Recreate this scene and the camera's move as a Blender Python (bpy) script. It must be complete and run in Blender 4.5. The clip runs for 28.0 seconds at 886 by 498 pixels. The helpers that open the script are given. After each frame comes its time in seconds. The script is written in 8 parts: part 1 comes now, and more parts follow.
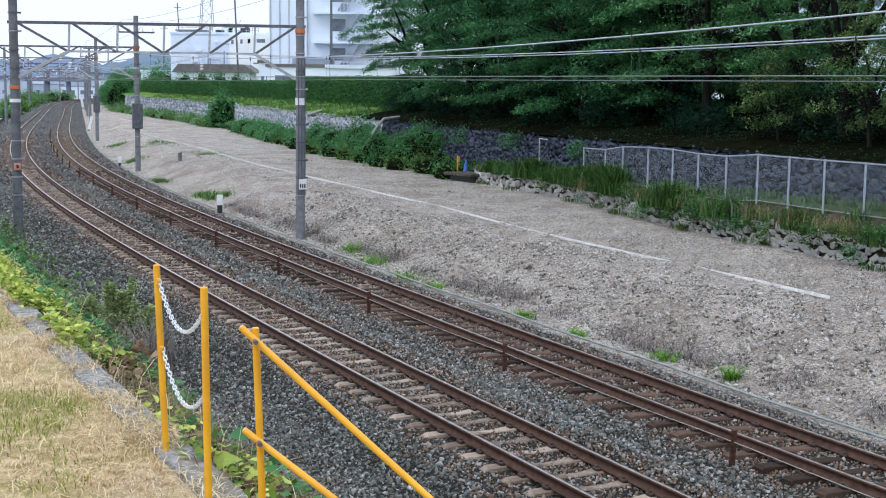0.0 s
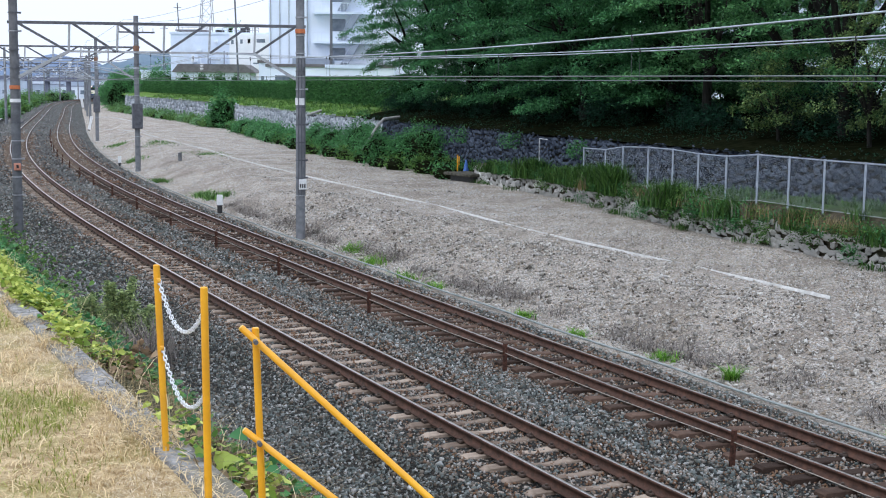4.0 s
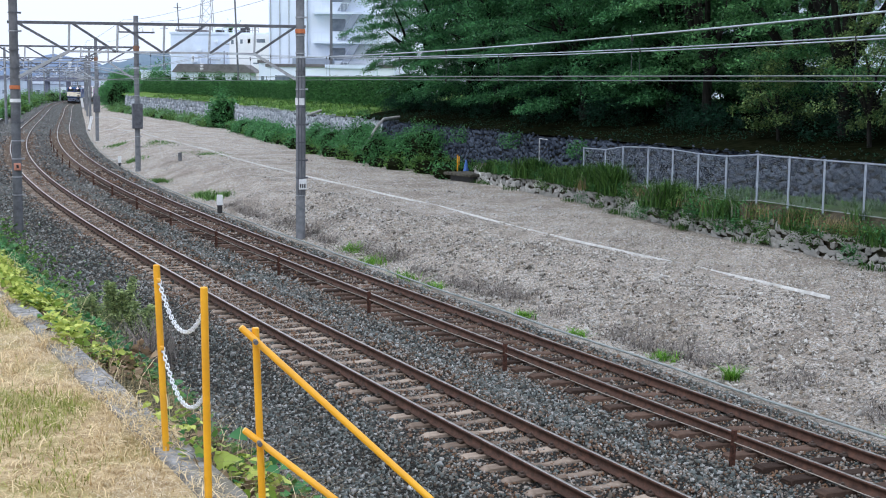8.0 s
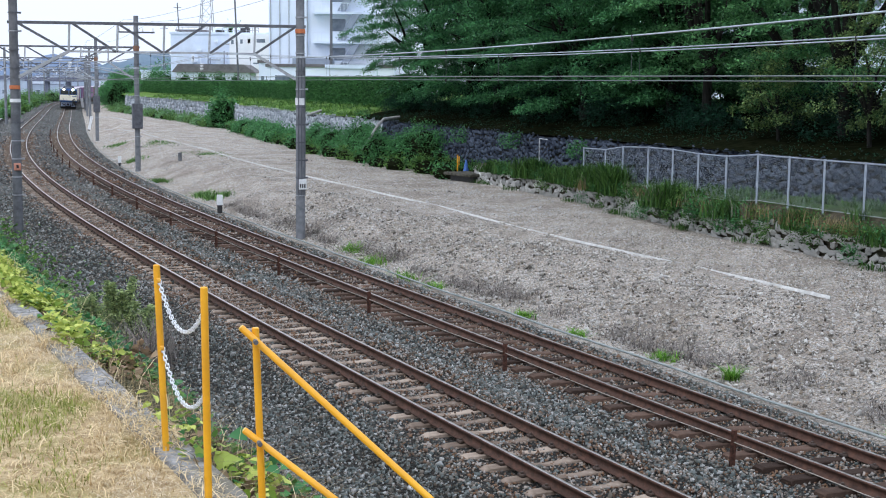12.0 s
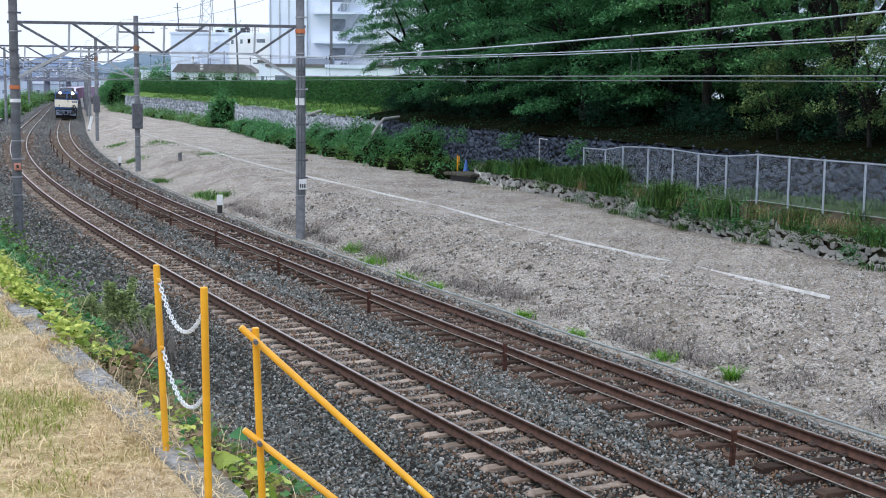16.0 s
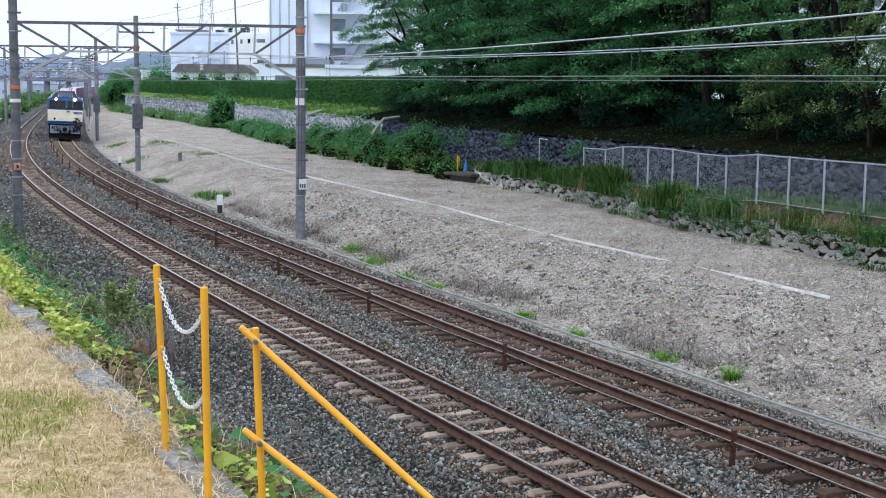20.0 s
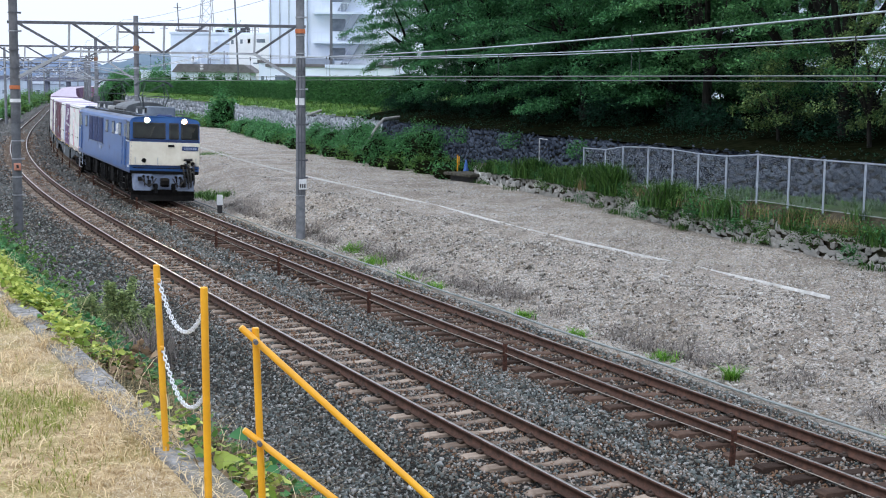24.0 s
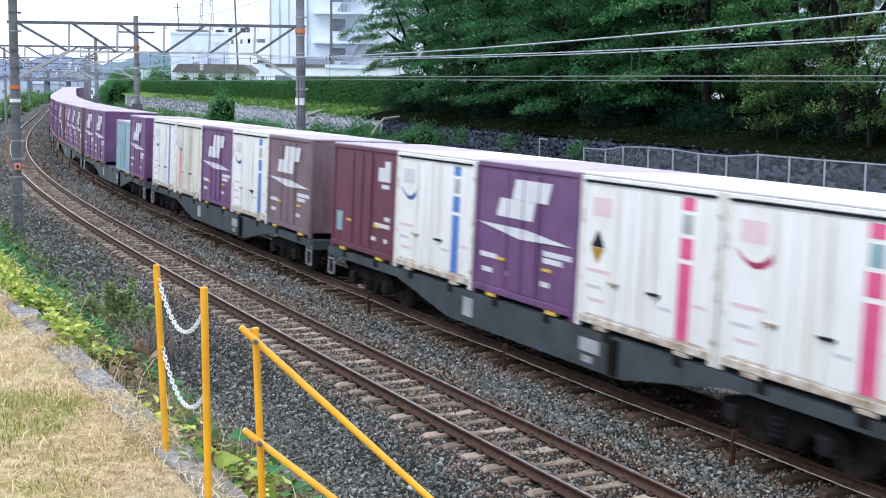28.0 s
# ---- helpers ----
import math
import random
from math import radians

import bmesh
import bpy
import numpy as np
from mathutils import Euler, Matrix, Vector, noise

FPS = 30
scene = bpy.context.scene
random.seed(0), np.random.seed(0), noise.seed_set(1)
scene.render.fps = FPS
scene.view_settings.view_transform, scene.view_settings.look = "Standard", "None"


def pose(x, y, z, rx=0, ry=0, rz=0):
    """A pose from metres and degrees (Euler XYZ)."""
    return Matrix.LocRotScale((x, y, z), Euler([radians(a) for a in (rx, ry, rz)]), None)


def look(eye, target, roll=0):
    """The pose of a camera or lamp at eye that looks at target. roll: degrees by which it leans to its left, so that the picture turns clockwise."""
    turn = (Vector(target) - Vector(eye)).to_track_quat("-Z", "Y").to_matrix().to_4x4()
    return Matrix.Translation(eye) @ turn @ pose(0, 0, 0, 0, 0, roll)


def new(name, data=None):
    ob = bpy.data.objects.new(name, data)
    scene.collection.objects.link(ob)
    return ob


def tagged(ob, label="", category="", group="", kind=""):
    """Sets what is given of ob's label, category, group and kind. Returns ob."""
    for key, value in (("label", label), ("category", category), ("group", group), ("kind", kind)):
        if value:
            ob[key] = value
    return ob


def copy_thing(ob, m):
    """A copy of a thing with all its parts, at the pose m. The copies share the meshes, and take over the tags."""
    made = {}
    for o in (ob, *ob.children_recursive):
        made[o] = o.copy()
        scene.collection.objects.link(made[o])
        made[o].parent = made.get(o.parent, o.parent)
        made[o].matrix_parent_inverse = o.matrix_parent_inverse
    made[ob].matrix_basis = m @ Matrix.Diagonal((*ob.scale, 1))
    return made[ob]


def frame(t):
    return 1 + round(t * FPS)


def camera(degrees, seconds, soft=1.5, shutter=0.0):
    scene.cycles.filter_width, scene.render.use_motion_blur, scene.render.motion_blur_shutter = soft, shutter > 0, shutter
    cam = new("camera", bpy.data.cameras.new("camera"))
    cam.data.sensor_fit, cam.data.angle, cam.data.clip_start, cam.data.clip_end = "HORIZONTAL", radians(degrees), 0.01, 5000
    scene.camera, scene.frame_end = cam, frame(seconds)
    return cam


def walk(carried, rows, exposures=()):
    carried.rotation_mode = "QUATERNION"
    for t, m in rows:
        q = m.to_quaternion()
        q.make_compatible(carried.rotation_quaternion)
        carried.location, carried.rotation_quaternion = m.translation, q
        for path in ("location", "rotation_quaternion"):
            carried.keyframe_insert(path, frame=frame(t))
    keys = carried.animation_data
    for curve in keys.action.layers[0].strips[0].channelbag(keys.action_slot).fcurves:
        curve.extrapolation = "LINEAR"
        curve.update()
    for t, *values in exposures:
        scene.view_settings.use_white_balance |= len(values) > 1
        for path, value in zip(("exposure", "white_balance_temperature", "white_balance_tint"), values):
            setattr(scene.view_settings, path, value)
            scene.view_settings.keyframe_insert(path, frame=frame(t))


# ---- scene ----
cam = camera(36.41, 28.0, soft=1.05, shutter=0.36)
EYE = (0.0, 0.0, 4.904)
TILT = radians(6.9435)
VIEW = look(EYE, (0.0, math.cos(TILT), EYE[2] - math.sin(TILT)), 0.659)
walk(cam, [(0.0, VIEW), (28.0, VIEW)], exposures=[(0.0, 0.0), (24.6, 0.0), (25.8, 0.28), (26.4, 0.32), (27.2, 0.38), (28.0, 0.25)])

# ---- light: a bright overcast afternoon ----
world = bpy.data.worlds.new("overcast_sky")
scene.world = world
world.use_nodes = True
wn = world.node_tree.nodes
wl = world.node_tree.links
wn.clear()
sky = wn.new("ShaderNodeTexSky")
sky.sky_type = "NISHITA"
sky.sun_disc = False
sky.sun_elevation = radians(55)
sky.sun_rotation = radians(222)
sky.air_density, sky.dust_density = 1.0, 3.0
dim = wn.new("ShaderNodeMix")
dim.data_type, dim.blend_type = "RGBA", "MULTIPLY"
dim.inputs[0].default_value = 1.0
dim.inputs[7].default_value = (0.1, 0.1, 0.1, 1)
cloud = wn.new("ShaderNodeMix")
cloud.data_type = "RGBA"
cloud.inputs[0].default_value = 0.92
# cloud: brighter overhead than at the horizon
wtc = wn.new("ShaderNodeTexCoord")
wsep = wn.new("ShaderNodeSeparateXYZ")
wramp = wn.new("ShaderNodeValToRGB")
wramp.color_ramp.elements[0].color = (1.00, 1.11, 1.31, 1)
wramp.color_ramp.elements[1].color = (1.58, 1.78, 2.16, 1)
wl.new(wtc.outputs["Generated"], wsep.inputs[0])
wl.new(wsep.outputs[2], wramp.inputs[0])
wl.new(wramp.outputs[0], cloud.inputs[7])
back = wn.new("ShaderNodeBackground")
back.inputs[1].default_value = 1.0
wout = wn.new("ShaderNodeOutputWorld")
wl.new(sky.outputs[0], dim.inputs[6])
wl.new(dim.outputs[2], cloud.inputs[6])
wl.new(cloud.outputs[2], back.inputs[0])
wl.new(back.outputs[0], wout.inputs[0])
sun_data = bpy.data.lights.new("sun", "SUN")
sun_data.energy, sun_data.angle, sun_data.color = 0.9, radians(24), (1.0, 0.98, 0.95)
sun = new("sun", sun_data)
sun.matrix_world = look((-38, -42, 80), (0, 0, 0))


# ---- the railway's line ----
# arc length s runs away from the camera along the middle of the far track;
# lat is the offset to its left, towards the camera; z is over the rail heads.
KNOTS = (-15, 15, 45, 80, 120, 170, 230, 300, 380, 440, 520)
BENDS = (-2.575, -0.946, -2.128, -1.690, -0.549, 0.138, -0.118, -1.409, -1.808, -1.8, 0.0)
CANT = 0.038
GAUGE = 1.067
NEAR = 3.609          # the near track's middle
NEAR_Z = 0.059
_S = np.arange(-140.0, 960.0, 0.25)
_k = np.interp(_S, KNOTS, BENDS) / 1000.0
_th = np.concatenate([[0.0], np.cumsum((_k[1:] + _k[:-1]) / 2 * 0.25)])
_o = int(np.argmin(abs(_S)))
_th += 2.0240 - _th[_o]
_mid = (_th[1:] + _th[:-1]) / 2
_X = np.concatenate([[0.0], np.cumsum(np.cos(_mid) * 0.25)])
_Y = np.concatenate([[0.0], np.cumsum(np.sin(_mid) * 0.25)])
_X += 5.6367 - _X[_o]
_Y += 17.1836 - _Y[_o]


def line(s, lat, z=0.0):
    """World points (array) at arc length s, offset lat, height z."""
    s = np.asarray(s, float)
    x, y, th = np.interp(s, _S, _X), np.interp(s, _S, _Y), np.interp(s, _S, _th)
    return np.stack([x - np.sin(th) * lat, y + np.cos(th) * lat, z + 0 * x], -1)


def spot(s, lat, z=0.0):
    return Vector(line(s, lat, z).tolist())


def heading(s):
    return float(np.interp(s, _S, _th))


def place(s, lat, z=0.0, turn=0.0):
    """A pose at the line whose x runs away along the track."""
    return Matrix.Translation(spot(s, lat, z)) @ Matrix.Rotation(heading(s) + radians(turn), 4, "Z")


def cross(lat, s):
    """Height of the ground across the railway."""
    lats = (-17.6, -14.0, -8.0, -6.4, -5.0, -3.6, -2.9, -2.35, -1.9, -1.45, 0.0, 1.45, 1.8, 2.15, 2.6, 2.95, 4.25, 4.6, 5.1, 5.6, 6.4, 7.7, 8.3, 8.9, 9.6, 10.2, 10.66)
    zs = (0.2, 0.2, 0.2, 0.26, 0.0, -0.42, -0.53, -0.53, -0.42, -0.215, -0.215, -0.21, -0.26, -0.145, -0.125, -0.16, -0.15, -0.118, -0.14, -0.33, -0.42, -0.42, 0.25, 1.1, 2.1, 2.58, 2.76)
    return np.interp(lat, lats, zs)


# ---- small builders ----
def mesh_object(name, bm, material, parent=None):
    me = bpy.data.meshes.new(name)
    bm.to_mesh(me)
    bm.free()
    if material:
        me.materials.append(material)
    ob = new(name, me)
    if parent:
        ob.parent = parent
    return ob


def part(name, bm, material, parent, label=""):
    ob = mesh_object(name, bm, material, parent)
    return tagged(ob, label) if label else ob


def thing(name, label, category, m=None, group="", kind=""):
    ob = new(name)
    ob.empty_display_size = 0.2
    if m is not None:
        ob.matrix_basis = m
    return tagged(ob, label, category, group, kind)


def raw(name, verts, faces, material, parent=None, smooth=False):
    """A mesh object from arrays; faces is an (n, k) array."""
    verts, faces = np.asarray(verts, np.float32), np.asarray(faces, np.int32)
    me = bpy.data.meshes.new(name)
    n, k = faces.shape
    me.vertices.add(len(verts))
    me.vertices.foreach_set("co", verts.ravel())
    me.loops.add(n * k)
    me.loops.foreach_set("vertex_index", faces.ravel())
    me.polygons.add(n)
    me.polygons.foreach_set("loop_start", np.arange(0, n * k, k, dtype=np.int32))
    me.polygons.foreach_set("loop_total", np.full(n, k, dtype=np.int32))
    if smooth:
        me.polygons.foreach_set("use_smooth", np.ones(n, dtype=bool))
    me.update(calc_edges=True)
    me.materials.append(material)
    ob = new(name, me)
    if parent:
        ob.parent = parent
    return ob


def box(bm, x0, x1, y0, y1, z0, z1, bevel=0.0, m=None):
    r = bmesh.ops.create_cube(bm, size=1.0)
    vs = r["verts"]
    for v in vs:
        v.co = Vector((x0 + (v.co.x + 0.5) * (x1 - x0), y0 + (v.co.y + 0.5) * (y1 - y0), z0 + (v.co.z + 0.5) * (z1 - z0)))
    if bevel:
        es = list({e for v in vs for e in v.link_edges})
        out = bmesh.ops.bevel(bm, geom=es, offset=bevel, segments=1, affect="EDGES", profile=0.5)
        vs = list({v for f in out["faces"] for v in f.verts} | {v for v in vs if v.is_valid})
    if m is not None:
        for v in vs:
            v.co = m @ v.co
    return vs


def tube(bm, a, b, r, r2=None, seg=8, caps=True):
    a, b = Vector(a), Vector(b)
    d = b - a
    q = d.to_track_quat("Z", "Y").to_matrix().to_4x4()
    m = Matrix.Translation((a + b) / 2) @ q
    return bmesh.ops.create_cone(bm, cap_ends=caps, segments=seg, radius1=r, radius2=r if r2 is None else r2, depth=d.length, matrix=m)["verts"]


def prism(bm, outline, y0, y1):
    """Extrudes an outline in x, z from y0 to y1."""
    a = [bm.verts.new((x, y0, z)) for x, z in outline]
    b = [bm.verts.new((x, y1, z)) for x, z in outline]
    n = len(a)
    bm.faces.new(a)
    bm.faces.new(b[::-1])
    for i in range(n):
        bm.faces.new((a[i], b[i], b[(i + 1) % n], a[(i + 1) % n]))
    bmesh.ops.recalc_face_normals(bm, faces=bm.faces[:])
    return a + b


def fresh():
    return bmesh.new()


def sheet(name, ss, lats, zfun, material, label, rough=0.0, thick=0.0, category="ground", smooth=True):
    """A strip of ground over arc lengths ss and offsets lats (functions or numbers)."""
    ns, nl = len(ss), len(lats)
    vs = []
    for la in lats:
        lat = np.array([la(s) if callable(la) else la for s in ss], float)
        z = zfun(lat, np.asarray(ss, float))
        x, y, _ = line_at(ss, lat)
        vs.append(np.stack([x, y, z], -1))
    v = np.stack(vs, 1).reshape(-1, 3)
    if rough:
        rng = np.random.default_rng(5)
        v[:, 2] += rough * rng.normal(size=len(v))
    i, j = np.meshgrid(np.arange(ns - 1), np.arange(nl - 1), indexing="ij")
    a = (i * nl + j).ravel()
    f = np.stack([a, a + 1, a + nl + 1, a + nl], -1)
    # keep the faces upward
    p = v[f[0]]
    if np.cross(p[1] - p[0], p[3] - p[0])[2] < 0:
        f = f[:, ::-1]
    ob = raw(name, v, f, material, smooth=smooth)
    return tagged(ob, label, category, kind="structure")


def line_at(ss, lat):
    p = line(ss, 0.0)
    th = np.interp(ss, _S, _th)
    return p[:, 0] - np.sin(th) * lat, p[:, 1] + np.cos(th) * lat, 0 * lat


# ---- materials ----
def surf(name, dark, light, scale=4.0, rough=0.8, bump=0.0, bump_scale=60.0, metal=0.0, per="", spread=0.5, stain=None, stain_scale=0.7, stain_amount=0.5, coat=0.0, stretch=None, detail=6.0, low=0.35, high=0.65):
    """Two tones mixed by noise, with stains at a second scale, fine relief, and a tone that varies from piece to piece."""
    m = bpy.data.materials.new(name)
    m.use_nodes = True
    n, l = m.node_tree.nodes, m.node_tree.links
    b = n["Principled BSDF"]
    b.inputs["Roughness"].default_value = rough
    b.inputs["Metallic"].default_value = metal
    b.inputs["Coat Weight"].default_value = coat
    if rough >= 0.85:
        b.inputs["Specular IOR Level"].default_value = 0.12
    tc = n.new("ShaderNodeTexCoord")
    src = tc.outputs["Object"]
    if stretch:
        mp = n.new("ShaderNodeMapping")
        mp.inputs["Scale"].default_value = stretch
        l.new(src, mp.inputs[0])
        src = mp.outputs[0]
    no = n.new("ShaderNodeTexNoise")
    no.inputs["Scale"].default_value = scale
    no.inputs["Detail"].default_value = detail
    no.inputs["Roughness"].default_value = 0.65
    l.new(src, no.inputs["Vector"])
    ramp = n.new("ShaderNodeValToRGB")
    ramp.color_ramp.elements[0].position, ramp.color_ramp.elements[1].position = low, high
    ramp.color_ramp.elements[0].color, ramp.color_ramp.elements[1].color = (*dark, 1), (*light, 1)
    fac = no.outputs["Fac"]
    if per:
        rnd = n.new("ShaderNodeNewGeometry").outputs["Random Per Island"] if per == "island" else n.new("ShaderNodeObjectInfo").outputs["Random"]
        mx = n.new("ShaderNodeMix")
        mx.inputs[0].default_value = spread
        l.new(fac, mx.inputs[2])
        l.new(rnd, mx.inputs[3])
        fac = mx.outputs[0]
    l.new(fac, ramp.inputs[0])
    col = ramp.outputs[0]
    if stain:
        n2 = n.new("ShaderNodeTexNoise")
        n2.inputs["Scale"].default_value = stain_scale
        n2.inputs["Detail"].default_value = 5.0
        l.new(src, n2.inputs["Vector"])
        r2 = n.new("ShaderNodeValToRGB")
        r2.color_ramp.elements[0].position, r2.color_ramp.elements[1].position = 0.48, 0.68
        r2.color_ramp.elements[1].color = (stain_amount, stain_amount, stain_amount, 1)
        l.new(n2.outputs["Fac"], r2.inputs[0])
        m2 = n.new("ShaderNodeMix")
        m2.data_type = "RGBA"
        l.new(r2.outputs[0], m2.inputs[0])
        l.new(col, m2.inputs[6])
        m2.inputs[7].default_value = (*stain, 1)
        col = m2.outputs[2]
    l.new(col, b.inputs["Base Color"])
    if bump:
        n3 = n.new("ShaderNodeTexNoise")
        n3.inputs["Scale"].default_value = bump_scale
        n3.inputs["Detail"].default_value = 4.0
        l.new(tc.outputs["Object"], n3.inputs["Vector"])
        bp = n.new("ShaderNodeBump")
        bp.inputs["Strength"].default_value = min(1.0, bump)
        bp.inputs["Distance"].default_value = 0.02 * max(1.0, bump)
        l.new(n3.outputs["Fac"], bp.inputs["Height"])
        l.new(bp.outputs[0], b.inputs["Normal"])
    return m


def glow(name, color, strength):
    m = bpy.data.materials.new(name)
    m.use_nodes = True
    b = m.node_tree.nodes["Principled BSDF"]
    b.inputs["Base Color"].default_value = (*color, 1)
    b.inputs["Emission Color"].default_value = (*color, 1)
    b.inputs["Emission Strength"].default_value = strength
    return m


def leafy(name, dark, light, rough=0.55, scale=0.35, spread=0.55):
    """Foliage: leaf to leaf tone, slow patches, and some light through the blade."""
    m = surf(name, dark, light, scale=scale, rough=rough, per="island", spread=spread, low=0.25, high=0.75)
    n, l = m.node_tree.nodes, m.node_tree.links
    b = n["Principled BSDF"]
    b.inputs["Specular IOR Level"].default_value = 0.18
    tr = n.new("ShaderNodeBsdfTranslucent")
    mix = n.new("ShaderNodeMixShader")
    mix.inputs[0].default_value = 0.28
    l.new(b.inputs["Base Color"].links[0].from_socket, tr.inputs[0])
    l.new(b.outputs[0], mix.inputs[1])
    l.new(tr.outputs[0], mix.inputs[2])
    l.new(mix.outputs[0], n["Material Output"].inputs[0])
    return m


def stops(ramp, colors):
    """Even colour stops on a ramp."""
    e = ramp.color_ramp.elements
    for i, c in enumerate(colors):
        p = i / (len(colors) - 1)
        if i == 0 or i == len(colors) - 1:
            k = e[0] if i == 0 else e[len(e) - 1]
            k.position = p
        else:
            k = e.new(p)
        k.color = (*c, 1)


def stony(name, colors, rough=0.88):
    """Loose stones: each its own colour out of several, with a little grain."""
    m = surf(name, colors[0], colors[-1], 30, rough, 0.25, 120, per="island", spread=0.85)
    stops([n for n in m.node_tree.nodes if n.type == "VALTORGB"][0], colors)
    return m


def pebbles(name, colors, scale, tint, tint_scale, tint_amount, depth=1.0, rough=0.92, coarse=0.0, streak=None, gap=0.34):
    """A bed of small stones: cells of their own colour, dark joints, and wide patches of another tone."""
    m = bpy.data.materials.new(name)
    m.use_nodes = True
    n, l = m.node_tree.nodes, m.node_tree.links
    b = n["Principled BSDF"]
    b.inputs["Roughness"].default_value = rough
    b.inputs["Specular IOR Level"].default_value = 0.15
    tc = n.new("ShaderNodeTexCoord")
    warp = n.new("ShaderNodeTexNoise")
    warp.inputs["Scale"].default_value = scale * 0.8
    l.new(tc.outputs["Object"], warp.inputs["Vector"])
    mixv = n.new("ShaderNodeMix")
    mixv.data_type, mixv.blend_type = "RGBA", "LINEAR_LIGHT"
    mixv.inputs[0].default_value = 0.35 / scale
    l.new(tc.outputs["Object"], mixv.inputs[6])
    l.new(warp.outputs["Color"], mixv.inputs[7])
    v1 = n.new("ShaderNodeTexVoronoi")
    v1.inputs["Scale"].default_value = scale
    l.new(mixv.outputs[2], v1.inputs["Vector"])
    v2 = n.new("ShaderNodeTexVoronoi")
    v2.feature = "DISTANCE_TO_EDGE"
    v2.inputs["Scale"].default_value = scale
    l.new(mixv.outputs[2], v2.inputs["Vector"])
    sep = n.new("ShaderNodeSeparateColor")
    l.new(v1.outputs["Color"], sep.inputs[0])
    ramp = n.new("ShaderNodeValToRGB")
    stops(ramp, colors)
    l.new(sep.outputs[0], ramp.inputs[0])
    patch = n.new("ShaderNodeTexNoise")
    patch.inputs["Scale"].default_value = tint_scale
    patch.inputs["Detail"].default_value = 7.0
    patch.inputs["Roughness"].default_value = 0.65
    l.new(tc.outputs["Object"], patch.inputs["Vector"])
    pr = n.new("ShaderNodeValToRGB")
    pr.color_ramp.elements[0].position, pr.color_ramp.elements[1].position = 0.42, 0.66
    pr.color_ramp.elements[1].color = (tint_amount,) * 3 + (1,)
    l.new(patch.outputs["Fac"], pr.inputs[0])
    mx = n.new("ShaderNodeMix")
    mx.data_type = "RGBA"
    l.new(pr.outputs[0], mx.inputs[0])
    l.new(ramp.outputs[0], mx.inputs[6])
    mx.inputs[7].default_value = (*tint, 1)
    col = mx.outputs[2]
    if streak:
        # long drags and damp patches along the railway
        mp = n.new("ShaderNodeMapping")
        mp.inputs["Rotation"].default_value = (0, 0, radians(-116))
        mp.inputs["Scale"].default_value = (0.16, 0.7, 1.0)
        l.new(tc.outputs["Object"], mp.inputs[0])
        sn = n.new("ShaderNodeTexNoise")
        sn.inputs["Scale"].default_value = 1.0
        sn.inputs["Detail"].default_value = 9.0
        sn.inputs["Roughness"].default_value = 0.68
        l.new(mp.outputs[0], sn.inputs["Vector"])
        sr = n.new("ShaderNodeValToRGB")
        stops(sr, streak)
        sr.color_ramp.elements[0].position, sr.color_ramp.elements[len(streak) - 1].position = 0.3, 0.72
        l.new(sn.outputs["Fac"], sr.inputs[0])
        ms = n.new("ShaderNodeMix")
        ms.data_type, ms.blend_type = "RGBA", "MULTIPLY"
        ms.inputs[0].default_value = 1.0
        l.new(col, ms.inputs[6])
        l.new(sr.outputs[0], ms.inputs[7])
        col = ms.outputs[2]
    joint = n.new("ShaderNodeValToRGB")
    joint.color_ramp.elements[0].position, joint.color_ramp.elements[1].position = 0.0, 0.22
    joint.color_ramp.elements[0].color = (gap, gap * 0.97, gap * 0.94, 1)
    joint.color_ramp.elements[1].color = (1, 1, 1, 1)
    l.new(v2.outputs["Distance"], joint.inputs[0])
    mj = n.new("ShaderNodeMix")
    mj.data_type, mj.blend_type = "RGBA", "MULTIPLY"
    mj.inputs[0].default_value = 1.0
    l.new(col, mj.inputs[6])
    l.new(joint.outputs[0], mj.inputs[7])
    l.new(mj.outputs[2], b.inputs["Base Color"])
    bp = n.new("ShaderNodeBump")
    bp.inputs["Strength"].default_value = depth
    bp.inputs["Distance"].default_value = 0.6 / scale
    l.new(joint.outputs[0], bp.inputs["Height"])
    if coarse:
        cn = n.new("ShaderNodeTexNoise")
        cn.inputs["Scale"].default_value = 3.0
        cn.inputs["Detail"].default_value = 8.0
        cn.inputs["Roughness"].default_value = 0.7
        l.new(tc.outputs["Object"], cn.inputs["Vector"])
        cb = n.new("ShaderNodeBump")
        cb.inputs["Strength"].default_value = coarse
        cb.inputs["Distance"].default_value = 0.2
        l.new(cn.outputs["Fac"], cb.inputs["Height"])
        l.new(bp.outputs[0], cb.inputs["Normal"])
        l.new(cb.outputs[0], b.inputs["Normal"])
    else:
        l.new(bp.outputs[0], b.inputs["Normal"])
    return m


GREYS = ((0.016, 0.017, 0.017), (0.055, 0.064, 0.061), (0.13, 0.104, 0.082), (0.092, 0.110, 0.104), (0.165, 0.177, 0.17), (0.15, 0.12, 0.095), (0.19, 0.205, 0.198), (0.085, 0.103, 0.10), (0.25, 0.26, 0.252), (0.46, 0.46, 0.45))
BROWNS = ((0.024, 0.017, 0.014), (0.115, 0.066, 0.043), (0.205, 0.12, 0.073), (0.12, 0.105, 0.094), (0.20, 0.143, 0.105), (0.25, 0.19, 0.145), (0.40, 0.365, 0.33))
SANDS = ((0.10, 0.092, 0.084), (0.25, 0.232, 0.205), (0.36, 0.34, 0.312), (0.32, 0.26, 0.195), (0.40, 0.38, 0.36), (0.46, 0.435, 0.40), (0.60, 0.58, 0.54))
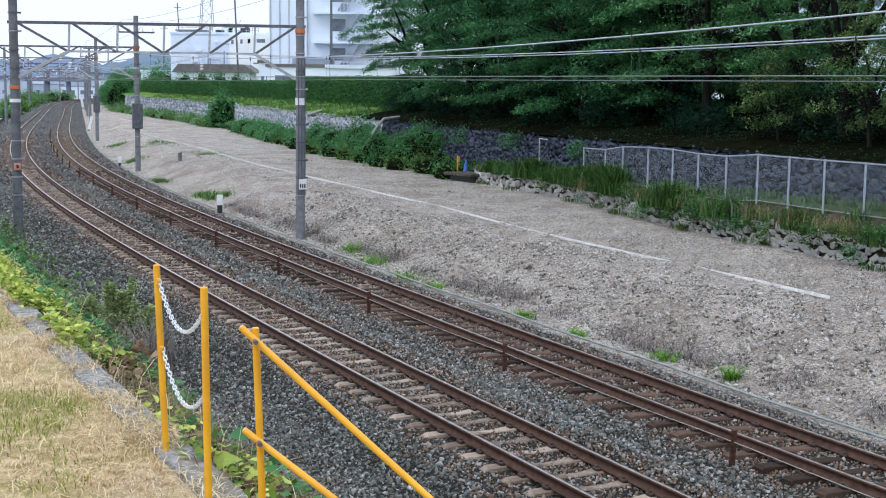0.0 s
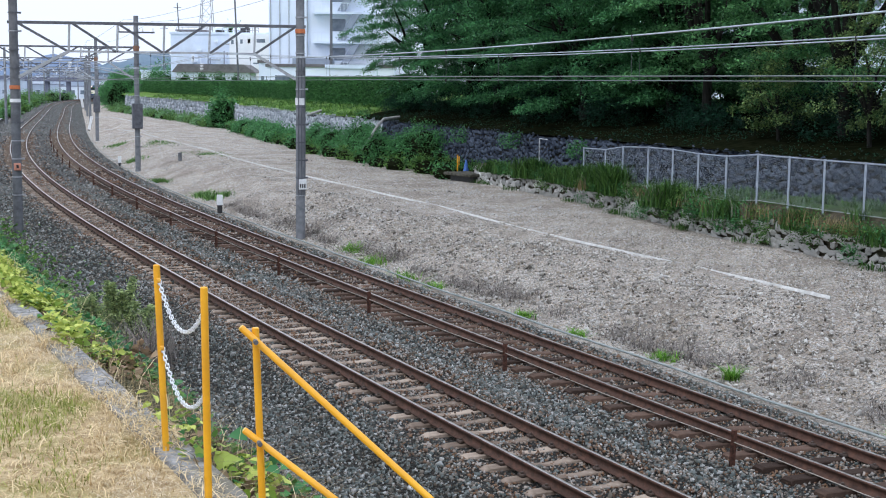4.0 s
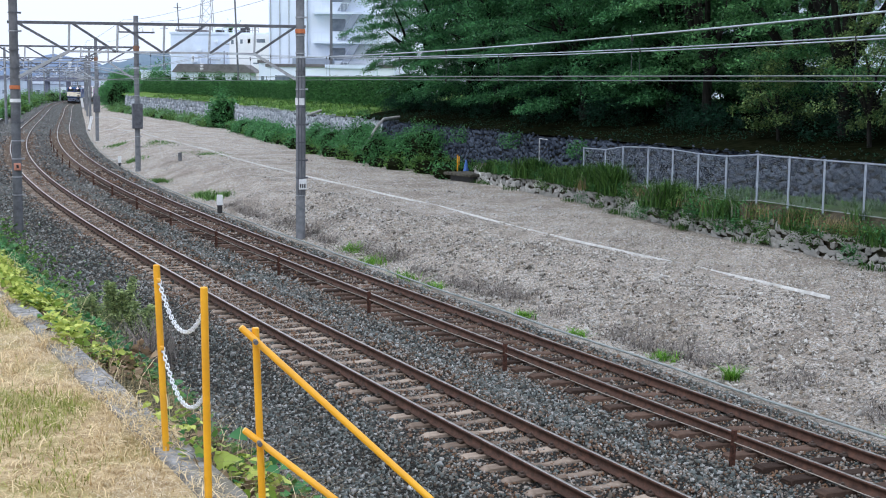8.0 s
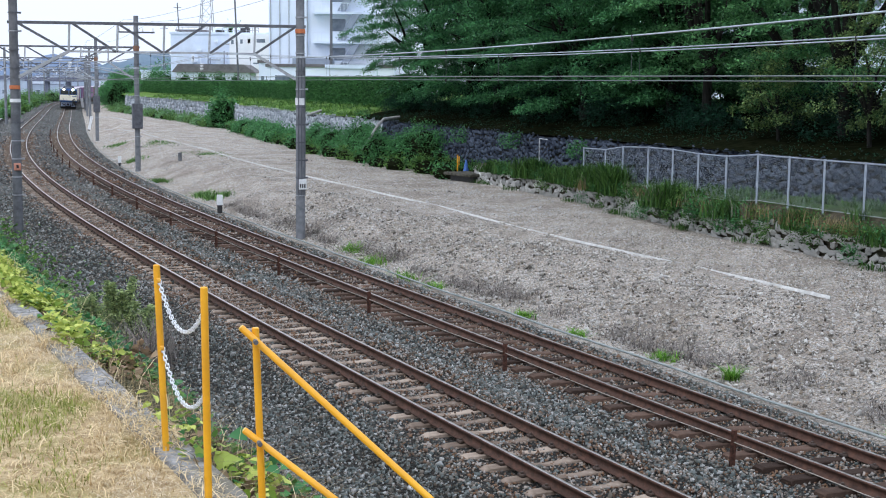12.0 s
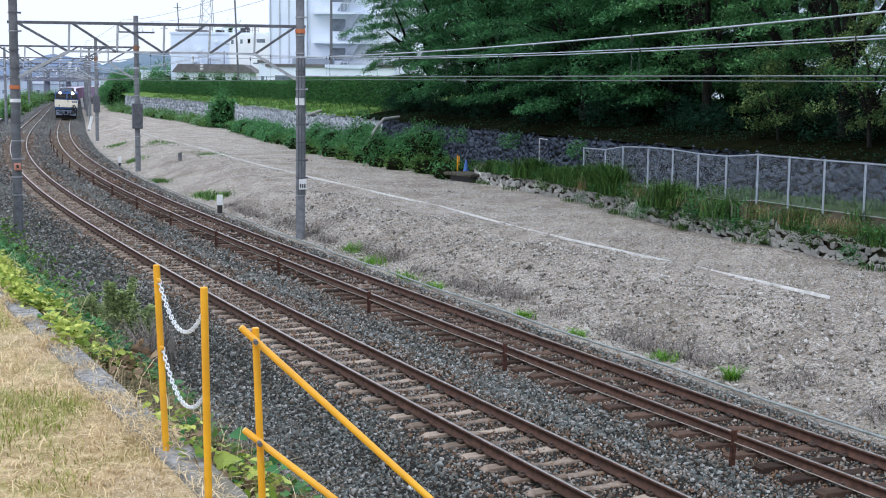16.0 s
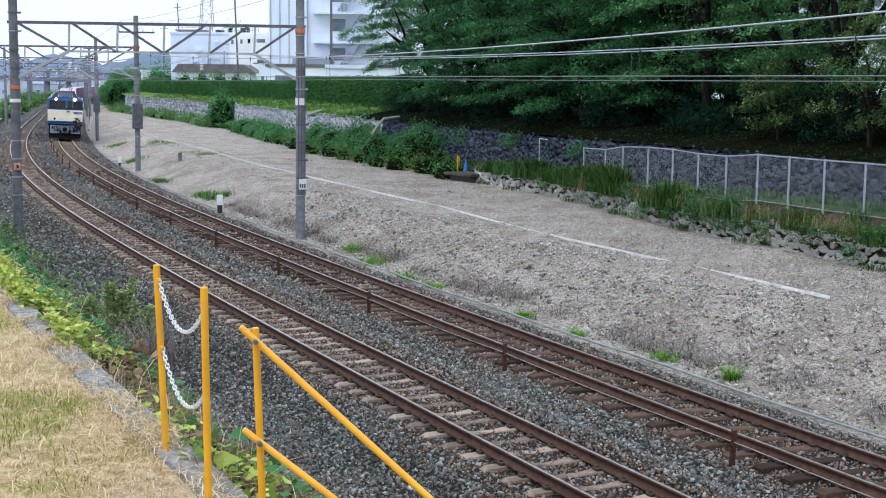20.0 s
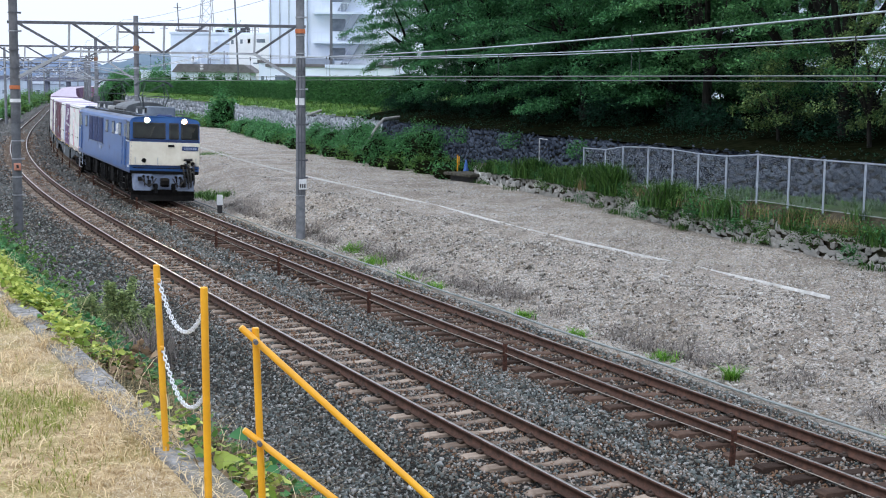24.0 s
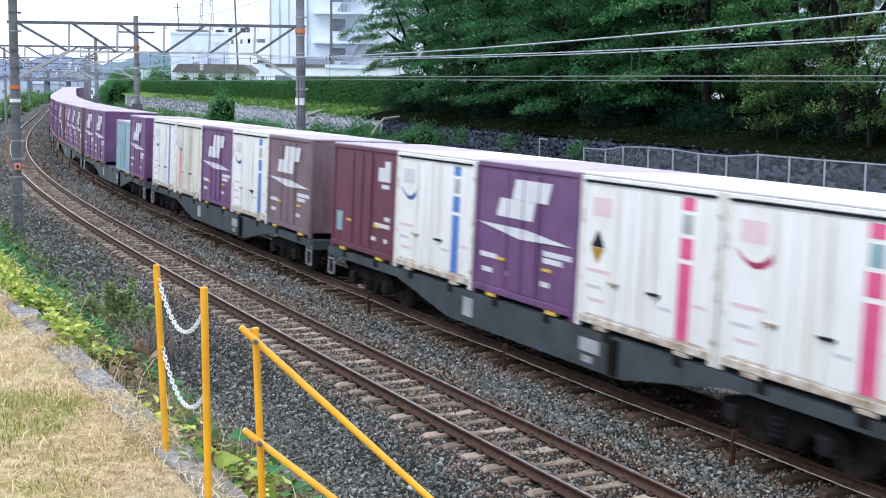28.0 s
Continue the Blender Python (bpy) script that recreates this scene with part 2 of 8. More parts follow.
SANDS_BED = tuple(tuple(1.75 * x for x in c) for c in SANDS[:-1])
# bed tones cut down to show the shadow between the loose stones
GREYS_SHADED = tuple(tuple(0.36 * x for x in c) for c in GREYS[:-1])
M_BALLAST = pebbles("shaded_ballast_bed", GREYS_SHADED, 27, (0.036, 0.028, 0.022), 0.9, 0.6)
M_STONE = stony("ballast_stone", GREYS)
M_STONE_B = stony("brown_ballast_stone", BROWNS)
M_GRAVEL = pebbles("crushed_gravel", SANDS_BED, 26, (0.28, 0.235, 0.19), 0.5, 0.7, coarse=0.9, gap=0.6, streak=((0.5, 0.5, 0.51), (0.88, 0.87, 0.87), (1.0, 0.99, 0.98), (1.12, 1.10, 1.08)))
M_GRAVEL_S = stony("gravel_stone", SANDS)
L_TWIG = surf("grey_dry_stalks", (0.10, 0.088, 0.084), (0.28, 0.25, 0.225), 3, 0.9, per="island", spread=0.7)
L_TUFT = leafy("fresh_tuft", (0.05, 0.16, 0.018), (0.22, 0.44, 0.06), scale=1.5)
M_SOIL = surf("weedy_soil", (0.03, 0.035, 0.015), (0.10, 0.085, 0.05), 5, 0.95, 1.0, 25)
M_GRASS_G = surf("mown_grass", (0.05, 0.12, 0.02), (0.16, 0.27, 0.05), 2.5, 0.9, 1.0, 40, stain=(0.14, 0.14, 0.055), stain_scale=0.4)
# a darker grass green, with the shade behind the fence put in
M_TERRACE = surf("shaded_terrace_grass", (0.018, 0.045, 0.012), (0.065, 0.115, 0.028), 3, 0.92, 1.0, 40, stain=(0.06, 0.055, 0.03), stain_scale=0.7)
M_DRYGRASS = surf("dry_lawn", (0.30, 0.21, 0.11), (0.64, 0.50, 0.31), 9, 0.95, 1.0, 45, stain=(0.26, 0.26, 0.07), stain_scale=1.3, stain_amount=0.8)
# litter blackened with canopy shade; also fills the inside of bushes
M_SHADE = surf("shaded_leaf_litter", (0.004, 0.006, 0.003), (0.014, 0.016, 0.008), 3, 0.95, 0.8, 20)
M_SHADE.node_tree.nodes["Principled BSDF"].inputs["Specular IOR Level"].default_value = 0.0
M_RAIL = surf("rusty_rail", (0.040, 0.018, 0.011), (0.112, 0.051, 0.032), 9, 0.78, 0.3, 90, stretch=(1, 1, 1))
M_RAILTOP = surf("worn_rail_head", (0.34, 0.30, 0.275), (0.52, 0.48, 0.45), 6, 0.3, 0, metal=1.0)
M_SLEEPER = surf("dusty_concrete_sleeper", (0.17, 0.128, 0.10), (0.37, 0.295, 0.235), 8, 0.9, 0.4, 60, per="object", spread=0.45, stain=(0.10, 0.068, 0.05), stain_scale=3.0, stain_amount=0.7)
M_SLEEPER2 = surf("rusty_brown_sleeper", (0.040, 0.026, 0.020), (0.125, 0.080, 0.06), 8, 0.9, 0.4, 60, per="object", spread=0.5, stain=(0.04, 0.028, 0.023), stain_scale=3.0)
M_CLIP = surf("rail_clip_rust", (0.03, 0.02, 0.016), (0.07, 0.045, 0.032), 20, 0.8)
M_CONC = surf("weathered_concrete", (0.26, 0.26, 0.26), (0.42, 0.42, 0.41), 6, 0.9, 0.5, 50, stain=(0.17, 0.17, 0.165), stain_scale=1.3)
M_KERB = surf("grey_kerb_concrete", (0.14, 0.138, 0.136), (0.42, 0.41, 0.40), 14, 0.92, 0.9, 60, stain=(0.20, 0.18, 0.13), stain_scale=2.2, stain_amount=0.8)
M_POLE = surf("grey_pole_concrete", (0.15, 0.16, 0.175), (0.25, 0.26, 0.28), 3, 0.85, 0.3, 50, stain=(0.12, 0.125, 0.135), stain_scale=1.2)
M_POLE_D = surf("dark_pole_concrete", (0.10, 0.105, 0.115), (0.18, 0.185, 0.20), 3, 0.85, 0.3, 50)
M_STEEL = surf("galvanised_steel", (0.30, 0.31, 0.33), (0.46, 0.48, 0.51), 5, 0.5, 0.1, 60, metal=0.4)
M_STEEL_D = surf("dark_grey_steel", (0.07, 0.075, 0.09), (0.14, 0.145, 0.165), 5, 0.6, 0.1, 60, metal=0.3)
M_WIRE = surf("weathered_wire", (0.34, 0.38, 0.43), (0.50, 0.54, 0.60), 5, 0.5, metal=0.3)
M_WHITE = surf("white_paint", (0.66, 0.67, 0.68), (0.80, 0.81, 0.82), 5, 0.6)
M_ORANGE = surf("orange_band", (0.45, 0.13, 0.05), (0.60, 0.19, 0.075), 5, 0.7)
M_RUST = surf("rusty_steel", (0.028, 0.016, 0.013), (0.11, 0.05, 0.035), 14, 0.85, 0.4, 70)
M_BLACK = surf("black_paint", (0.012, 0.012, 0.013), (0.03, 0.03, 0.032), 5, 0.6)
M_ROPE = surf("pale_cord", (0.30, 0.27, 0.23), (0.42, 0.38, 0.34), 9, 0.9)
M_PIPE = surf("pale_green_pipe", (0.19, 0.22, 0.21), (0.32, 0.35, 0.34), 4, 0.7)
M_HOSE = surf("dusty_white_kerb_line", (0.44, 0.43, 0.41), (0.64, 0.63, 0.61), 5, 0.85, 0.3, 60, stain=(0.34, 0.33, 0.31), stain_scale=0.8)
M_YELLOW = surf("yellow_orange_paint", (0.70, 0.32, 0.008), (0.83, 0.41, 0.015), 4, 0.42, 0.05, 80, coat=0.2, stain=(0.52, 0.25, 0.03), stain_scale=5.0, stain_amount=0.35)
M_CHAIN = surf("white_plastic_chain", (0.62, 0.64, 0.68), (0.78, 0.80, 0.84), 6, 0.45)
# blue-grey wall stone, darkened with the shade of the trees above
M_ROCK = surf("shaded_field_stone", (0.012, 0.017, 0.030), (0.092, 0.113, 0.152), 6, 0.9, 0.9, 30, per="island", spread=0.8, low=0.1, high=0.95)
M_ROCK3 = surf("pale_wall_stone", (0.25, 0.275, 0.31), (0.43, 0.46, 0.50), 3, 0.9, 0.5, 20, per="island", spread=0.6)
M_ROCK2 = surf("pale_field_stone", (0.26, 0.255, 0.24), (0.58, 0.57, 0.54), 6, 0.9, 0.8, 30, per="island", spread=0.8, low=0.1, high=0.9)
M_MORTAR = surf("wall_joint", (0.018, 0.018, 0.018), (0.05, 0.048, 0.045), 8, 0.95, 0.6, 30)
M_EARTH = surf("brown_earth", (0.045, 0.038, 0.027), (0.125, 0.105, 0.078), 6, 0.95, 1.0, 25, stain=(0.04, 0.055, 0.02), stain_scale=1.2)
L_TREE = leafy("tree_leaves", (0.008, 0.050, 0.031), (0.125, 0.37, 0.14), scale=0.8, spread=0.4)
L_SCRUB = leafy("scrub_leaves", (0.03, 0.085, 0.022), (0.15, 0.29, 0.065), scale=0.8)
L_TREE2 = leafy("light_tree_leaves", (0.012, 0.066, 0.036), (0.19, 0.46, 0.17), scale=0.8, spread=0.4)
# leaf greens sunk near black for the shade under the trees
L_SHADE = leafy("shade_darkened_leaves", (0.003, 0.018, 0.013), (0.018, 0.075, 0.042), scale=0.9)
L_TREE_Y = leafy("yellowing_leaves", (0.018, 0.075, 0.034), (0.28, 0.40, 0.14), scale=1.0, spread=0.5)
# far scrub: leaf colour paled to carry the distance haze
L_FAR = leafy("hazy_scrub_leaves", (0.06, 0.15, 0.065), (0.21, 0.40, 0.16), scale=0.5)
L_HEDGE = leafy("hedge_leaves", (0.018, 0.075, 0.026), (0.085, 0.24, 0.07), scale=0.8)
L_IVY = leafy("ivy_leaves", (0.026, 0.10, 0.042), (0.12, 0.35, 0.115), scale=0.8, spread=0.42)
L_WEED = leafy("weed_leaves", (0.15, 0.24, 0.03), (0.62, 0.67, 0.17), scale=1.2)
L_BUSH = leafy("bush_leaves", (0.085, 0.15, 0.065), (0.48, 0.58, 0.25), scale=2.5)
L_GRASS = leafy("tall_grass", (0.015, 0.05, 0.012), (0.085, 0.18, 0.04), scale=1.0)
L_DRY = leafy("dry_grass_blades", (0.41, 0.29, 0.14), (0.90, 0.74, 0.47), scale=1.6)
L_GREENBLADE = leafy("green_grass_blades", (0.15, 0.18, 0.03), (0.42, 0.43, 0.12), scale=1.4)
M_BARK = surf("dark_bark", (0.010, 0.010, 0.009), (0.030, 0.029, 0.026), 6, 0.95, 1.0, 20, stretch=(1, 1, 0.3))


# ---- ground ----
bm = fresh()
bmesh.ops.create_circle(bm, cap_ends=True, segments=64, radius=4500)
far_ground = mesh_object("ground", bm, surf("far_town_ground", (0.20, 0.215, 0.20), (0.36, 0.37, 0.36), 0.02, 0.95))
far_ground.location = (0, 0, -1.2)
tagged(far_ground, "flat grey-green plain reaching to the distant hills", "ground", kind="structure")

S_FINE = np.concatenate([np.arange(-40, 60, 0.5), np.arange(60, 160, 2.0), np.arange(160, 560, 8.0)])


def low_wall_lat(s):
    return float(np.interp(s, (-30, 13.8, 21, 26.2, 36.5, 45.8, 63, 83, 130, 195), (-12.2, -12.9, -13.6, -14.1, -15.9, -16.05, -15.4, -15.7, -16.6, -11.6)))


def high_wall_lat(s):
    return float(np.interp(s, (-30, 20, 61, 114, 140, 206, 300), (-17.4, -17.4, -18.0, -17.4, -16.6, -9.0, -8.0)))


def bumpy(lat, s):
    w = np.sin(s * 1.7 + lat * 2.3) * 0.5 + np.sin(s * 0.61 - lat * 1.1 + 1.3) * 0.8 + np.sin(s * 3.1 + 4 * lat) * 0.25
    w = w + np.sin(s * 7.3 + lat * 9.1) * 0.25 + np.sin(s * 11.9 - lat * 6.7 + 2) * 0.22
    amp = np.interp(lat, (-18, -9, -6.5, -5, -3.2, -2.4, -2.2), (0.03, 0.04, 0.085, 0.11, 0.06, 0.02, 0.0))
    return cross(lat, s) + w * amp


ballast_lats = [7.9, 7.4, 6.9, 6.4, 5.9, 5.55, 5.1, 4.6, NEAR, 2.9, 2.15, 1.8, 1.45, 0.7, 0.0, -0.7, -1.45, -1.9, -2.35]
trackbed = sheet("trackbed", S_FINE, ballast_lats, bumpy, M_BALLAST, "grey crushed-stone ballast bed under two railway tracks, stone-gap shade in its colour", category="ballast")
gravel_lats = [-2.35] + [-2.6 - 0.25 * i for i in range(15)] + [-6.4, -7.2, -8.0, -9.0, -10.0, -11.0, -12.0] + [lambda s, f=f: -12.0 * (1 - f) + f * (low_wall_lat(s) - 1.2) for f in (0.35, 0.7, 1.0)]
plateau = sheet("gravel_ground", S_FINE, gravel_lats, bumpy, M_GRAVEL, "wide pale grey gravel ground with a low bank beside the railway", category="gravel")
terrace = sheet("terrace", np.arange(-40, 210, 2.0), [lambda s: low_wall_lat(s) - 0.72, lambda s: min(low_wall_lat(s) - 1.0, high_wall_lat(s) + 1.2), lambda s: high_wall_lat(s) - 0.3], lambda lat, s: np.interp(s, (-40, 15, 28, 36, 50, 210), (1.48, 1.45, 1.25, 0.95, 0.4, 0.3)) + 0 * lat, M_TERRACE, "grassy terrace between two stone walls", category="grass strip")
TERRACE_Z = lambda s: np.interp(s, (-40, 15, 28, 36, 50, 210), (1.48, 1.45, 1.25, 0.95, 0.4, 0.3))
sheet("earth_bank", np.arange(4, 48, 0.5), [lambda s, k=k: low_wall_lat(s) - k for k in (0.2, 0.34, 0.5, 0.64, 0.75)], lambda lat, s: TERRACE_Z(s) + 0.01 - np.clip(0.75 + lat - np.array([low_wall_lat(q) for q in s]), 0, 1) * np.clip(TERRACE_Z(s) - 0.62, 0.05, 1) * 1.75 + 0.03 * np.sin(s * 5 + lat * 9), M_EARTH, "brown earth bank on top of the low stone wall", category="earth bank")


def slope_z(lat, s):
    d = np.array([-high_wall_lat(v) for v in np.atleast_1d(s)]) + lat
    return np.interp(-d, (0.0, 1.6, 3.6, 7.0, 25.0, 110.0), (2.62, 3.0, 3.35, 3.9, 4.0, 4.0))


SLOPE_COLS = [lambda s, k=k: high_wall_lat(s) - k for k in (0.15, 0.9, 1.6, 2.6, 3.6, 5.0, 7.0, 12.0, 25.0, 110.0)]
sheet("shaded_slope", np.arange(-40, 74.5, 2.0), SLOPE_COLS, slope_z, M_SHADE, "leaf-littered slope beneath the trees, canopy shade in its colour", category="slope")
slope = sheet("grass_slope", np.concatenate([np.arange(74, 210, 2.0), np.arange(210, 330, 10.0)]), [lambda s, k=k: high_wall_lat(s) - k for k in (0.15, 0.9, 1.6, 2.6, 3.6, 5.0, 7.0, 12.0, 25.0, 110.0)], slope_z, M_GRASS_G, "green grass slope rising behind the upper stone wall", category="grass slope")
bank = sheet("bank", np.arange(-30, 60, 0.6), [10.62, 10.2, 9.8, 9.4, 8.9, 8.4, 7.9, 7.6], lambda lat, s: cross(lat, s) + 0.03 * np.sin(s * 3 + lat * 5), M_SOIL, "steep weed-grown earth bank below the kerb", category="bank")
lawn = sheet("lawn", np.arange(-30, 60, 0.5), [10.72, 10.9, 11.3, 11.7, 12.2, 12.8, 13.6, 15.0, 18.0, 30.0, 60.0], lambda lat, s: 2.80 + 0.012 * np.sin(s * 4.1 + lat * 7) + np.interp(lat, (11, 13), (0, 0.08)), M_DRYGRASS, "dry straw-coloured lawn on top of the bank", category="lawn")

sheet("street", np.arange(58, 300, 4.0), [8.6, 9.5, 12.0, 16.0], lambda lat, s: -0.42 + 0 * lat, surf("pale_street", (0.34, 0.34, 0.35), (0.48, 0.48, 0.49), 0.8, 0.9, stain=(0.25, 0.25, 0.25), stain_scale=0.2), "pale paved street beyond the railway", category="street")

# concrete kerb along the edge of the lawn
ss = np.arange(-30, 60, 1.0)
kv, n = [], len(ss)
for lat, z in ((10.82, 2.4), (10.82, 2.82), (10.8, 2.838), (10.62, 2.835), (10.59, 2.81), (10.57, 2.2)):
    p = line(ss, lat, z)
    kv.append(p)
kv = np.stack(kv, 1)
idx = np.arange(n * 6).reshape(n, 6)
kf = np.concatenate([np.stack([idx[:-1, j], idx[1:, j], idx[1:, j + 1], idx[:-1, j + 1]], -1) for j in range(5)])
kerb = raw("kerb", kv.reshape(-1, 3), kf[:, ::-1], M_KERB)
tagged(kerb, "weathered grey concrete kerb edging the dry lawn", "kerb", kind="structure")


# ---- tracks ----
RAIL = ((-0.063, -0.153), (0.063, -0.153), (0.063, -0.142), (0.012, -0.118), (0.009, -0.045), (0.032, -0.034), (0.0325, -0.007), (0.024, 0.0), (-0.024, 0.0), (-0.0325, -0.007), (-0.032, -0.034), (-0.009, -0.045), (-0.012, -0.118), (-0.063, -0.142))


def rail(parent, mid, dz, side):
    ss = np.concatenate([np.arange(-45, 90, 1.0), np.arange(90, 620, 4.0)])
    lat0 = mid + side * (GAUGE / 2 + 0.0325)
    z0 = dz + side * CANT * (GAUGE / 2)
    prof = np.array(RAIL)
    k = len(prof)
    x, y, _ = line_at(ss, 0 * ss)
    th = np.interp(ss, _S, _th)
    lat = lat0 + prof[:, 0]
    v = np.stack([x[:, None] - np.sin(th)[:, None] * lat, y[:, None] + np.cos(th)[:, None] * lat, z0 + prof[:, 1] + 0 * x[:, None]], -1)
    idx = np.arange(len(ss) * k).reshape(len(ss), k)
    f = np.concatenate([np.stack([idx[:-1, j], idx[:-1, (j + 1) % k], idx[1:, (j + 1) % k], idx[1:, j]], -1) for j in range(k)])
    ob = raw("rail", v.reshape(-1, 3), f, M_RAIL, parent)
    ob.data.materials.append(M_RAILTOP)
    mi = np.zeros(len(f), np.int32)
    n = len(ss) - 1
    mi[7 * n:8 * n] = 1
    ob.data.polygons.foreach_set("material_index", mi)
    bm = bmesh.new()
    bm.from_mesh(ob.data)
    bmesh.ops.recalc_face_normals(bm, faces=bm.faces[:])
    bm.to_mesh(ob.data)
    bm.free()
    return ob


def sleeper_mesh(kind):
    """A concrete sleeper, dished in the middle, or a flat-topped timber-like one; x along the track."""
    bm = fresh()
    if kind == "concrete":
        ys = (-1.0, -0.86, -0.62, -0.42, -0.2, 0.0, 0.2, 0.42, 0.62, 0.86, 1.0)
        tops = (-0.235, -0.172, -0.162, -0.165, -0.19, -0.197, -0.19, -0.165, -0.162, -0.172, -0.235)
        half = (0.09, 0.098, 0.102, 0.098, 0.08, 0.076, 0.08, 0.098, 0.102, 0.098, 0.09)
    else:
        ys, tops, half = (-1.05, -1.0, 1.0, 1.05), (-0.2, -0.17, -0.17, -0.2), (0.1, 0.105, 0.105, 0.1)
    rows = []
    for y, t, h in zip(ys, tops, half):
        rows.append([bm.verts.new((dx, y, z)) for dx, z in ((-h - 0.03, -0.34), (-h, t - 0.012), (-h + 0.02, t), (h - 0.02, t), (h, t - 0.012), (h + 0.03, -0.34))])
    for a, b in zip(rows, rows[1:]):
        for i in range(5):
            bm.faces.new((a[i], b[i], b[i + 1], a[i + 1]))
    bm.faces.new(rows[0])
    bm.faces.new(rows[-1][::-1])
    bmesh.ops.recalc_face_normals(bm, faces=bm.faces[:])
    return bm


def clip_mesh():
    bm = fresh()
    for side in (-1, 1):
        for o in (-1, 1):
            y = side * (GAUGE / 2 + 0.0325) + o * 0.1
            box(bm, -0.06, 0.06, y - 0.035, y + 0.035, -0.165, -0.12, 0.008)
            box(bm, -0.02, 0.02, y - 0.02, y + 0.02, -0.13, -0.095, 0.005)
    bm.verts.index_update()
    return bm


M_SLEEPER_F = surf("brown_grey_sleeper", (0.085, 0.062, 0.047), (0.17, 0.13, 0.1), 3, 0.9)


def track(mid, dz, kind, material, label, step, s_end):
    t = thing("railway_track", label, "railway track")
    for side in (1, -1):
        rail(t, mid, dz, side)
    cant = Matrix.Rotation(CANT, 4, "X")
    sm = sleeper_mesh(kind)
    first = mesh_object("sleeper", sm, material, t)
    cb = clip_mesh()
    cv = np.array([v.co[:] for v in cb.verts])
    cf = [[v.index for v in f.verts] for f in cb.faces]
    cb.free()
    tri = np.array([(f[0], f[k], f[k + 1]) for f in cf for k in range(1, len(f) - 1)])
    clip_v, clip_f = [], []
    n = int((s_end + 12) / step)
    rng = random.Random(3 + n)
    for i in range(n):
        s = -12 + i * step
        m = place(s, mid, dz, rng.uniform(-0.6, 0.6)) @ cant @ Matrix.Translation((rng.uniform(-0.02, 0.02), rng.uniform(-0.015, 0.015), rng.uniform(-0.008, 0.003)))
        if i == 0:
            a = first
        else:
            a = first.copy()
            scene.collection.objects.link(a)
        a.matrix_basis = m
        mm = np.array(m)
        clip_v.append(cv @ mm[:3, :3].T + mm[:3, 3])
        clip_f.append(tri + i * len(cv))
    tagged(raw("rail_fastening", np.concatenate(clip_v), np.concatenate(clip_f), M_CLIP, t), kind="stuff")
    # those far off, joined
    vs, fs = [], []
    base = np.array([(-0.11, -1.0, -0.17), (0.11, -1.0, -0.17), (0.11, 1.0, -0.17), (-0.11, 1.0, -0.17), (-0.13, -1.03, -0.33), (0.13, -1.03, -0.33), (0.13, 1.03, -0.33), (-0.13, 1.03, -0.33)])
    quad = np.array([(0, 1, 2, 3), (0, 4, 5, 1), (1, 5, 6, 2), (2, 6, 7, 3), (3, 7, 4, 0)])
    s, k = -12 + n * step, 0
    while s < 420:
        m = np.array(place(s, mid, dz) @ cant)
        vs.append(base @ m[:3, :3].T + m[:3, 3])
        fs.append(quad + 8 * k)
        k += 1
        s += step
    far = raw("distant_sleeper", np.concatenate(vs), np.concatenate(fs), M_SLEEPER_F, t)
    tagged(far, kind="stuff")
    return t


track(0.0, 0.0, "flat", M_SLEEPER2, "rust-brown railway track on dark ballast carrying the freight train", 0.62, 66)
track(NEAR, NEAR_Z, "concrete", M_SLEEPER, "empty rusty railway track on pale concrete sleepers", 0.595, 66)


# ---- loose ballast ----
def stones(name, label, material, count, s_range, lat_range, size, seed, sink=0.35, gap=None, zfun=bumpy, power=1.0, clip=None):
    rng = np.random.default_rng(seed)
    s = s_range[0] + (s_range[1] - s_range[0]) * rng.random(count) ** power
    lat = rng.uniform(lat_range[0], lat_range[1], count)
    if clip is not None:
        keep = clip(s, lat, rng)
        s, lat = s[keep], lat[keep]
    n = len(s)
    z = zfun(lat, s)
    x, y, _ = line_at(s, lat)
    r = size * rng.lognormal(0.0, 0.28, n)
    v = octa[None] + rng.uniform(-0.24, 0.24, (n, 6, 3))
    v *= r[:, None, None] * rng.uniform(0.5, 1.3, (n, 1, 3))
    # turn each stone at random
    q = rng.normal(size=(n, 4))
    q /= np.linalg.norm(q, axis=1)[:, None]
    w, a, b, c = q.T
    R = np.stack([1 - 2 * (b * b + c * c), 2 * (a * b - c * w), 2 * (a * c + b * w), 2 * (a * b + c * w), 1 - 2 * (a * a + c * c), 2 * (b * c - a * w), 2 * (a * c - b * w), 2 * (b * c + a * w), 1 - 2 * (a * a + b * b)], -1).reshape(n, 3, 3)
    v = np.einsum("nij,nkj->nki", R, v)
    v += np.stack([x, y, z + r * (0.5 - sink)], -1)[:, None]
    f = np.array([(0, 2, 4), (2, 1, 4), (1, 3, 4), (3, 0, 4), (2, 0, 5), (1, 2, 5), (3, 1, 5), (0, 3, 5)])
    f = f[None] + 6 * np.arange(n)[:, None, None]
    ob = raw(name, v.reshape(-1, 3), f.reshape(-1, 3), material)
    return tagged(ob, label, "ballast", kind="stuff")


def near_rail(s, lat, rng):
    d = np.minimum(np.abs(np.abs(lat) - 0.2), np.abs(np.abs(lat - NEAR) - 0.2))
    return d < 1.1 + 0.3 * rng.normal(size=len(s)) + 0.12 * np.sin(s * 0.9) + 0.1 * np.sin(s * 2.3 + lat)


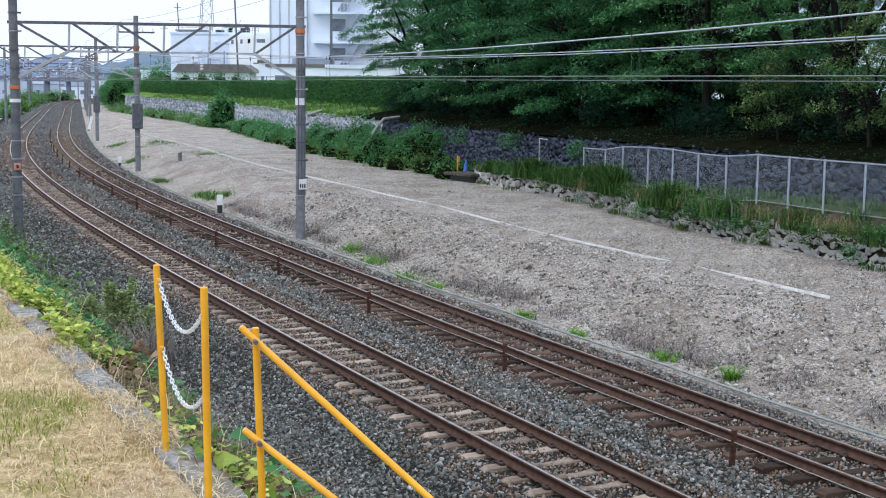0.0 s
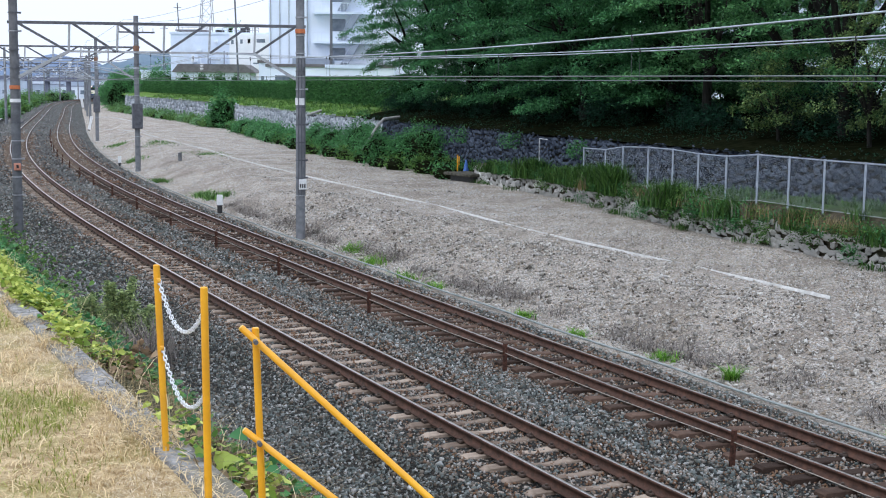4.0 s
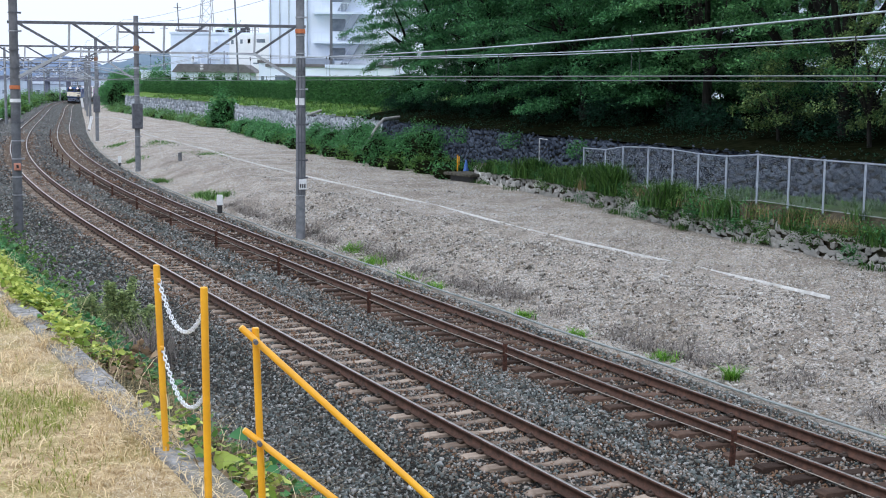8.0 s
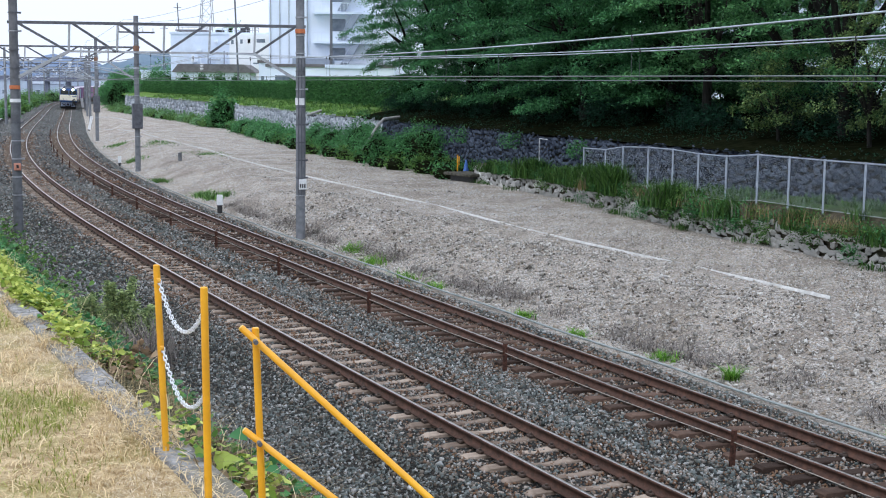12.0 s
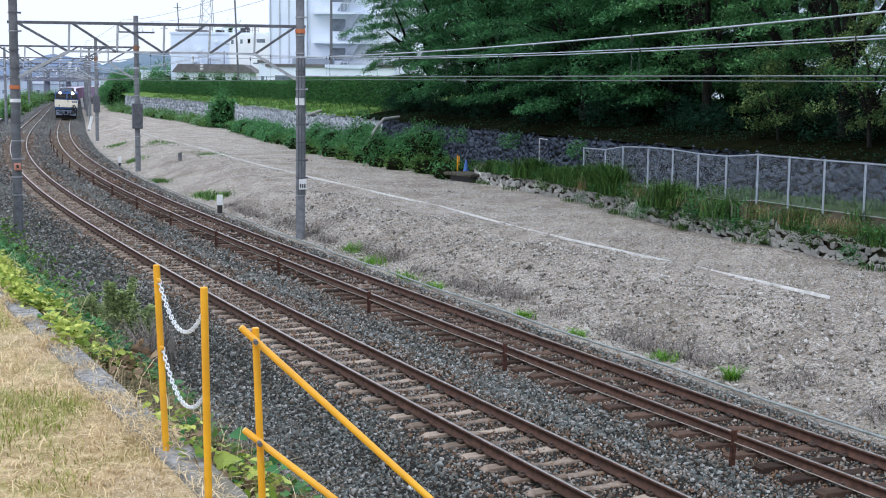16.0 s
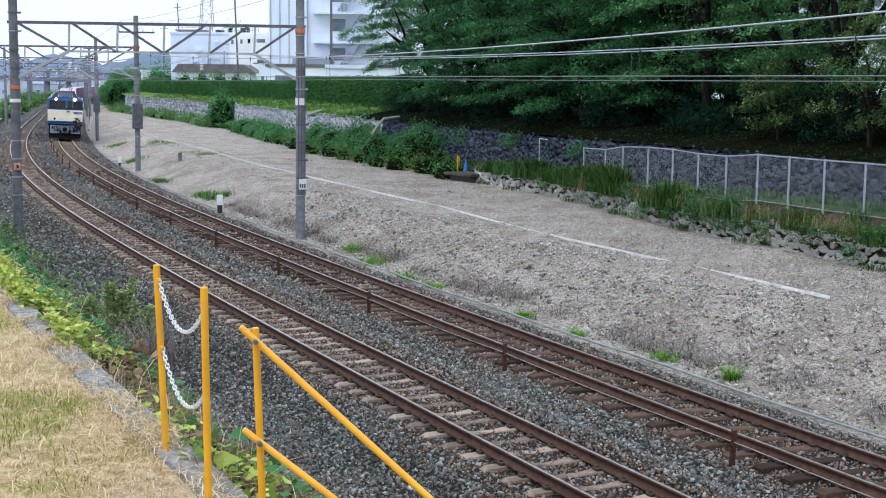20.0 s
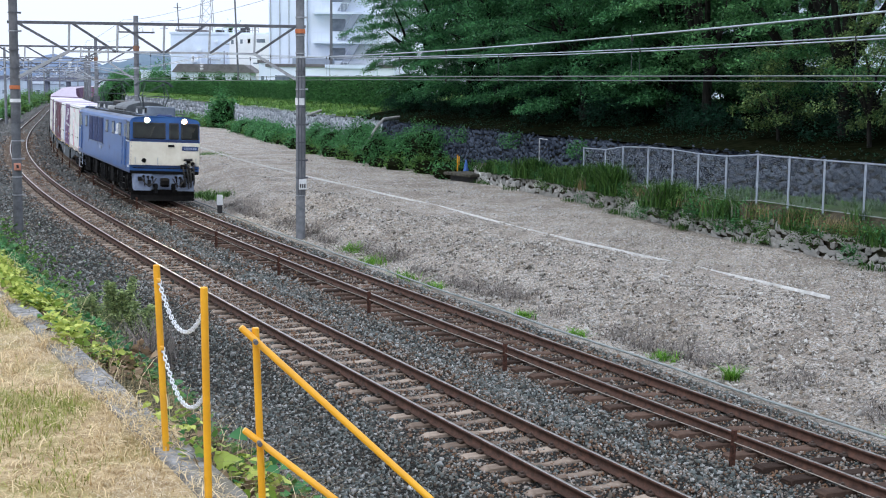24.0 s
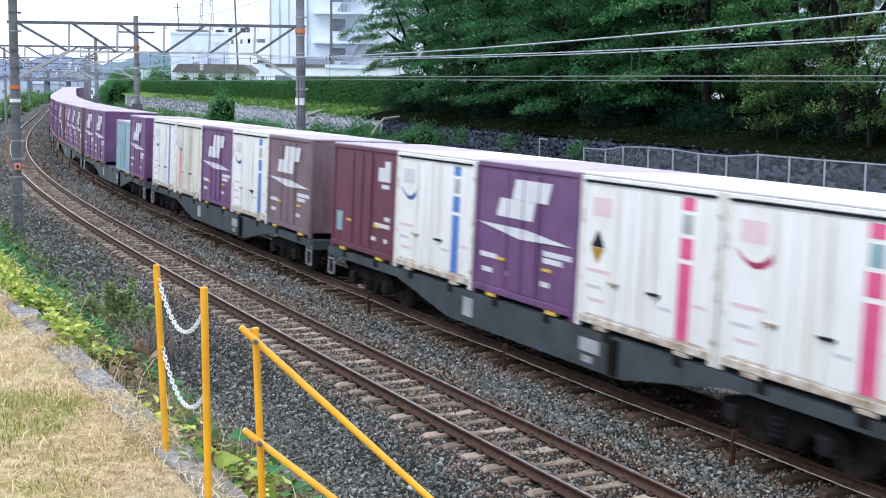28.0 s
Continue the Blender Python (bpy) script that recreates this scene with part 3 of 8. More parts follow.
octa = np.array([(1, 0, 0), (-1, 0, 0), (0, 1, 0), (0, -1, 0), (0, 0, 1), (0, 0, -1)], float) * 0.72
# far stones: tones lifted and flattened to carry the haze
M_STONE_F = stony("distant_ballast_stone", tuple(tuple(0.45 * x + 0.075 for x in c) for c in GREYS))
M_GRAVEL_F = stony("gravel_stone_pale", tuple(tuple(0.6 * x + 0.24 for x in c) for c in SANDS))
BST = "loose angular grey ballast stones beside the tracks"
stones("ballast_stones", BST, M_STONE, 92000, (-7, 9), (-2.3, 7.7), 0.0335, 1, clip=lambda s, l, r: ~near_rail(s, l, r) | (r.random(len(s)) < 0.08))
stones("ballast_stones", BST, M_STONE, 34000, (9, 20), (-2.3, 7.7), 0.037, 8, clip=lambda s, l, r: ~near_rail(s, l, r) | (r.random(len(s)) < 0.08))
stones("ballast_stones", BST, M_STONE, 40000, (20, 55), (-2.3, 7.7), 0.05, 2, power=1.3, clip=lambda s, l, r: ~near_rail(s, l, r) | (r.random(len(s)) < 0.08))
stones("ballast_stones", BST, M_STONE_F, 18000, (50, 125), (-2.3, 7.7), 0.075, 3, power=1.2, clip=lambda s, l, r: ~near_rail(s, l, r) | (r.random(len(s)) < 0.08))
stones("rusty_ballast_stones", "rust-stained brown ballast stones between the rails", M_STONE_B, 60000, (-7, 18), (-1.6, 5.2), 0.03, 4, clip=near_rail)
stones("rusty_ballast_stones", "rust-stained brown ballast stones between the rails", M_STONE_B, 26000, (18, 55), (-1.6, 5.2), 0.045, 5, power=1.4, clip=near_rail)
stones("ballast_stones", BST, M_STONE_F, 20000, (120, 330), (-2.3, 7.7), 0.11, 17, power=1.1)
stones("rusty_ballast_stones", "rust-stained brown ballast stones between the rails", M_STONE_B, 9000, (55, 130), (-1.6, 5.2), 0.07, 9, power=1.2, clip=near_rail)
stones("gravel_stones", "small pale stones strewn over the gravel ground", M_GRAVEL_S, 42000, (-6, 30), (-12.8, -2.6), 0.034, 6, sink=0.4)
stones("gravel_stones", "coarser pale broken stones on the gravel bank", M_GRAVEL_S, 6000, (-6, 40), (-7.2, -2.7), 0.055, 26, sink=0.4)
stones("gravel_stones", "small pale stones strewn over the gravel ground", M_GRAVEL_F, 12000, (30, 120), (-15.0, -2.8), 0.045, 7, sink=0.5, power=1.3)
M_CLOD = stony("earthy_clod", ((0.05, 0.042, 0.036), (0.11, 0.095, 0.08), (0.16, 0.145, 0.125), (0.20, 0.165, 0.125), (0.26, 0.245, 0.22)))
stones("earth_clods", "brown-grey clods and coarse stones on the gravel bank", M_CLOD, 6000, (-7, 45), (-8.0, -2.8), 0.03, 27, sink=0.3)
stones("earth_clods", "brown-grey clods and coarse stones on the gravel bank", M_CLOD, 9000, (-7, 40), (-6.6, -2.7), 0.055, 14, sink=0.55, clip=lambda s, l, r: np.sin(s * 1.3 + l * 2) + np.sin(s * 3.7 - l * 4) + r.normal(size=len(s)) > 0.3)
stones("earth_clods", "brown-grey clods and coarse stones on the gravel bank", M_CLOD, 5000, (-6, 70), (-13.5, -6.4), 0.04, 15, sink=0.5, clip=lambda s, l, r: np.sin(s * 0.7 + l * 1.5) + np.sin(s * 1.9 - l * 3) + r.normal(size=len(s)) > 0.9)


# ---- stone walls ----
def stone_wall(name, label, s0, s1, latf, z0, z1, material, size, lean, seed, parts_until=0, core=None, stone_top=None):
    """A wall of rounded field stones; the outer face is stone by stone, before a solid core."""
    core = core or M_MORTAR
    w = thing(name, label, "stone wall", kind="structure")
    ss = np.arange(s0, s1 + 0.01, 1.0)
    rows = []
    for d, zz in ((0.1, z0 - 0.4), (0.08 + lean, z1 - 0.05), (0.6 + lean, z1 - 0.03), (0.6 + lean, z0 - 0.4)):
        lat = np.array([latf(s) for s in ss]) - d
        x, y, _ = line_at(ss, lat)
        rows.append(np.stack([x, y, 0 * x + zz], -1))
    v = np.stack(rows, 1)
    idx = np.arange(len(ss) * 4).reshape(-1, 4)
    f = np.concatenate([np.stack([idx[:-1, j], idx[:-1, (j + 1) % 4], idx[1:, (j + 1) % 4], idx[1:, j]], -1) for j in range(4)])
    raw("core", v.reshape(-1, 3), f, core, w)
    rng = random.Random(seed)
    shapes = []
    for k in range(10):
        # an irregular angular stone: a polygon with a chamfered, slightly domed face
        bm = fresh()
        c = rng.randrange(4, 7)
        ang = [2 * math.pi * (a + rng.uniform(-0.3, 0.3)) / c + 0.4 for a in range(c)]
        rad = [0.5 * rng.uniform(0.95, 1.3) for a in range(c)]
        rings = []
        for q, dep in ((0.97, -0.3), (1.04, 0.12), (0.78, 0.26)):
            rings.append([bm.verts.new((rd * q * math.cos(a), dep + rng.uniform(-0.04, 0.04), rd * q * math.sin(a))) for a, rd in zip(ang, rad)])
        mid = bm.verts.new((rng.uniform(-0.1, 0.1), 0.31, rng.uniform(-0.1, 0.1)))
        for u, w2 in zip(rings, rings[1:]):
            for a in range(c):
                bm.faces.new((u[a], u[(a + 1) % c], w2[(a + 1) % c]))
                bm.faces.new((u[a], w2[(a + 1) % c], w2[a]))
        for a in range(c):
            bm.faces.new((rings[-1][a], rings[-1][(a + 1) % c], mid))
        bmesh.ops.recalc_face_normals(bm, faces=bm.faces[:])
        me = bpy.data.meshes.new("stone")
        bm.to_mesh(me)
        bm.free()
        me.materials.append(material)
        shapes.append(me)
    joined_v, joined_f, nv = [], [], 0
    s = s0
    n_parts = 0
    stone_top = stone_top or z1
    rows_n = max(2, int(round((stone_top - z0) / (size * 0.86))))
    hz = (stone_top - z0) / rows_n
    for r in range(rows_n):
        s = s0 + rng.random() * size
        while s < s1:
            wd = size * rng.uniform(0.9, 2.3)
            t = (r + 0.5) / rows_n
            m = place(s + wd / 2, latf(s) - lean * t, z0 + hz * (r + 0.5) + rng.uniform(-0.1, 0.1)) @ Matrix.Rotation(rng.uniform(-0.45, 0.45) + math.pi * rng.randrange(2), 4, "Y") @ Matrix.Diagonal((wd, size * rng.uniform(0.35, 0.7), hz * rng.uniform(0.95, 1.3), 1))
            me = shapes[rng.randrange(10)]
            if n_parts < 300 and s < parts_until:
                ob = new("stone", me)
                ob.parent = w
                ob.matrix_basis = m
                n_parts += 1
            else:
                mm = np.array(m)
                co = np.empty(len(me.vertices) * 3)
                me.vertices.foreach_get("co", co)
                co = co.reshape(-1, 3) @ mm[:3, :3].T + mm[:3, 3]
                fi = np.array([p.vertices[:] for p in me.polygons])
                joined_v.append(co)
                joined_f.append(fi + nv)
                nv += len(co)
            s += wd * 0.97
    if joined_v:
        tagged(raw("stones", np.concatenate(joined_v), np.concatenate(joined_f), material, w), kind="stuff")
    return w


stone_wall("stone_wall_low", "low pale rubble wall overgrown with grass", 6, 47, low_wall_lat, 0.1, 1.15, M_ROCK2, 0.2, 0.35, 11, 40, M_EARTH, 0.95)
stone_wall("stone_wall_high", "grey rounded-stone retaining wall below the trees, their shade in its colour", 10, 68, high_wall_lat, 0.9, 2.62, M_ROCK, 0.15, 0.25, 12, 36)
stone_wall("stone_wall_middle", "pale grey stone retaining wall half hidden by ivy", 68, 120, high_wall_lat, 0.6, 2.66, M_ROCK3, 0.26, 0.25, 16, 0)
stone_wall("stone_wall_far", "pale stone retaining wall below the hedge", 120, 212, high_wall_lat, 0.6, 2.62, M_ROCK3, 0.5, 0.25, 13, 0, M_CONC)


# ---- overhead line ----
RIGHT_POLES = (32.0, 69.0, 113.0, 157.0, 200.0, 244.0, 288.0)
LEFT_LAT, RIGHT_LAT = 6.33, -2.95


def ring(bm, z, r, h=0.05, seg=16):
    tube(bm, (0, 0, z - h / 2), (0, 0, z + h / 2), r, seg=seg)


def pole(s, lat, z0, top, label, near=False, material=None):
    p = thing("catenary_pole", label, "utility pole", place(s, lat, z0), group="poles along the railway")
    h = top - z0
    bm = fresh()
    tube(bm, (0, 0, -0.5), (0, 0, h), 0.165, 0.142, seg=20 if near else 10)
    part("shaft", bm, material or M_POLE, p)
    for z in (np.arange(1.4, h - 0.2, 0.62) if near else np.arange(2.0, h, 1.6)):
        bm = fresh()
        ring(bm, z, 0.177, 0.035)
        if near and random.random() < 0.6:
            box(bm, -0.03, 0.03, -0.27, -0.15, z - 0.03, z + 0.03)
        part("clamp", bm, M_STEEL_D if random.random() < 0.6 else M_STEEL, p)
    return p


def banded(p, z, h, material, name="band"):
    bm = fresh()
    ring(bm, z, 0.178, h)
    part(name, bm, material, p)


p = pole(RIGHT_POLES[0], RIGHT_LAT, -0.42, 9.0, "grey round concrete catenary pole with metal clamps", True)
banded(p, 7.12, 0.15, M_ORANGE)
banded(p, 4.69, 0.24, M_WHITE)
bm = fresh()
box(bm, -0.24, -0.19, -0.15, 0.12, 1.62, 1.98, 0.01)
plate = part("number_plate", bm, M_WHITE, p, "small white plate with dark marks")
for k in range(3):
    bm = fresh()
    box(bm, -0.245, -0.24, -0.11 + 0.08 * k, -0.06 + 0.08 * k, 1.68, 1.82)
    part("mark", bm, M_BLACK, plate)
bm = fresh()
for dy in (-0.12, 0.0, 0.12):
    tube(bm, (-0.16, dy, 1.4), (-0.16, dy, 6.2), 0.018, seg=6)
part("cable", bm, M_STEEL_D, p)
p = pole(34.8, LEFT_LAT, -0.42, 9.0, "dark grey concrete catenary pole with clamps and cables", True, M_POLE_D)
banded(p, 5.08, 0.13, M_ORANGE)
banded(p, 4.63, 0.12, M_WHITE)
bm = fresh()
box(bm, -0.23, -0.18, -0.12, 0.12, 2.25, 2.5, 0.01)
plate = part("number_plate", bm, surf("faded_red_plate", (0.5, 0.2, 0.13), (0.62, 0.3, 0.22), 6), p, "faded pink-orange plate")
bm = fresh()
box(bm, -0.235, -0.23, -0.04, 0.04, 2.33, 2.44)
part("mark", bm, M_BLACK, plate)
for s in RIGHT_POLES[1:]:
    p = pole(s, RIGHT_LAT, -0.42, 8.8, "grey concrete catenary pole beside the far track", s < 80)
    if s < 120:
        bm = fresh()
        box(bm, -0.28, 0.28, -0.3, 0.3, 2.5, 4.0, 0.02)
        part("equipment_box", bm, M_STEEL_D, p, "grey equipment box strapped round the pole")
        banded(p, 7.3, 0.3, surf("rusty_band", (0.18, 0.09, 0.06), (0.3, 0.16, 0.1), 6))
    # cantilever that carries the wires
    bm = fresh()
    tube(bm, (0, 0.15, 5.6), (0, 3.0, 6.2), 0.03, seg=6)
    tube(bm, (0, 0.15, 6.7), (0, 3.0, 6.25), 0.025, seg=6)
    tube(bm, (0, 0.15, 5.5), (0, 2.6, 5.35), 0.022, seg=6)
    part("cantilever", bm, M_STEEL, p, "pale steel cantilever arm")
    for z in (8.2,):
        bm = fresh()
        box(bm, -0.05, 0.05, -1.1, 1.1, z, z + 0.09)
        part("cross_arm", bm, M_STEEL_D, p)
        for dy in (-1.0, -0.4, 0.4, 1.0):
            bm = fresh()
            tube(bm, (0, dy, z + 0.09), (0, dy, z + 0.3), 0.05, 0.03, seg=8)
            part("insulator", bm, M_WHITE, p)
for s in (71.8, 116.0, 157.5, 200.0, 244.0):
    pole(s, 6.9, -0.42, 8.8, "grey concrete catenary pole beside the near track", False)


def portal(sa, la, sb, lb, z_top, z_low, detail=True):
    """A truss beam over both tracks from pole to pole, with knee braces."""
    a, b = spot(sa, la, 0), spot(sb, lb, 0)
    g = thing("portal_beam", "grey steel truss beam spanning both tracks between poles", "gantry beam", group="beams over the tracks")

    def at(f, z):
        return a.lerp(b, f) + Vector((0, 0, z))

    def bar(name, p, q, r, mat):
        bm = fresh()
        d = q - p
        m = Matrix.Translation((p + q) / 2) @ d.to_track_quat("X", "Z").to_matrix().to_4x4()
        box(bm, -d.length / 2, d.length / 2, -r, r, -r, r, 0, m)
        return part(name, bm, mat, g)
    bar("top_chord", at(-0.02, z_top), at(1.02, z_top), 0.05, M_STEEL_D)
    bar("bottom_chord", at(0.185, z_low), at(0.84, z_low), 0.035, M_STEEL)
    for f in (0.188, 0.355, 0.517, 0.677, 0.836):
        bar("post", at(f, z_low), at(f + 0.004, z_top), 0.035, M_STEEL)
    for f, h in ((0.01, 0.185), (0.2, 0.352), (0.36, 0.514), (0.665, 0.522), (0.82, 0.68), (0.985, 0.84)):
        bar("diagonal", at(f, z_top), at(h, z_low), 0.04, M_STEEL_D)
    for f, h in ((0.188, 0.012), (0.836, 0.99)):
        bar("knee_brace", at(f, z_low), at(h, 5.0), 0.05, M_STEEL)
    for f in (0.16, 0.62) if detail else ():
        for k, dz in enumerate((0.0, -0.3)):
            bm = fresh()
            p = at(f + 0.03 * k, z_low - 0.28 + dz)
            for j in range(5):
                tube(bm, p + Vector((0, 0, 0.05 * j)), p + Vector((0, 0, 0.05 * j + 0.025)), 0.07, 0.03, seg=10)
            part("insulator", bm, M_WHITE, g, "white ribbed insulator")
    return g


portal(34.8, LEFT_LAT, 32.0, RIGHT_LAT, 6.86, 5.9)
for s, sl in ((69.0, 71.8), (113.0, 116.0), (157.0, 157.5), (200.0, 200.0), (244.0, 244.0)):
    portal(sl, 6.9, s, RIGHT_LAT, 6.93, 6.05, s < 120)

SUPPORTS = (-12.0, 32.0, 69.0, 113.0, 157.0, 200.0, 244.0, 288.0)


def sag(s, high, low):
    for a, b in zip(SUPPORTS, SUPPORTS[1:]):
        if a <= s <= b or b == SUPPORTS[-1]:
            t = 2 * (s - a) / (b - a) - 1
            return low + (high - low) * min(1.2, t * t)


def wire(name, label, lat, zf, r, parent=None, s0=-14.0, s1=286.0, material=None):
    ss = np.concatenate([np.arange(s0, 70, 1.0), np.arange(70, s1, 4.0)])
    k = 6
    th = np.interp(ss, _S, _th)
    x, y, _ = line_at(ss, lat + 0 * ss)
    z = np.array([zf(s) for s in ss])
    ang = np.arange(k) * 2 * math.pi / k
    v = np.stack([x[:, None] - np.sin(th)[:, None] * r * np.cos(ang), y[:, None] + np.cos(th)[:, None] * r * np.cos(ang), z[:, None] + r * np.sin(ang)], -1)
    idx = np.arange(len(ss) * k).reshape(len(ss), k)
    f = np.concatenate([np.stack([idx[:-1, j], idx[:-1, (j + 1) % k], idx[1:, (j + 1) % k], idx[1:, j]], -1) for j in range(k)])
    ob = raw(name, v.reshape(-1, 3), f, material or M_WIRE, parent)
    if label:
        tagged(ob, label, "overhead wire", group="overhead wires")
    return ob


M_PANTOW = surf("contact_copper_grey", (0.11, 0.135, 0.13), (0.19, 0.215, 0.21), 5, 0.5, metal=0.4)


def overhead(lat, contact, low, high, rise, first):
    o = thing("overhead_line", "pale messenger wire with thin droppers and contact wire above a track", "overhead line", group="overhead wires")
    wire("messenger_wire", "", lat, lambda s: sag(s, high, low), 0.0105, o)
    wire("contact_wire", "", lat, lambda s: contact + rise * min(1.0, max(0.0, (34.0 - s) / 16.0)), 0.009, o, material=M_PANTOW)
    for s in np.arange(first, 110, 5.0):
        bm = fresh()
        zt = sag(s, high, low)
        tube(bm, spot(s, lat, contact), spot(s, lat, zt), 0.0028, seg=5)
        d = part("dropper", bm, M_STEEL_D, o)
        bm = fresh()
        tube(bm, spot(s, lat, zt - 0.06), spot(s, lat, zt + 0.02), 0.014, seg=6)
        tube(bm, spot(s, lat, contact - 0.01), spot(s, lat, contact + 0.035), 0.01, seg=6)
        part("clamp", bm, M_BLACK, d)
    return o


overhead(0.0, 4.96, 5.51, 5.92, 0.05, -9.35)
overhead(NEAR, 4.96, 5.40, 5.95, 0.07, -9.55)
wire("feeder_wire", "pale feeder wire just below the messenger wire", -0.1, lambda s: sag(s, 5.90, 5.475), 0.0105)
for dz, lat in ((8.4, -3.9), (8.45, -2.2), (7.4, 6.6)):
    wire("power_wire", "thin dark power wire strung between the poles", lat, lambda s, h=dz: sag(s, h + 0.1, h - 0.3), 0.008, s0=40.0, material=M_STEEL_D)

# ---- stakes with a cord between the tracks ----
stake0 = None
for i in range(20):
    s = 1.35 + 6.56 * i - 6.56
    rng = random.Random(i)
    m = place(s, 1.2, -0.3) @ Matrix.Rotation(rng.uniform(-0.04, 0.04), 4, "Y") @ Matrix.Rotation(rng.uniform(-0.03, 0.03), 4, "X")
    if stake0 is None:
        stake0 = thing("stake", "rusty steel stake standing in the ballast between the tracks", "stake", m, group="stakes along the track")
        bm = fresh()
        box(bm, -0.024, 0.024, -0.038, 0.038, -0.2, 0.6, 0.006)
        part("post", bm, M_RUST, stake0)
        bm = fresh()
        tube(bm, (0, -0.045, 0.44), (0, 0.045, 0.44), 0.012, seg=6)
        part("hook", bm, M_RUST, stake0)
    else:
        copy_thing(stake0, m)
wire("cord", "thin pale cord strung from stake to stake", 1.2, lambda s: 0.14 - 0.035 * math.sin(math.pi * ((s - 1.35) / 6.56 % 1.0)), 0.006, s0=-10.0, s1=120.0, material=M_ROPE)
for ob in (wire("cable_pipe", "pale grey-green cable pipe lying along the ballast foot", -2.45, lambda s: -0.44 + 0.012 * math.sin(s * 0.9), 0.024, s0=-12.0, s1=140.0, material=M_PIPE),):
    tagged(ob, category="pipe", group="pipes")

# ---- white markers by the track ----
def marker(x, y, z, h, w, label, tilt=0.0, dark=True):
    k = thing("track_marker", label, "marker post", Matrix.Translation((x, y, z)) @ Matrix.Rotation(tilt, 4, "Y"))
    bm = fresh()
    box(bm, -w / 2, w / 2, -0.05, 0.05, h * 0.3 if dark else 0.0, h, 0.012)
    part("board", bm, M_WHITE, k)
    bm = fresh()
    box(bm, -w * 0.4, w * 0.4, -0.045, 0.045, -0.15, h * 0.3 + 0.01 if dark else 0.03, 0.005)
    part("foot", bm, M_BLACK, k)
    return k


marker(-9.3, 55.8, -0.35, 0.62, 0.24, "short white marker post with a black foot", 0.0)
marker(-20.87, 86.7, -0.5, 0.62, 0.2, "short white marker post with a black foot", 0.0)
marker(-39.0, 148.3, -0.4, 1.5, 0.28, "leaning white board by the track", 0.22, False)
marker(-71.9, 269.2, -0.4, 1.9, 0.5, "leaning white board by the track", -0.15, False)
stump = thing("stub_post", "short dark stub post in the gravel", "post", Matrix.Translation((-16.2, 82.7, 0.2)))
bm = fresh()
tube(bm, (0, 0, -0.1), (0, 0, 0.4), 0.11, seg=10)
part("post", bm, M_POLE_D, stump)

# ---- the pale line across the gravel ----
def strip(name, label, pts, w, h, material, category):
    """A low strip laid along points (s, lat)."""
    ss = np.arange(pts[0][0], pts[-1][0], 0.5)
    lat = np.interp(ss, [p[0] for p in pts], [p[1] for p in pts])
    rows = []
    for o, dz in ((-w / 2, -0.05), (-w / 2 + 0.01, h), (w / 2 - 0.01, h), (w / 2, -0.05)):
        x, y, _ = line_at(ss, lat + o)
        rows.append(np.stack([x, y, cross(lat, ss) + 0.035 + dz], -1))
    v = np.stack(rows, 1)
    idx = np.arange(len(ss) * 4).reshape(-1, 4)
    f = np.concatenate([np.stack([idx[:-1, j], idx[1:, j], idx[1:, j + 1], idx[:-1, j + 1]], -1) for j in range(3)])
    ob = raw(name, v.reshape(-1, 3), f[:, ::-1], material)
    return tagged(ob, label, category, kind="structure")


strip("edging_strip", "thin dusty white concrete edging across the gravel", ((10.4, -8.42), (16.3, -8.57)), 0.032, 0.03, M_HOSE, "edging")
strip("edging_strip", "thin dusty white concrete edging across the gravel", ((16.4, -8.57), (22.2, -8.62), (26, -8.7), (34, -9.35), (45, -9.3), (57, -9.15), (68, -8.95), (81, -8.95), (98.8, -7.85), (116.8, -6.2), (127, -5.06), (140, -3.68)), 0.06, 0.018, M_HOSE, "edging")
strip("edging_strip", "thin dusty white concrete edging across the gravel", ((143, -8.1), (148.5, -7.56), (163.8, -6.08), (183, -4.34)), 0.14, 0.03, M_HOSE, "edging")


# ---- the freight train; each vehicle's x points the way it runs, its right side to the camera ----
M_BLUE = surf("blue_loco_paint", (0.011, 0.080, 0.27), (0.019, 0.110, 0.345), 1.6, 0.42, 0.05, 90, coat=0.12, stain=(0.016, 0.068, 0.22), stain_scale=1.4, stain_amount=0.7, stretch=(0.6, 1.0, 1.6))
M_BLUE_D = surf("dark_blue_paint", (0.012, 0.03, 0.11), (0.02, 0.045, 0.15), 2, 0.4)
M_CREAM = surf("cream_paint", (0.80, 0.74, 0.60), (0.90, 0.85, 0.72), 2.5, 0.4, coat=0.2, stain=(0.66, 0.58, 0.44), stain_scale=1.6, stain_amount=0.35)
M_ROOF = surf("sooty_roof", (0.018, 0.02, 0.024), (0.05, 0.055, 0.06), 3, 0.85)
# edge tone lifted to hold the sky's grazing sheen
M_ROOF_L = surf("sheen_roof_edge", (0.11, 0.14, 0.22), (0.19, 0.23, 0.32), 2, 0.6, stain=(0.05, 0.06, 0.08), stain_scale=1.0, stain_amount=0.7)
M_HOOD = surf("grey_roof_hood", (0.06, 0.07, 0.08), (0.13, 0.145, 0.155), 2, 0.6, stain=(0.045, 0.05, 0.055), stain_scale=0.8)
M_HOOD_B = surf("brown_grey_roof_hood", (0.045, 0.043, 0.04), (0.09, 0.085, 0.078), 2, 0.75)
M_SKIRT = surf("pale_blue_grey_skirt", (0.22, 0.28, 0.42), (0.33, 0.40, 0.55), 3, 0.6, stain=(0.14, 0.15, 0.18), stain_scale=2.0)
M_UNDER = surf("soft_black", (0.004, 0.0038, 0.0038), (0.014, 0.013, 0.0125), 5, 0.9)
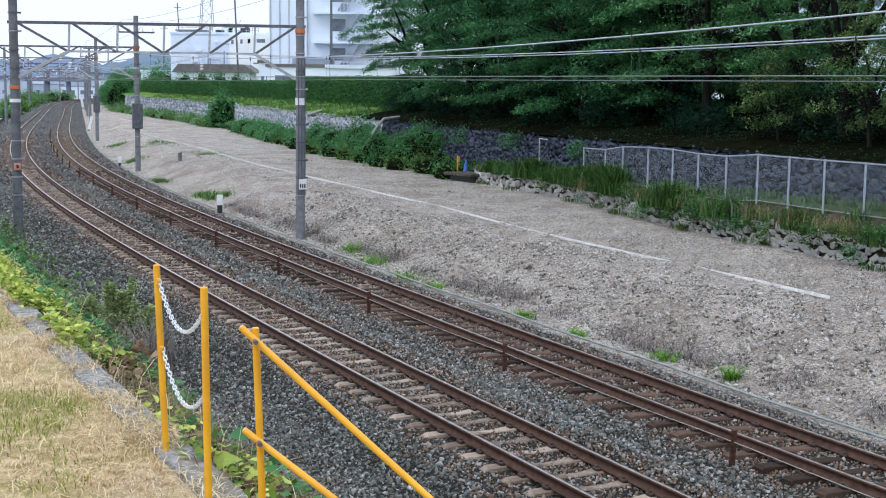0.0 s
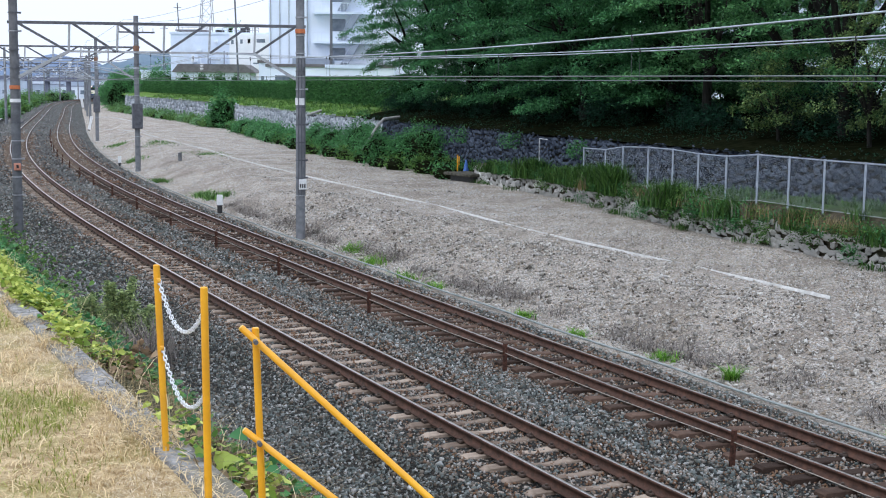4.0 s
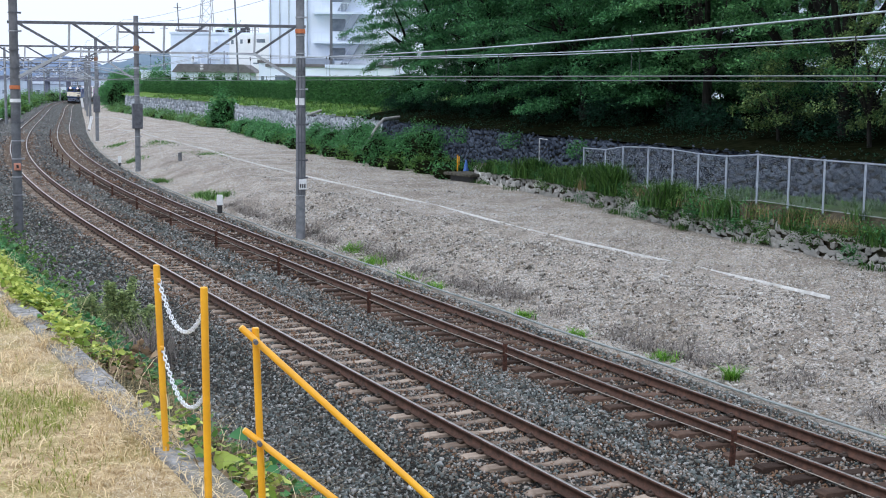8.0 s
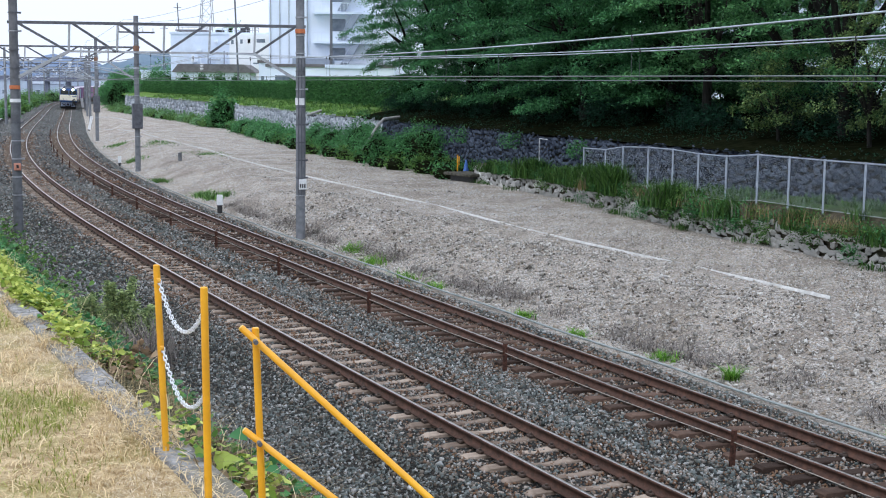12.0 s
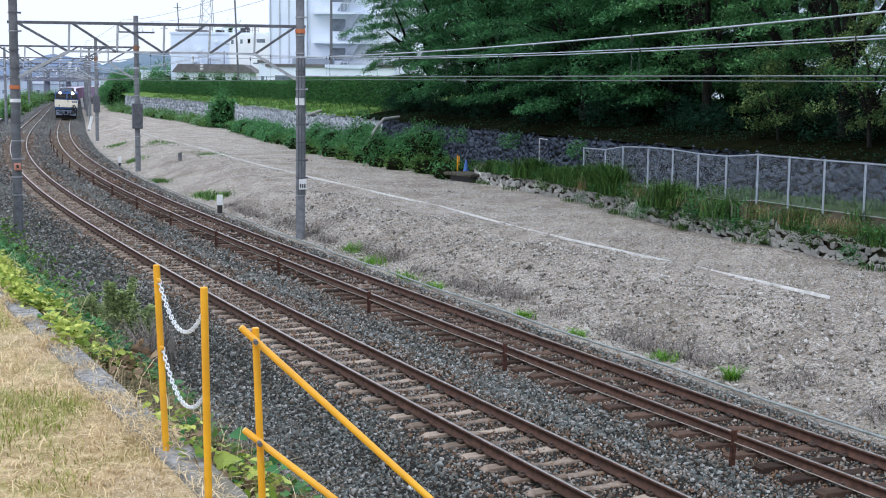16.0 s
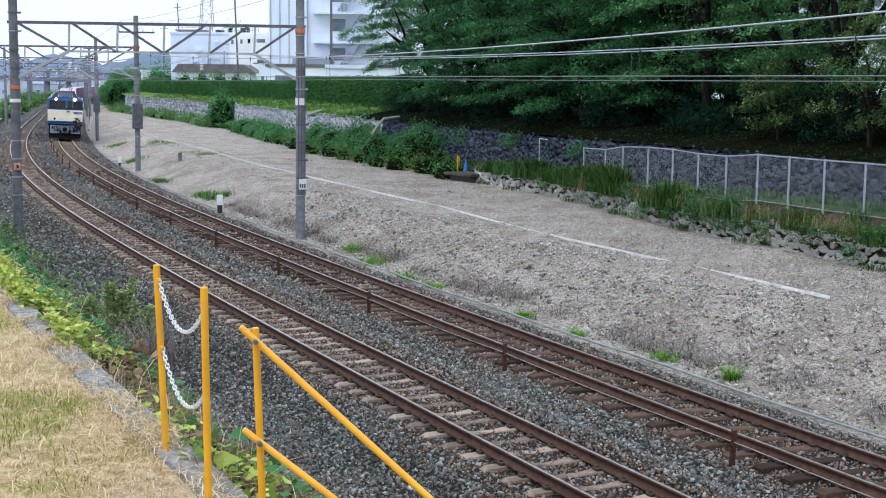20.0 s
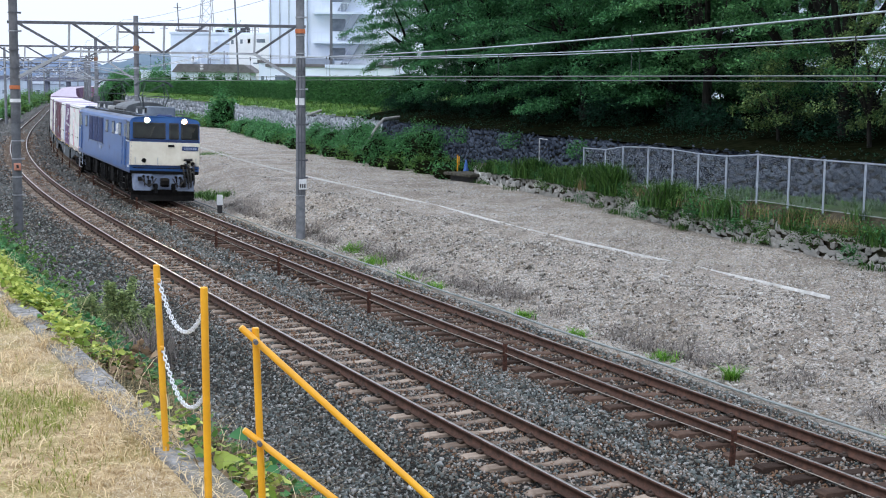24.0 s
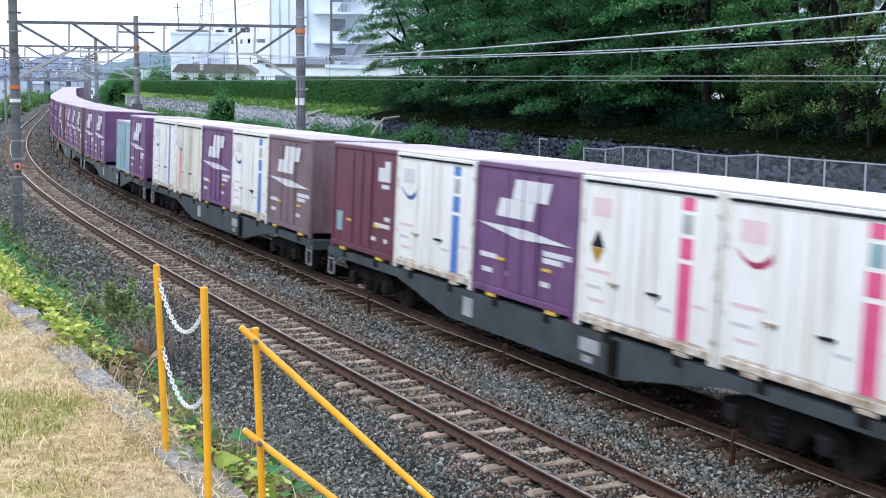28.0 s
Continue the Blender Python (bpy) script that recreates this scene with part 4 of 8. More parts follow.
M_UNDER_G = surf("near_black_grey", (0.007, 0.007, 0.0075), (0.024, 0.024, 0.026), 6, 0.88)
M_WHEEL = surf("wheel_steel", (0.05, 0.04, 0.035), (0.11, 0.09, 0.08), 6, 0.5, metal=0.5)
M_GRILLE = surf("violet_blue_louvre", (0.035, 0.05, 0.15), (0.07, 0.085, 0.22), 4, 0.5)
M_GLASS = surf("dark_cab_glass", (0.008, 0.010, 0.011), (0.02, 0.024, 0.024), 2, 0.06)
M_GLASS.node_tree.nodes["Principled BSDF"].inputs["Specular IOR Level"].default_value = 0.22
# the panes' grey-blue reflection is put into their base colour
M_PANE = surf("reflection_tinted_glass", (0.022, 0.038, 0.07), (0.05, 0.07, 0.11), 2, 0.15)
M_CHROME = surf("worn_metal", (0.45, 0.46, 0.48), (0.6, 0.61, 0.63), 8, 0.35, metal=0.8)
M_SEAL = surf("rubber_seal", (0.01, 0.01, 0.012), (0.02, 0.02, 0.022), 4, 0.7)
M_BLIND = surf("pale_cab_blind", (0.35, 0.36, 0.36), (0.5, 0.5, 0.5), 3, 0.8)
M_LAMP = glow("lit_headlight", (1.0, 0.86, 0.58), 2300.0)
# ring round the lens glows orange in place of the lamp's halo
M_REFLECT = glow("halo_ring", (1.0, 0.52, 0.16), 1.25)
M_COPPER = surf("copper_bar", (0.16, 0.08, 0.05), (0.28, 0.15, 0.09), 5, 0.5, metal=0.5)

M_PANTO = surf("pantograph_steel", (0.03, 0.042, 0.05), (0.07, 0.085, 0.095), 5, 0.6, metal=0.2)

WHEELS = []
LOCO_LEN = 18.6


def wheelset(parent, x, r, gauge=GAUGE):
    bm = fresh()
    tube(bm, (0, -0.75, 0), (0, 0.75, 0), 0.085, seg=10)
    for s in (-1, 1):
        y = s * (gauge / 2 + 0.03)
        tube(bm, (0, y - 0.06, 0), (0, y + 0.06, 0), r, seg=28)
        tube(bm, (0, y - s * 0.075, 0), (0, y - s * 0.055, 0), r + 0.028, seg=28)
        for k in range(6):
            a = k * math.pi / 3
            tube(bm, (r * 0.55 * math.cos(a), y + s * 0.055, r * 0.55 * math.sin(a)), (r * 0.55 * math.cos(a), y + s * 0.075, r * 0.55 * math.sin(a)), 0.07, seg=6)
    ob = part("wheelset", bm, M_WHEEL, parent, "steel axle with two spoked-look wheels")
    ob.location = (x, 0, r)
    WHEELS.append((ob, x, r))
    return ob


def coil(bm, x, y, z0, z1, r, turns=6):
    step = (z1 - z0) / turns
    rings = []
    for k in range(turns):
        for f, q in ((0.0, 0.72), (0.25, 0.74), (0.35, 1.0), (0.75, 1.0), (0.85, 0.74)):
            z = z0 + step * (k + f)
            rings.append([bm.verts.new((x + r * q * math.cos(a), y + r * q * math.sin(a), z)) for a in np.arange(12) * math.pi / 6])
    for a, b in zip(rings, rings[1:]):
        for i in range(12):
            bm.faces.new((a[i], a[(i + 1) % 12], b[(i + 1) % 12], b[i]))


def loco_bogie(parent, x0):
    """Side frames, springs and axle boxes of a two-axle bogie at x0, as parts under it."""
    b = new("bogie")
    b.matrix_basis = Matrix.Translation((x0, 0, 0))
    b.parent = parent
    for s in (-1, 1):
        bm = fresh()
        y = s * 1.02
        prism(bm, [(-1.9, 0.62), (-1.75, 0.92), (1.75, 0.92), (1.9, 0.62), (1.5, 0.55), (1.1, 0.72), (0.5, 0.45), (-0.5, 0.45), (-1.1, 0.72), (-1.5, 0.55)], y - 0.06, y + 0.06)
        part("side_frame", bm, M_UNDER, b)
        for ax in (-1.4, 1.4):
            bm = fresh()
            box(bm, ax - 0.17, ax + 0.17, min(y - s * 0.05, y + s * 0.17), max(y - s * 0.05, y + s * 0.17), 0.38, 0.74, 0.03)
            part("axle_box", bm, M_UNDER_G, b)
        for cx in (-0.32, 0.32):
            bm = fresh()
            coil(bm, cx, s * 1.18, 0.4, 1.2, 0.15, 8)
            part("spring", bm, M_UNDER_G, b)
        for cx in (-0.95, 0.95):
            bm = fresh()
            tube(bm, (cx, s * 1.2, 0.5), (cx, s * 1.2, 1.15), 0.05, seg=8)
            box(bm, cx - 0.1, cx + 0.1, s * 1.2 - 0.06, s * 1.2 + 0.06, 0.75, 1.0, 0.01)
            part("damper", bm, M_UNDER, b)
        bm = fresh()
        box(bm, -1.85, 1.85, s * 1.22 - 0.015, s * 1.22 + 0.015, 0.24, 0.3)
        for cx in (-1.7, -0.8, 0.8, 1.7):
            box(bm, cx - 0.03, cx + 0.03, s * 1.22 - 0.015, s * 1.22 + 0.015, 0.3, 0.7)
        part("brake_rigging", bm, M_UNDER, b)
    return b


def panel(name, parent, x0, x1, z0, z1, y, material, proud=0.012, label="", bevel=0.0):
    """A flat panel on a side at y (its sign tells the side)."""
    bm = fresh()
    s = 1 if y > 0 else -1
    box(bm, x0, x1, min(y, y + s * proud), max(y, y + s * proud), z0, z1, bevel)
    return part(name, bm, material, parent, label)


def pantograph(parent, x, raised):
    p = new("pantograph")
    p.parent = parent
    p.location = (x, 0, 3.63)
    bm = fresh()
    for y in (-0.55, 0.55):
        box(bm, -1.0, 1.0, y - 0.04, y + 0.04, 0.12, 0.2)
    for xx in (-0.9, 0.9):
        box(bm, xx - 0.05, xx + 0.05, -0.7, 0.7, 0.12, 0.2)
    part("base_frame", bm, M_HOOD, p)
    for xx in (-0.9, 0.9):
        for y in (-0.55, 0.55):
            bm = fresh()
            tube(bm, (xx, y, -0.1), (xx, y, 0.14), 0.05, 0.035, seg=10)
            part("insulator", bm, M_WHITE, p, "white porcelain insulator")
    mid, top = (0.66, 1.22) if raised else (0.27, 0.36)
    reach = 0.5 if raised else 1.15
    for y in (-0.62, 0.62):
        for sx in (-1, 1):
            bm = fresh()
            tube(bm, (sx * 0.2, y * 0.7, 0.2), (sx * reach, y * 0.9, mid), 0.024, seg=8)
            part("lower_arm", bm, M_PANTO, p)
            bm = fresh()
            tube(bm, (sx * reach, y * 0.9, mid), (sx * 0.16, y * 0.62, top), 0.018, seg=8)
            part("upper_arm", bm, M_PANTO, p)
    for sx in (-1, 1):
        bm = fresh()
        tube(bm, (sx * reach, -0.6, mid), (sx * reach, 0.6, mid), 0.016, seg=6)
        tube(bm, (sx * (reach - 0.02), -0.5, mid), (sx * 0.2, 0.4, top - 0.03), 0.012, seg=6)
        part("cross_bar", bm, M_PANTO, p)
        bm = fresh()
        x0 = sx * 0.2
        pts = [(-0.78, 1.02), (-0.62, 1.17), (-0.45, 1.235), (0.45, 1.235), (0.62, 1.17), (0.78, 1.02)]
        for a, b in zip(pts, pts[1:]):
            tube(bm, (x0, a[0], a[1] + top - 1.16), (x0, b[0], b[1] + top - 1.16), 0.024, seg=6)
        part("collector_head", bm, M_PANTO, p)
    return p


def locomotive():
    L = thing("locomotive", "blue and cream electric locomotive with lit headlights hauling containers", "locomotive")
    W, END = 1.4, -17.7
    prof = [(-W, 1.28), (-W, 3.28), (-1.34, 3.37), (-1.2, 3.43), (-0.7, 3.49), (0, 3.51), (0.7, 3.49), (1.2, 3.43), (1.34, 3.37), (W, 3.28), (W, 1.28)]

    def rake(z):
        return max(0.0, z - 2.5) * 0.16
    # shell, its side and roof in one skin; ends rake back above the waist
    bm = fresh()
    def section(x, sgn, z_extra=True):
        vs = []
        zs = [1.28, 2.5]
        ring_pts = [(-W, 1.28), (-W, 2.5)] + prof[1:-1] + [(W, 2.5), (W, 1.28)]
        for y, z in ring_pts:
            inset = 0.06 * (abs(y) / W) ** 6 if sgn else 0.0
            vs.append(bm.verts.new((x - sgn * (rake(z) + inset), y, z)))
        return vs
    a = section(0.0, 1)
    a2 = section(-0.7, 0)
    b2 = section(END + 0.7, 0)
    b = section(END, -1)
    for p, q in ((a, a2), (a2, b2), (b2, b)):
        for i in range(len(p) - 1):
            bm.faces.new((p[i], q[i], q[i + 1], p[i + 1]))
        bm.faces.new((p[-1], q[-1], q[0], p[0]))
    for end in (a, b):
        low = [end[0], end[1], end[-2], end[-1]]
        bm.faces.new(low)
        bm.faces.new(end[1:-1])
    bmesh.ops.recalc_face_normals(bm, faces=bm.faces[:])
    body = part("body_shell", bm, M_BLUE, L, "blue painted steel body shell")
    # roof skin
    bm = fresh()
    rows = []
    for x in (-0.3, END + 0.3):
        rows.append([bm.verts.new((x, y, z + 0.012)) for y, z in prof[2:-2]])
    for i in range(len(rows[0]) - 1):
        bm.faces.new((rows[0][i], rows[1][i], rows[1][i + 1], rows[0][i + 1]))
    bmesh.ops.recalc_face_normals(bm, faces=bm.faces[:])
    part("roof_skin", bm, M_ROOF_L, L, "grey-blue roof edge with sky sheen in its tone")
    bm = fresh()
    box(bm, END + 0.5, -0.6, -1.05, 1.05, 3.4, 3.5, 0.02)
    part("roof_deck", bm, M_ROOF, L, "sooty dark roof deck")
    for y in (-1.0, 1.0):
        bm = fresh()
        tube(bm, (END + 1.0, y, 3.59), (-1.2, y, 3.59), 0.02, seg=6)
        for k in range(9):
            xx = END + 1.2 + k * 1.85
            tube(bm, (xx, y, 3.5), (xx, y, 3.59), 0.02, seg=6)
        part("roof_conduit", bm, M_HOOD, L, "dark conduit along the roof")
    # ends: cream front, windows, door, lamps
    for end in (0, 1):
        E = new("cab_end")
        E.parent = L
        E.matrix_basis = Matrix.Identity(4) if end == 0 else Matrix.Translation((END, 0, 0)) @ Matrix.Rotation(math.pi, 4, "Z")
        bm = fresh()
        box(bm, -0.02, 0.014, -1.36, 1.36, 1.53, 2.47, 0.01)
        box(bm, -0.12, -0.05, -1.412, -1.36, 1.53, 2.47)
        box(bm, -0.12, -0.05, 1.36, 1.412, 1.53, 2.47)
        part("front_panel", bm, M_CREAM, E, "cream painted front panel")
        bm = fresh()
        box(bm, 0.012, 0.02, -1.38, 1.38, 1.505, 1.53)
        part("trim_strip", bm, M_BLUE_D, E)
        tilt = Matrix.Translation((0, 0, 2.5)) @ Matrix.Rotation(-0.159, 4, "Y")
        for y0, y1, nm in ((-1.25, -0.04, "windscreen"), (0.68, 1.3, "windscreen"), (0.2, 0.5, "door_window")):
            bm = fresh()
            box(bm, -0.02, 0.02, y0 - 0.05, y1 + 0.05, 0.1, 0.76, 0.02, tilt)
            fr = part(nm, bm, M_SEAL, E)
            bm = fresh()
            box(bm, 0.02, 0.028, y0, y1, 0.15, 0.71, 0.0, tilt)
            part("pane", bm, M_GLASS, fr, "dark reflective glass")
            if nm == "windscreen":
                bm = fresh()
                tube(bm, tilt @ Vector((0.045, (y0 + y1) / 2, 0.1)), tilt @ Vector((0.045, (y0 + y1) / 2 + 0.2, 0.6)), 0.008, seg=5)
                part("wiper", bm, M_BLACK, fr)
        bm = fresh()
        for y in (0.05, 0.64):
            box(bm, 0.0, 0.03, y - 0.012, y + 0.012, 1.55, 2.47, 0, None)
        box(bm, 0.014, 0.022, 0.06, 0.63, 1.56, 2.46)
        part("gangway_door", bm, M_CREAM, E, "cream end door set off centre")
        bm = fresh()
        box(bm, 0.02, 0.06, 0.1, 0.35, 2.28, 2.38, 0.01)
        part("door_handle", bm, M_UNDER_G, E)
        bm = fresh()
        box(bm, 0.014, 0.03, 0.68, 1.33, 2.15, 2.33, 0.005)
        pl = part("number_board", bm, M_BLUE_D, E, "blue number board with unreadable marks")
        for k in range(6):
            bm = fresh()
            box(bm, 0.03, 0.034, 0.75 + 0.09 * k, 0.81 + 0.09 * k, 2.19, 2.29)
            part("mark", bm, M_SKIRT, pl)
        for y in (-0.75, 0.75):
            bm = fresh()
            m = Matrix.Translation((-0.09, y, 3.33))
            tube(bm, m @ Vector((-0.15, 0, 0)), m @ Vector((0.06, 0, 0)), 0.125, seg=20)
            hl = part("headlight", bm, M_BLUE, E, "round headlight housing")
            bm = fresh()
            tube(bm, m @ Vector((0.055, 0, 0)), m @ Vector((0.072, 0, 0)), 0.108, seg=20)
            part("reflector", bm, M_REFLECT if end == 0 else M_GLASS, hl, "orange glowing ring standing in for the headlight's halo" if end == 0 else "")
            bm = fresh()
            tube(bm, m @ Vector((0.07, 0, 0)), m @ Vector((0.085, 0, 0)), 0.066, seg=20)
            part("lens", bm, M_LAMP if end == 0 else M_GLASS, hl, "glowing warm headlight lens" if end == 0 else "")
        for y in (-0.85, 0.95):
            bm = fresh()
            tube(bm, (0.0, y, 1.72), (0.06, y, 1.72), 0.09, seg=14)
            tube(bm, (0.06, y, 1.72), (0.075, y, 1.72), 0.06, seg=12)
            part("tail_lamp", bm, M_UNDER, E, "dark tail lamp")
        bm = fresh()
        tube(bm, (0.05, 0.75, 1.78), (0.12, 1.1, 1.8), 0.05, seg=8)
        tube(bm, (0.05, 0.8, 1.66), (0.14, 1.0, 1.45), 0.06, seg=8)
        tube(bm, (0.08, 0.95, 1.5), (0.12, 1.0, 0.85), 0.04, seg=8)
        tube(bm, (0.08, 1.15, 1.45), (0.1, 1.1, 0.9), 0.03, seg=8)
        part("jumper_cable", bm, M_BLACK, E, "black jumper cables")
        # sockets, cables and receivers bunched below the number board
        for y0, z0, w, hh in ((0.72, 1.5, 0.2, 0.18), (0.98, 1.36, 0.26, 0.22), (0.86, 1.14, 0.22, 0.2), (1.12, 1.62, 0.14, 0.16), (1.08, 1.1, 0.16, 0.3)):
            bm = fresh()
            box(bm, 0.0, 0.17, y0 - w / 2, y0 + w / 2, z0 - hh / 2, z0 + hh / 2, 0.03)
            tube(bm, (0.17, y0, z0), (0.2, y0, z0), 0.05, seg=10)
            part("cable_socket", bm, M_UNDER, E)
        for y0, y1, z0, z1 in ((0.7, 0.82, 1.5, 0.7), (0.86, 0.96, 1.42, 0.62), (1.0, 1.04, 1.4, 0.66), (1.12, 1.16, 1.6, 0.78)):
            bm = fresh()
            pts = [Vector((0.2 + 0.1 * math.sin(math.pi * q / 8), y0 + (y1 - y0) * q / 8, z0 + (z1 - z0) * q / 8)) for q in range(9)]
            for pa, pb in zip(pts, pts[1:]):
                tube(bm, pa, pb, 0.032, seg=6)
            part("jumper_cable", bm, M_BLACK, E)
        for y0, z0 in ((0.8, 1.66), (1.02, 1.5), (1.1, 1.3)):
            bm = fresh()
            tube(bm, (0.17, y0, z0), (0.22, y0, z0), 0.035, seg=10)
            part("cable_cap", bm, M_CHROME, E)
        bm = fresh()
        for y in (-1.2, -0.3, 1.25):
            tube(bm, (0.06, y, 1.55), (0.06, y, 1.85), 0.014, seg=6)
        part("handrail", bm, M_CHROME, E)
        bm = fresh()
        tube(bm, (0.09, -1.3, 1.42), (0.09, 1.3, 1.42), 0.016, seg=6)
        part("lower_rail", bm, M_UNDER, E)
        bm = fresh()
        box(bm, -0.02, 0.012, -1.37, 1.37, 2.472, 2.56)
        part("waist_band", bm, M_BLUE_D, E, "dark blue band below the windscreens")
        # buffer beam, skirt, plough, coupler
        bm = fresh()
        box(bm, -0.35, 0.02, -1.38, 1.38, 1.18, 1.3, 0.01)
        # near-black here stands for the shadow below the body
        part("buffer_beam", bm, M_UNDER, E)
        bm = fresh()
        box(bm, -0.5, -0.1, -1.15, 1.15, 0.5, 1.19, 0.02)
        part("skirt_back", bm, M_SKIRT, E)
        for s in (-1, 1):
            bm = fresh()
            prism(bm, [(-0.85, 1.2), (0.0, 1.2), (0.02, 0.95), (-0.02, 0.5), (-0.5, 0.5), (-0.62, 0.8)], s * 1.14, s * 1.2)
            part("skirt_side", bm, M_SKIRT, E, "pale blue-grey pilot skirt")
            bm = fresh()
            box(bm, -0.05, 0.0, min(s * 0.5, s * 1.2), max(s * 0.5, s * 1.2), 0.5, 1.2, 0.01)
            part("pilot_plate", bm, M_SKIRT, E)
        bm = fresh()
        rows = []
        for yy in np.linspace(-1.28, 1.28, 13):
            bow = -0.32 * (yy / 1.28) ** 2
            rows.append([bm.verts.new((px + bow, yy, pz)) for px, pz in ((-0.1, 0.55), (0.06, 0.54), (0.02, 0.32), (0.12, 0.1), (0.0, 0.09), (-0.1, 0.32))])
        for ra, rb in zip(rows, rows[1:]):
            for q in range(6):
                bm.faces.new((ra[q], ra[(q + 1) % 6], rb[(q + 1) % 6], rb[q]))
        bm.faces.new(rows[0])
        bm.faces.new(rows[-1][::-1])
        bmesh.ops.recalc_face_normals(bm, faces=bm.faces[:])
        part("snow_plough", bm, M_UNDER, E, "dark steel snow plough")
        # clutter under the beam: brackets, cocks and coiled hoses
        for y0, z0, w, hh in ((-1.0, 0.98, 0.16, 0.16), (-0.62, 0.8, 0.12, 0.26), (-0.35, 0.6, 0.14, 0.4), (0.36, 0.62, 0.16, 0.38), (0.72, 0.78, 0.2, 0.24), (0.98, 0.95, 0.16, 0.2)):
            bm = fresh()
            box(bm, -0.04, 0.13, y0 - w / 2, y0 + w / 2, z0 - hh / 2, z0 + hh / 2, 0.02)
            part("bracket", bm, M_UNDER_G if y0 < 0 else M_UNDER, E)
        for y0, y1, z0 in ((-0.95, -0.35, 1.02), (0.3, 0.8, 1.02), (0.62, 1.1, 1.1)):
            bm = fresh()
            pts = [Vector((0.13 + 0.05 * math.sin(math.pi * q / 8), y0 + (y1 - y0) * q / 8, z0 - 0.3 * math.sin(math.pi * q / 8))) for q in range(9)]
            for pa, pb in zip(pts, pts[1:]):
                tube(bm, pa, pb, 0.028, seg=6)
            part("hose_loop", bm, M_BLACK, E, "black rubber brake hose")
        bm = fresh()
        box(bm, -0.3, 0.3, -0.16, 0.16, 0.68, 1.02, 0.04)
        box(bm, 0.2, 0.42, -0.2, 0.12, 0.72, 0.98, 0.05)
        part("coupler", bm, M_UNDER, E, "dark knuckle coupler")
        for y, z in ((-0.85, 1.08), (-0.68, 1.06), (-0.5, 1.04), (0.45, 1.06), (0.62, 1.04)):
            bm = fresh()
            tube(bm, (-0.02, y, z), (0.1, y, z), 0.055, seg=10)
            tube(bm, (0.1, y, z), (0.12, y + 0.05, z - 0.4), 0.025, seg=6)
            part("air_hose", bm, M_UNDER_G if y < 0 else M_UNDER, E)
        # cab sides
        for s in (-1, 1):
            y = s * W
            bm = fresh()
            box(bm, -1.0, -0.26, min(y, y + s * 0.014), max(y, y + s * 0.014), 2.5, 3.24, 0.0)
            cw = part("cab_side_window", bm, M_SEAL, E)
            for x0, x1 in ((-0.96, -0.65), (-0.61, -0.3)):
                panel("pane", cw, x0, x1, 2.55, 3.2, y + s * 0.014, M_GLASS, 0.006)
            panel("sill", cw, -1.02, -0.24, 2.44, 2.5, y, M_WHITE, 0.035, "white window sill")
            bm = fresh()
            box(bm, -1.74, -1.04, min(y, y + s * 0.008), max(y, y + s * 0.008), 1.34, 3.3, 0.0)
            dr = part("cab_door", bm, M_BLUE_D, E, "recessed dark-edged cab door")
            panel("leaf", dr, -1.66, -1.12, 1.42, 3.22, y + s * 0.008, M_BLUE, 0.008)
            panel("pane", dr, -1.58, -1.2, 2.62, 3.12, y + s * 0.016, M_GLASS, 0.006)
            for xx in (-1.78, -1.0):
                bm = fresh()
                tube(bm, (xx, y + s * 0.06, 1.45), (xx, y + s * 0.06, 2.6), 0.014, seg=6)
                part("grab_rail", bm, M_BLUE, dr)
            panel("label_plate", E, -0.62, -0.3, 1.4, 1.5, y, M_WHITE, 0.01, "small white marking plate")
            bm = fresh()
            for k in range(3):
                box(bm, -1.6, -1.15, y + s * 0.0 - 0.03, y + s * 0.03, 0.45 + 0.25 * k, 0.475 + 0.25 * k)
            part("footstep", bm, M_CHROME, E, "steel cab footsteps")
    # the sides
    for s in (-1, 1):
        y = s * W
        for x0, x1, z0, z1 in ((-3.26, -2.54, 2.6, 3.14), (-5.28, -4.54, 2.6, 3.14), (-7.3, -6.54, 2.6, 3.14), (-14.8, -14.1, 2.6, 3.14)):
            w = panel("side_window", L, x0, x1, z0, z1, y, M_SEAL, 0.016)
            panel("pane", w, x0 + 0.05, x1 - 0.05, z0 + 0.05, z1 - 0.05, y + s * 0.016, M_PANE, 0.006)
            bm = fresh()
            for zz in (z0 + 0.0, z1):
                box(bm, x0, x1, min(y, y + s * 0.026), max(y, y + s * 0.026), zz - 0.012, zz + 0.012)
            part("window_rail", bm, M_BLUE_D, w)
        for x0, x1 in ((-9.64, -8.18), (-11.46, -10.0), (-13.24, -11.82)):
            g = panel("louvre_panel", L, x0, x1, 2.03, 3.2, y, M_BLUE_D, 0.01)
            for k in range(26):
                z = 2.06 + k * 0.0435
                bm = fresh()
                yy = y + s * 0.01
                box(bm, x0 + 0.04, x1 - 0.04, min(yy, yy + s * 0.022), max(yy, yy + s * 0.022), z, z + 0.024)
                part("slat", bm, M_GRILLE, g)
            bm = fresh()
            for q in range(5):
                xx = x0 + (q + 0.5) * (x1 - x0) / 5
                box(bm, xx - 0.012, xx + 0.012, min(y, y + s * 0.04), max(y, y + s * 0.04), 2.03, 3.2)
            part("louvre_mullion", bm, M_BLUE_D, g)
            bm = fresh()
            for zz in (2.03, 3.2):
                box(bm, x0 - 0.02, x1 + 0.02, min(y, y + s * 0.04), max(y, y + s * 0.04), zz - 0.016, zz + 0.016)
            part("louvre_frame", bm, M_ROOF_L, g)
        panel("maker_plate", L, -9.3, -8.5, 1.76, 1.92, y, M_SKIRT, 0.012, "pale builder's plate")
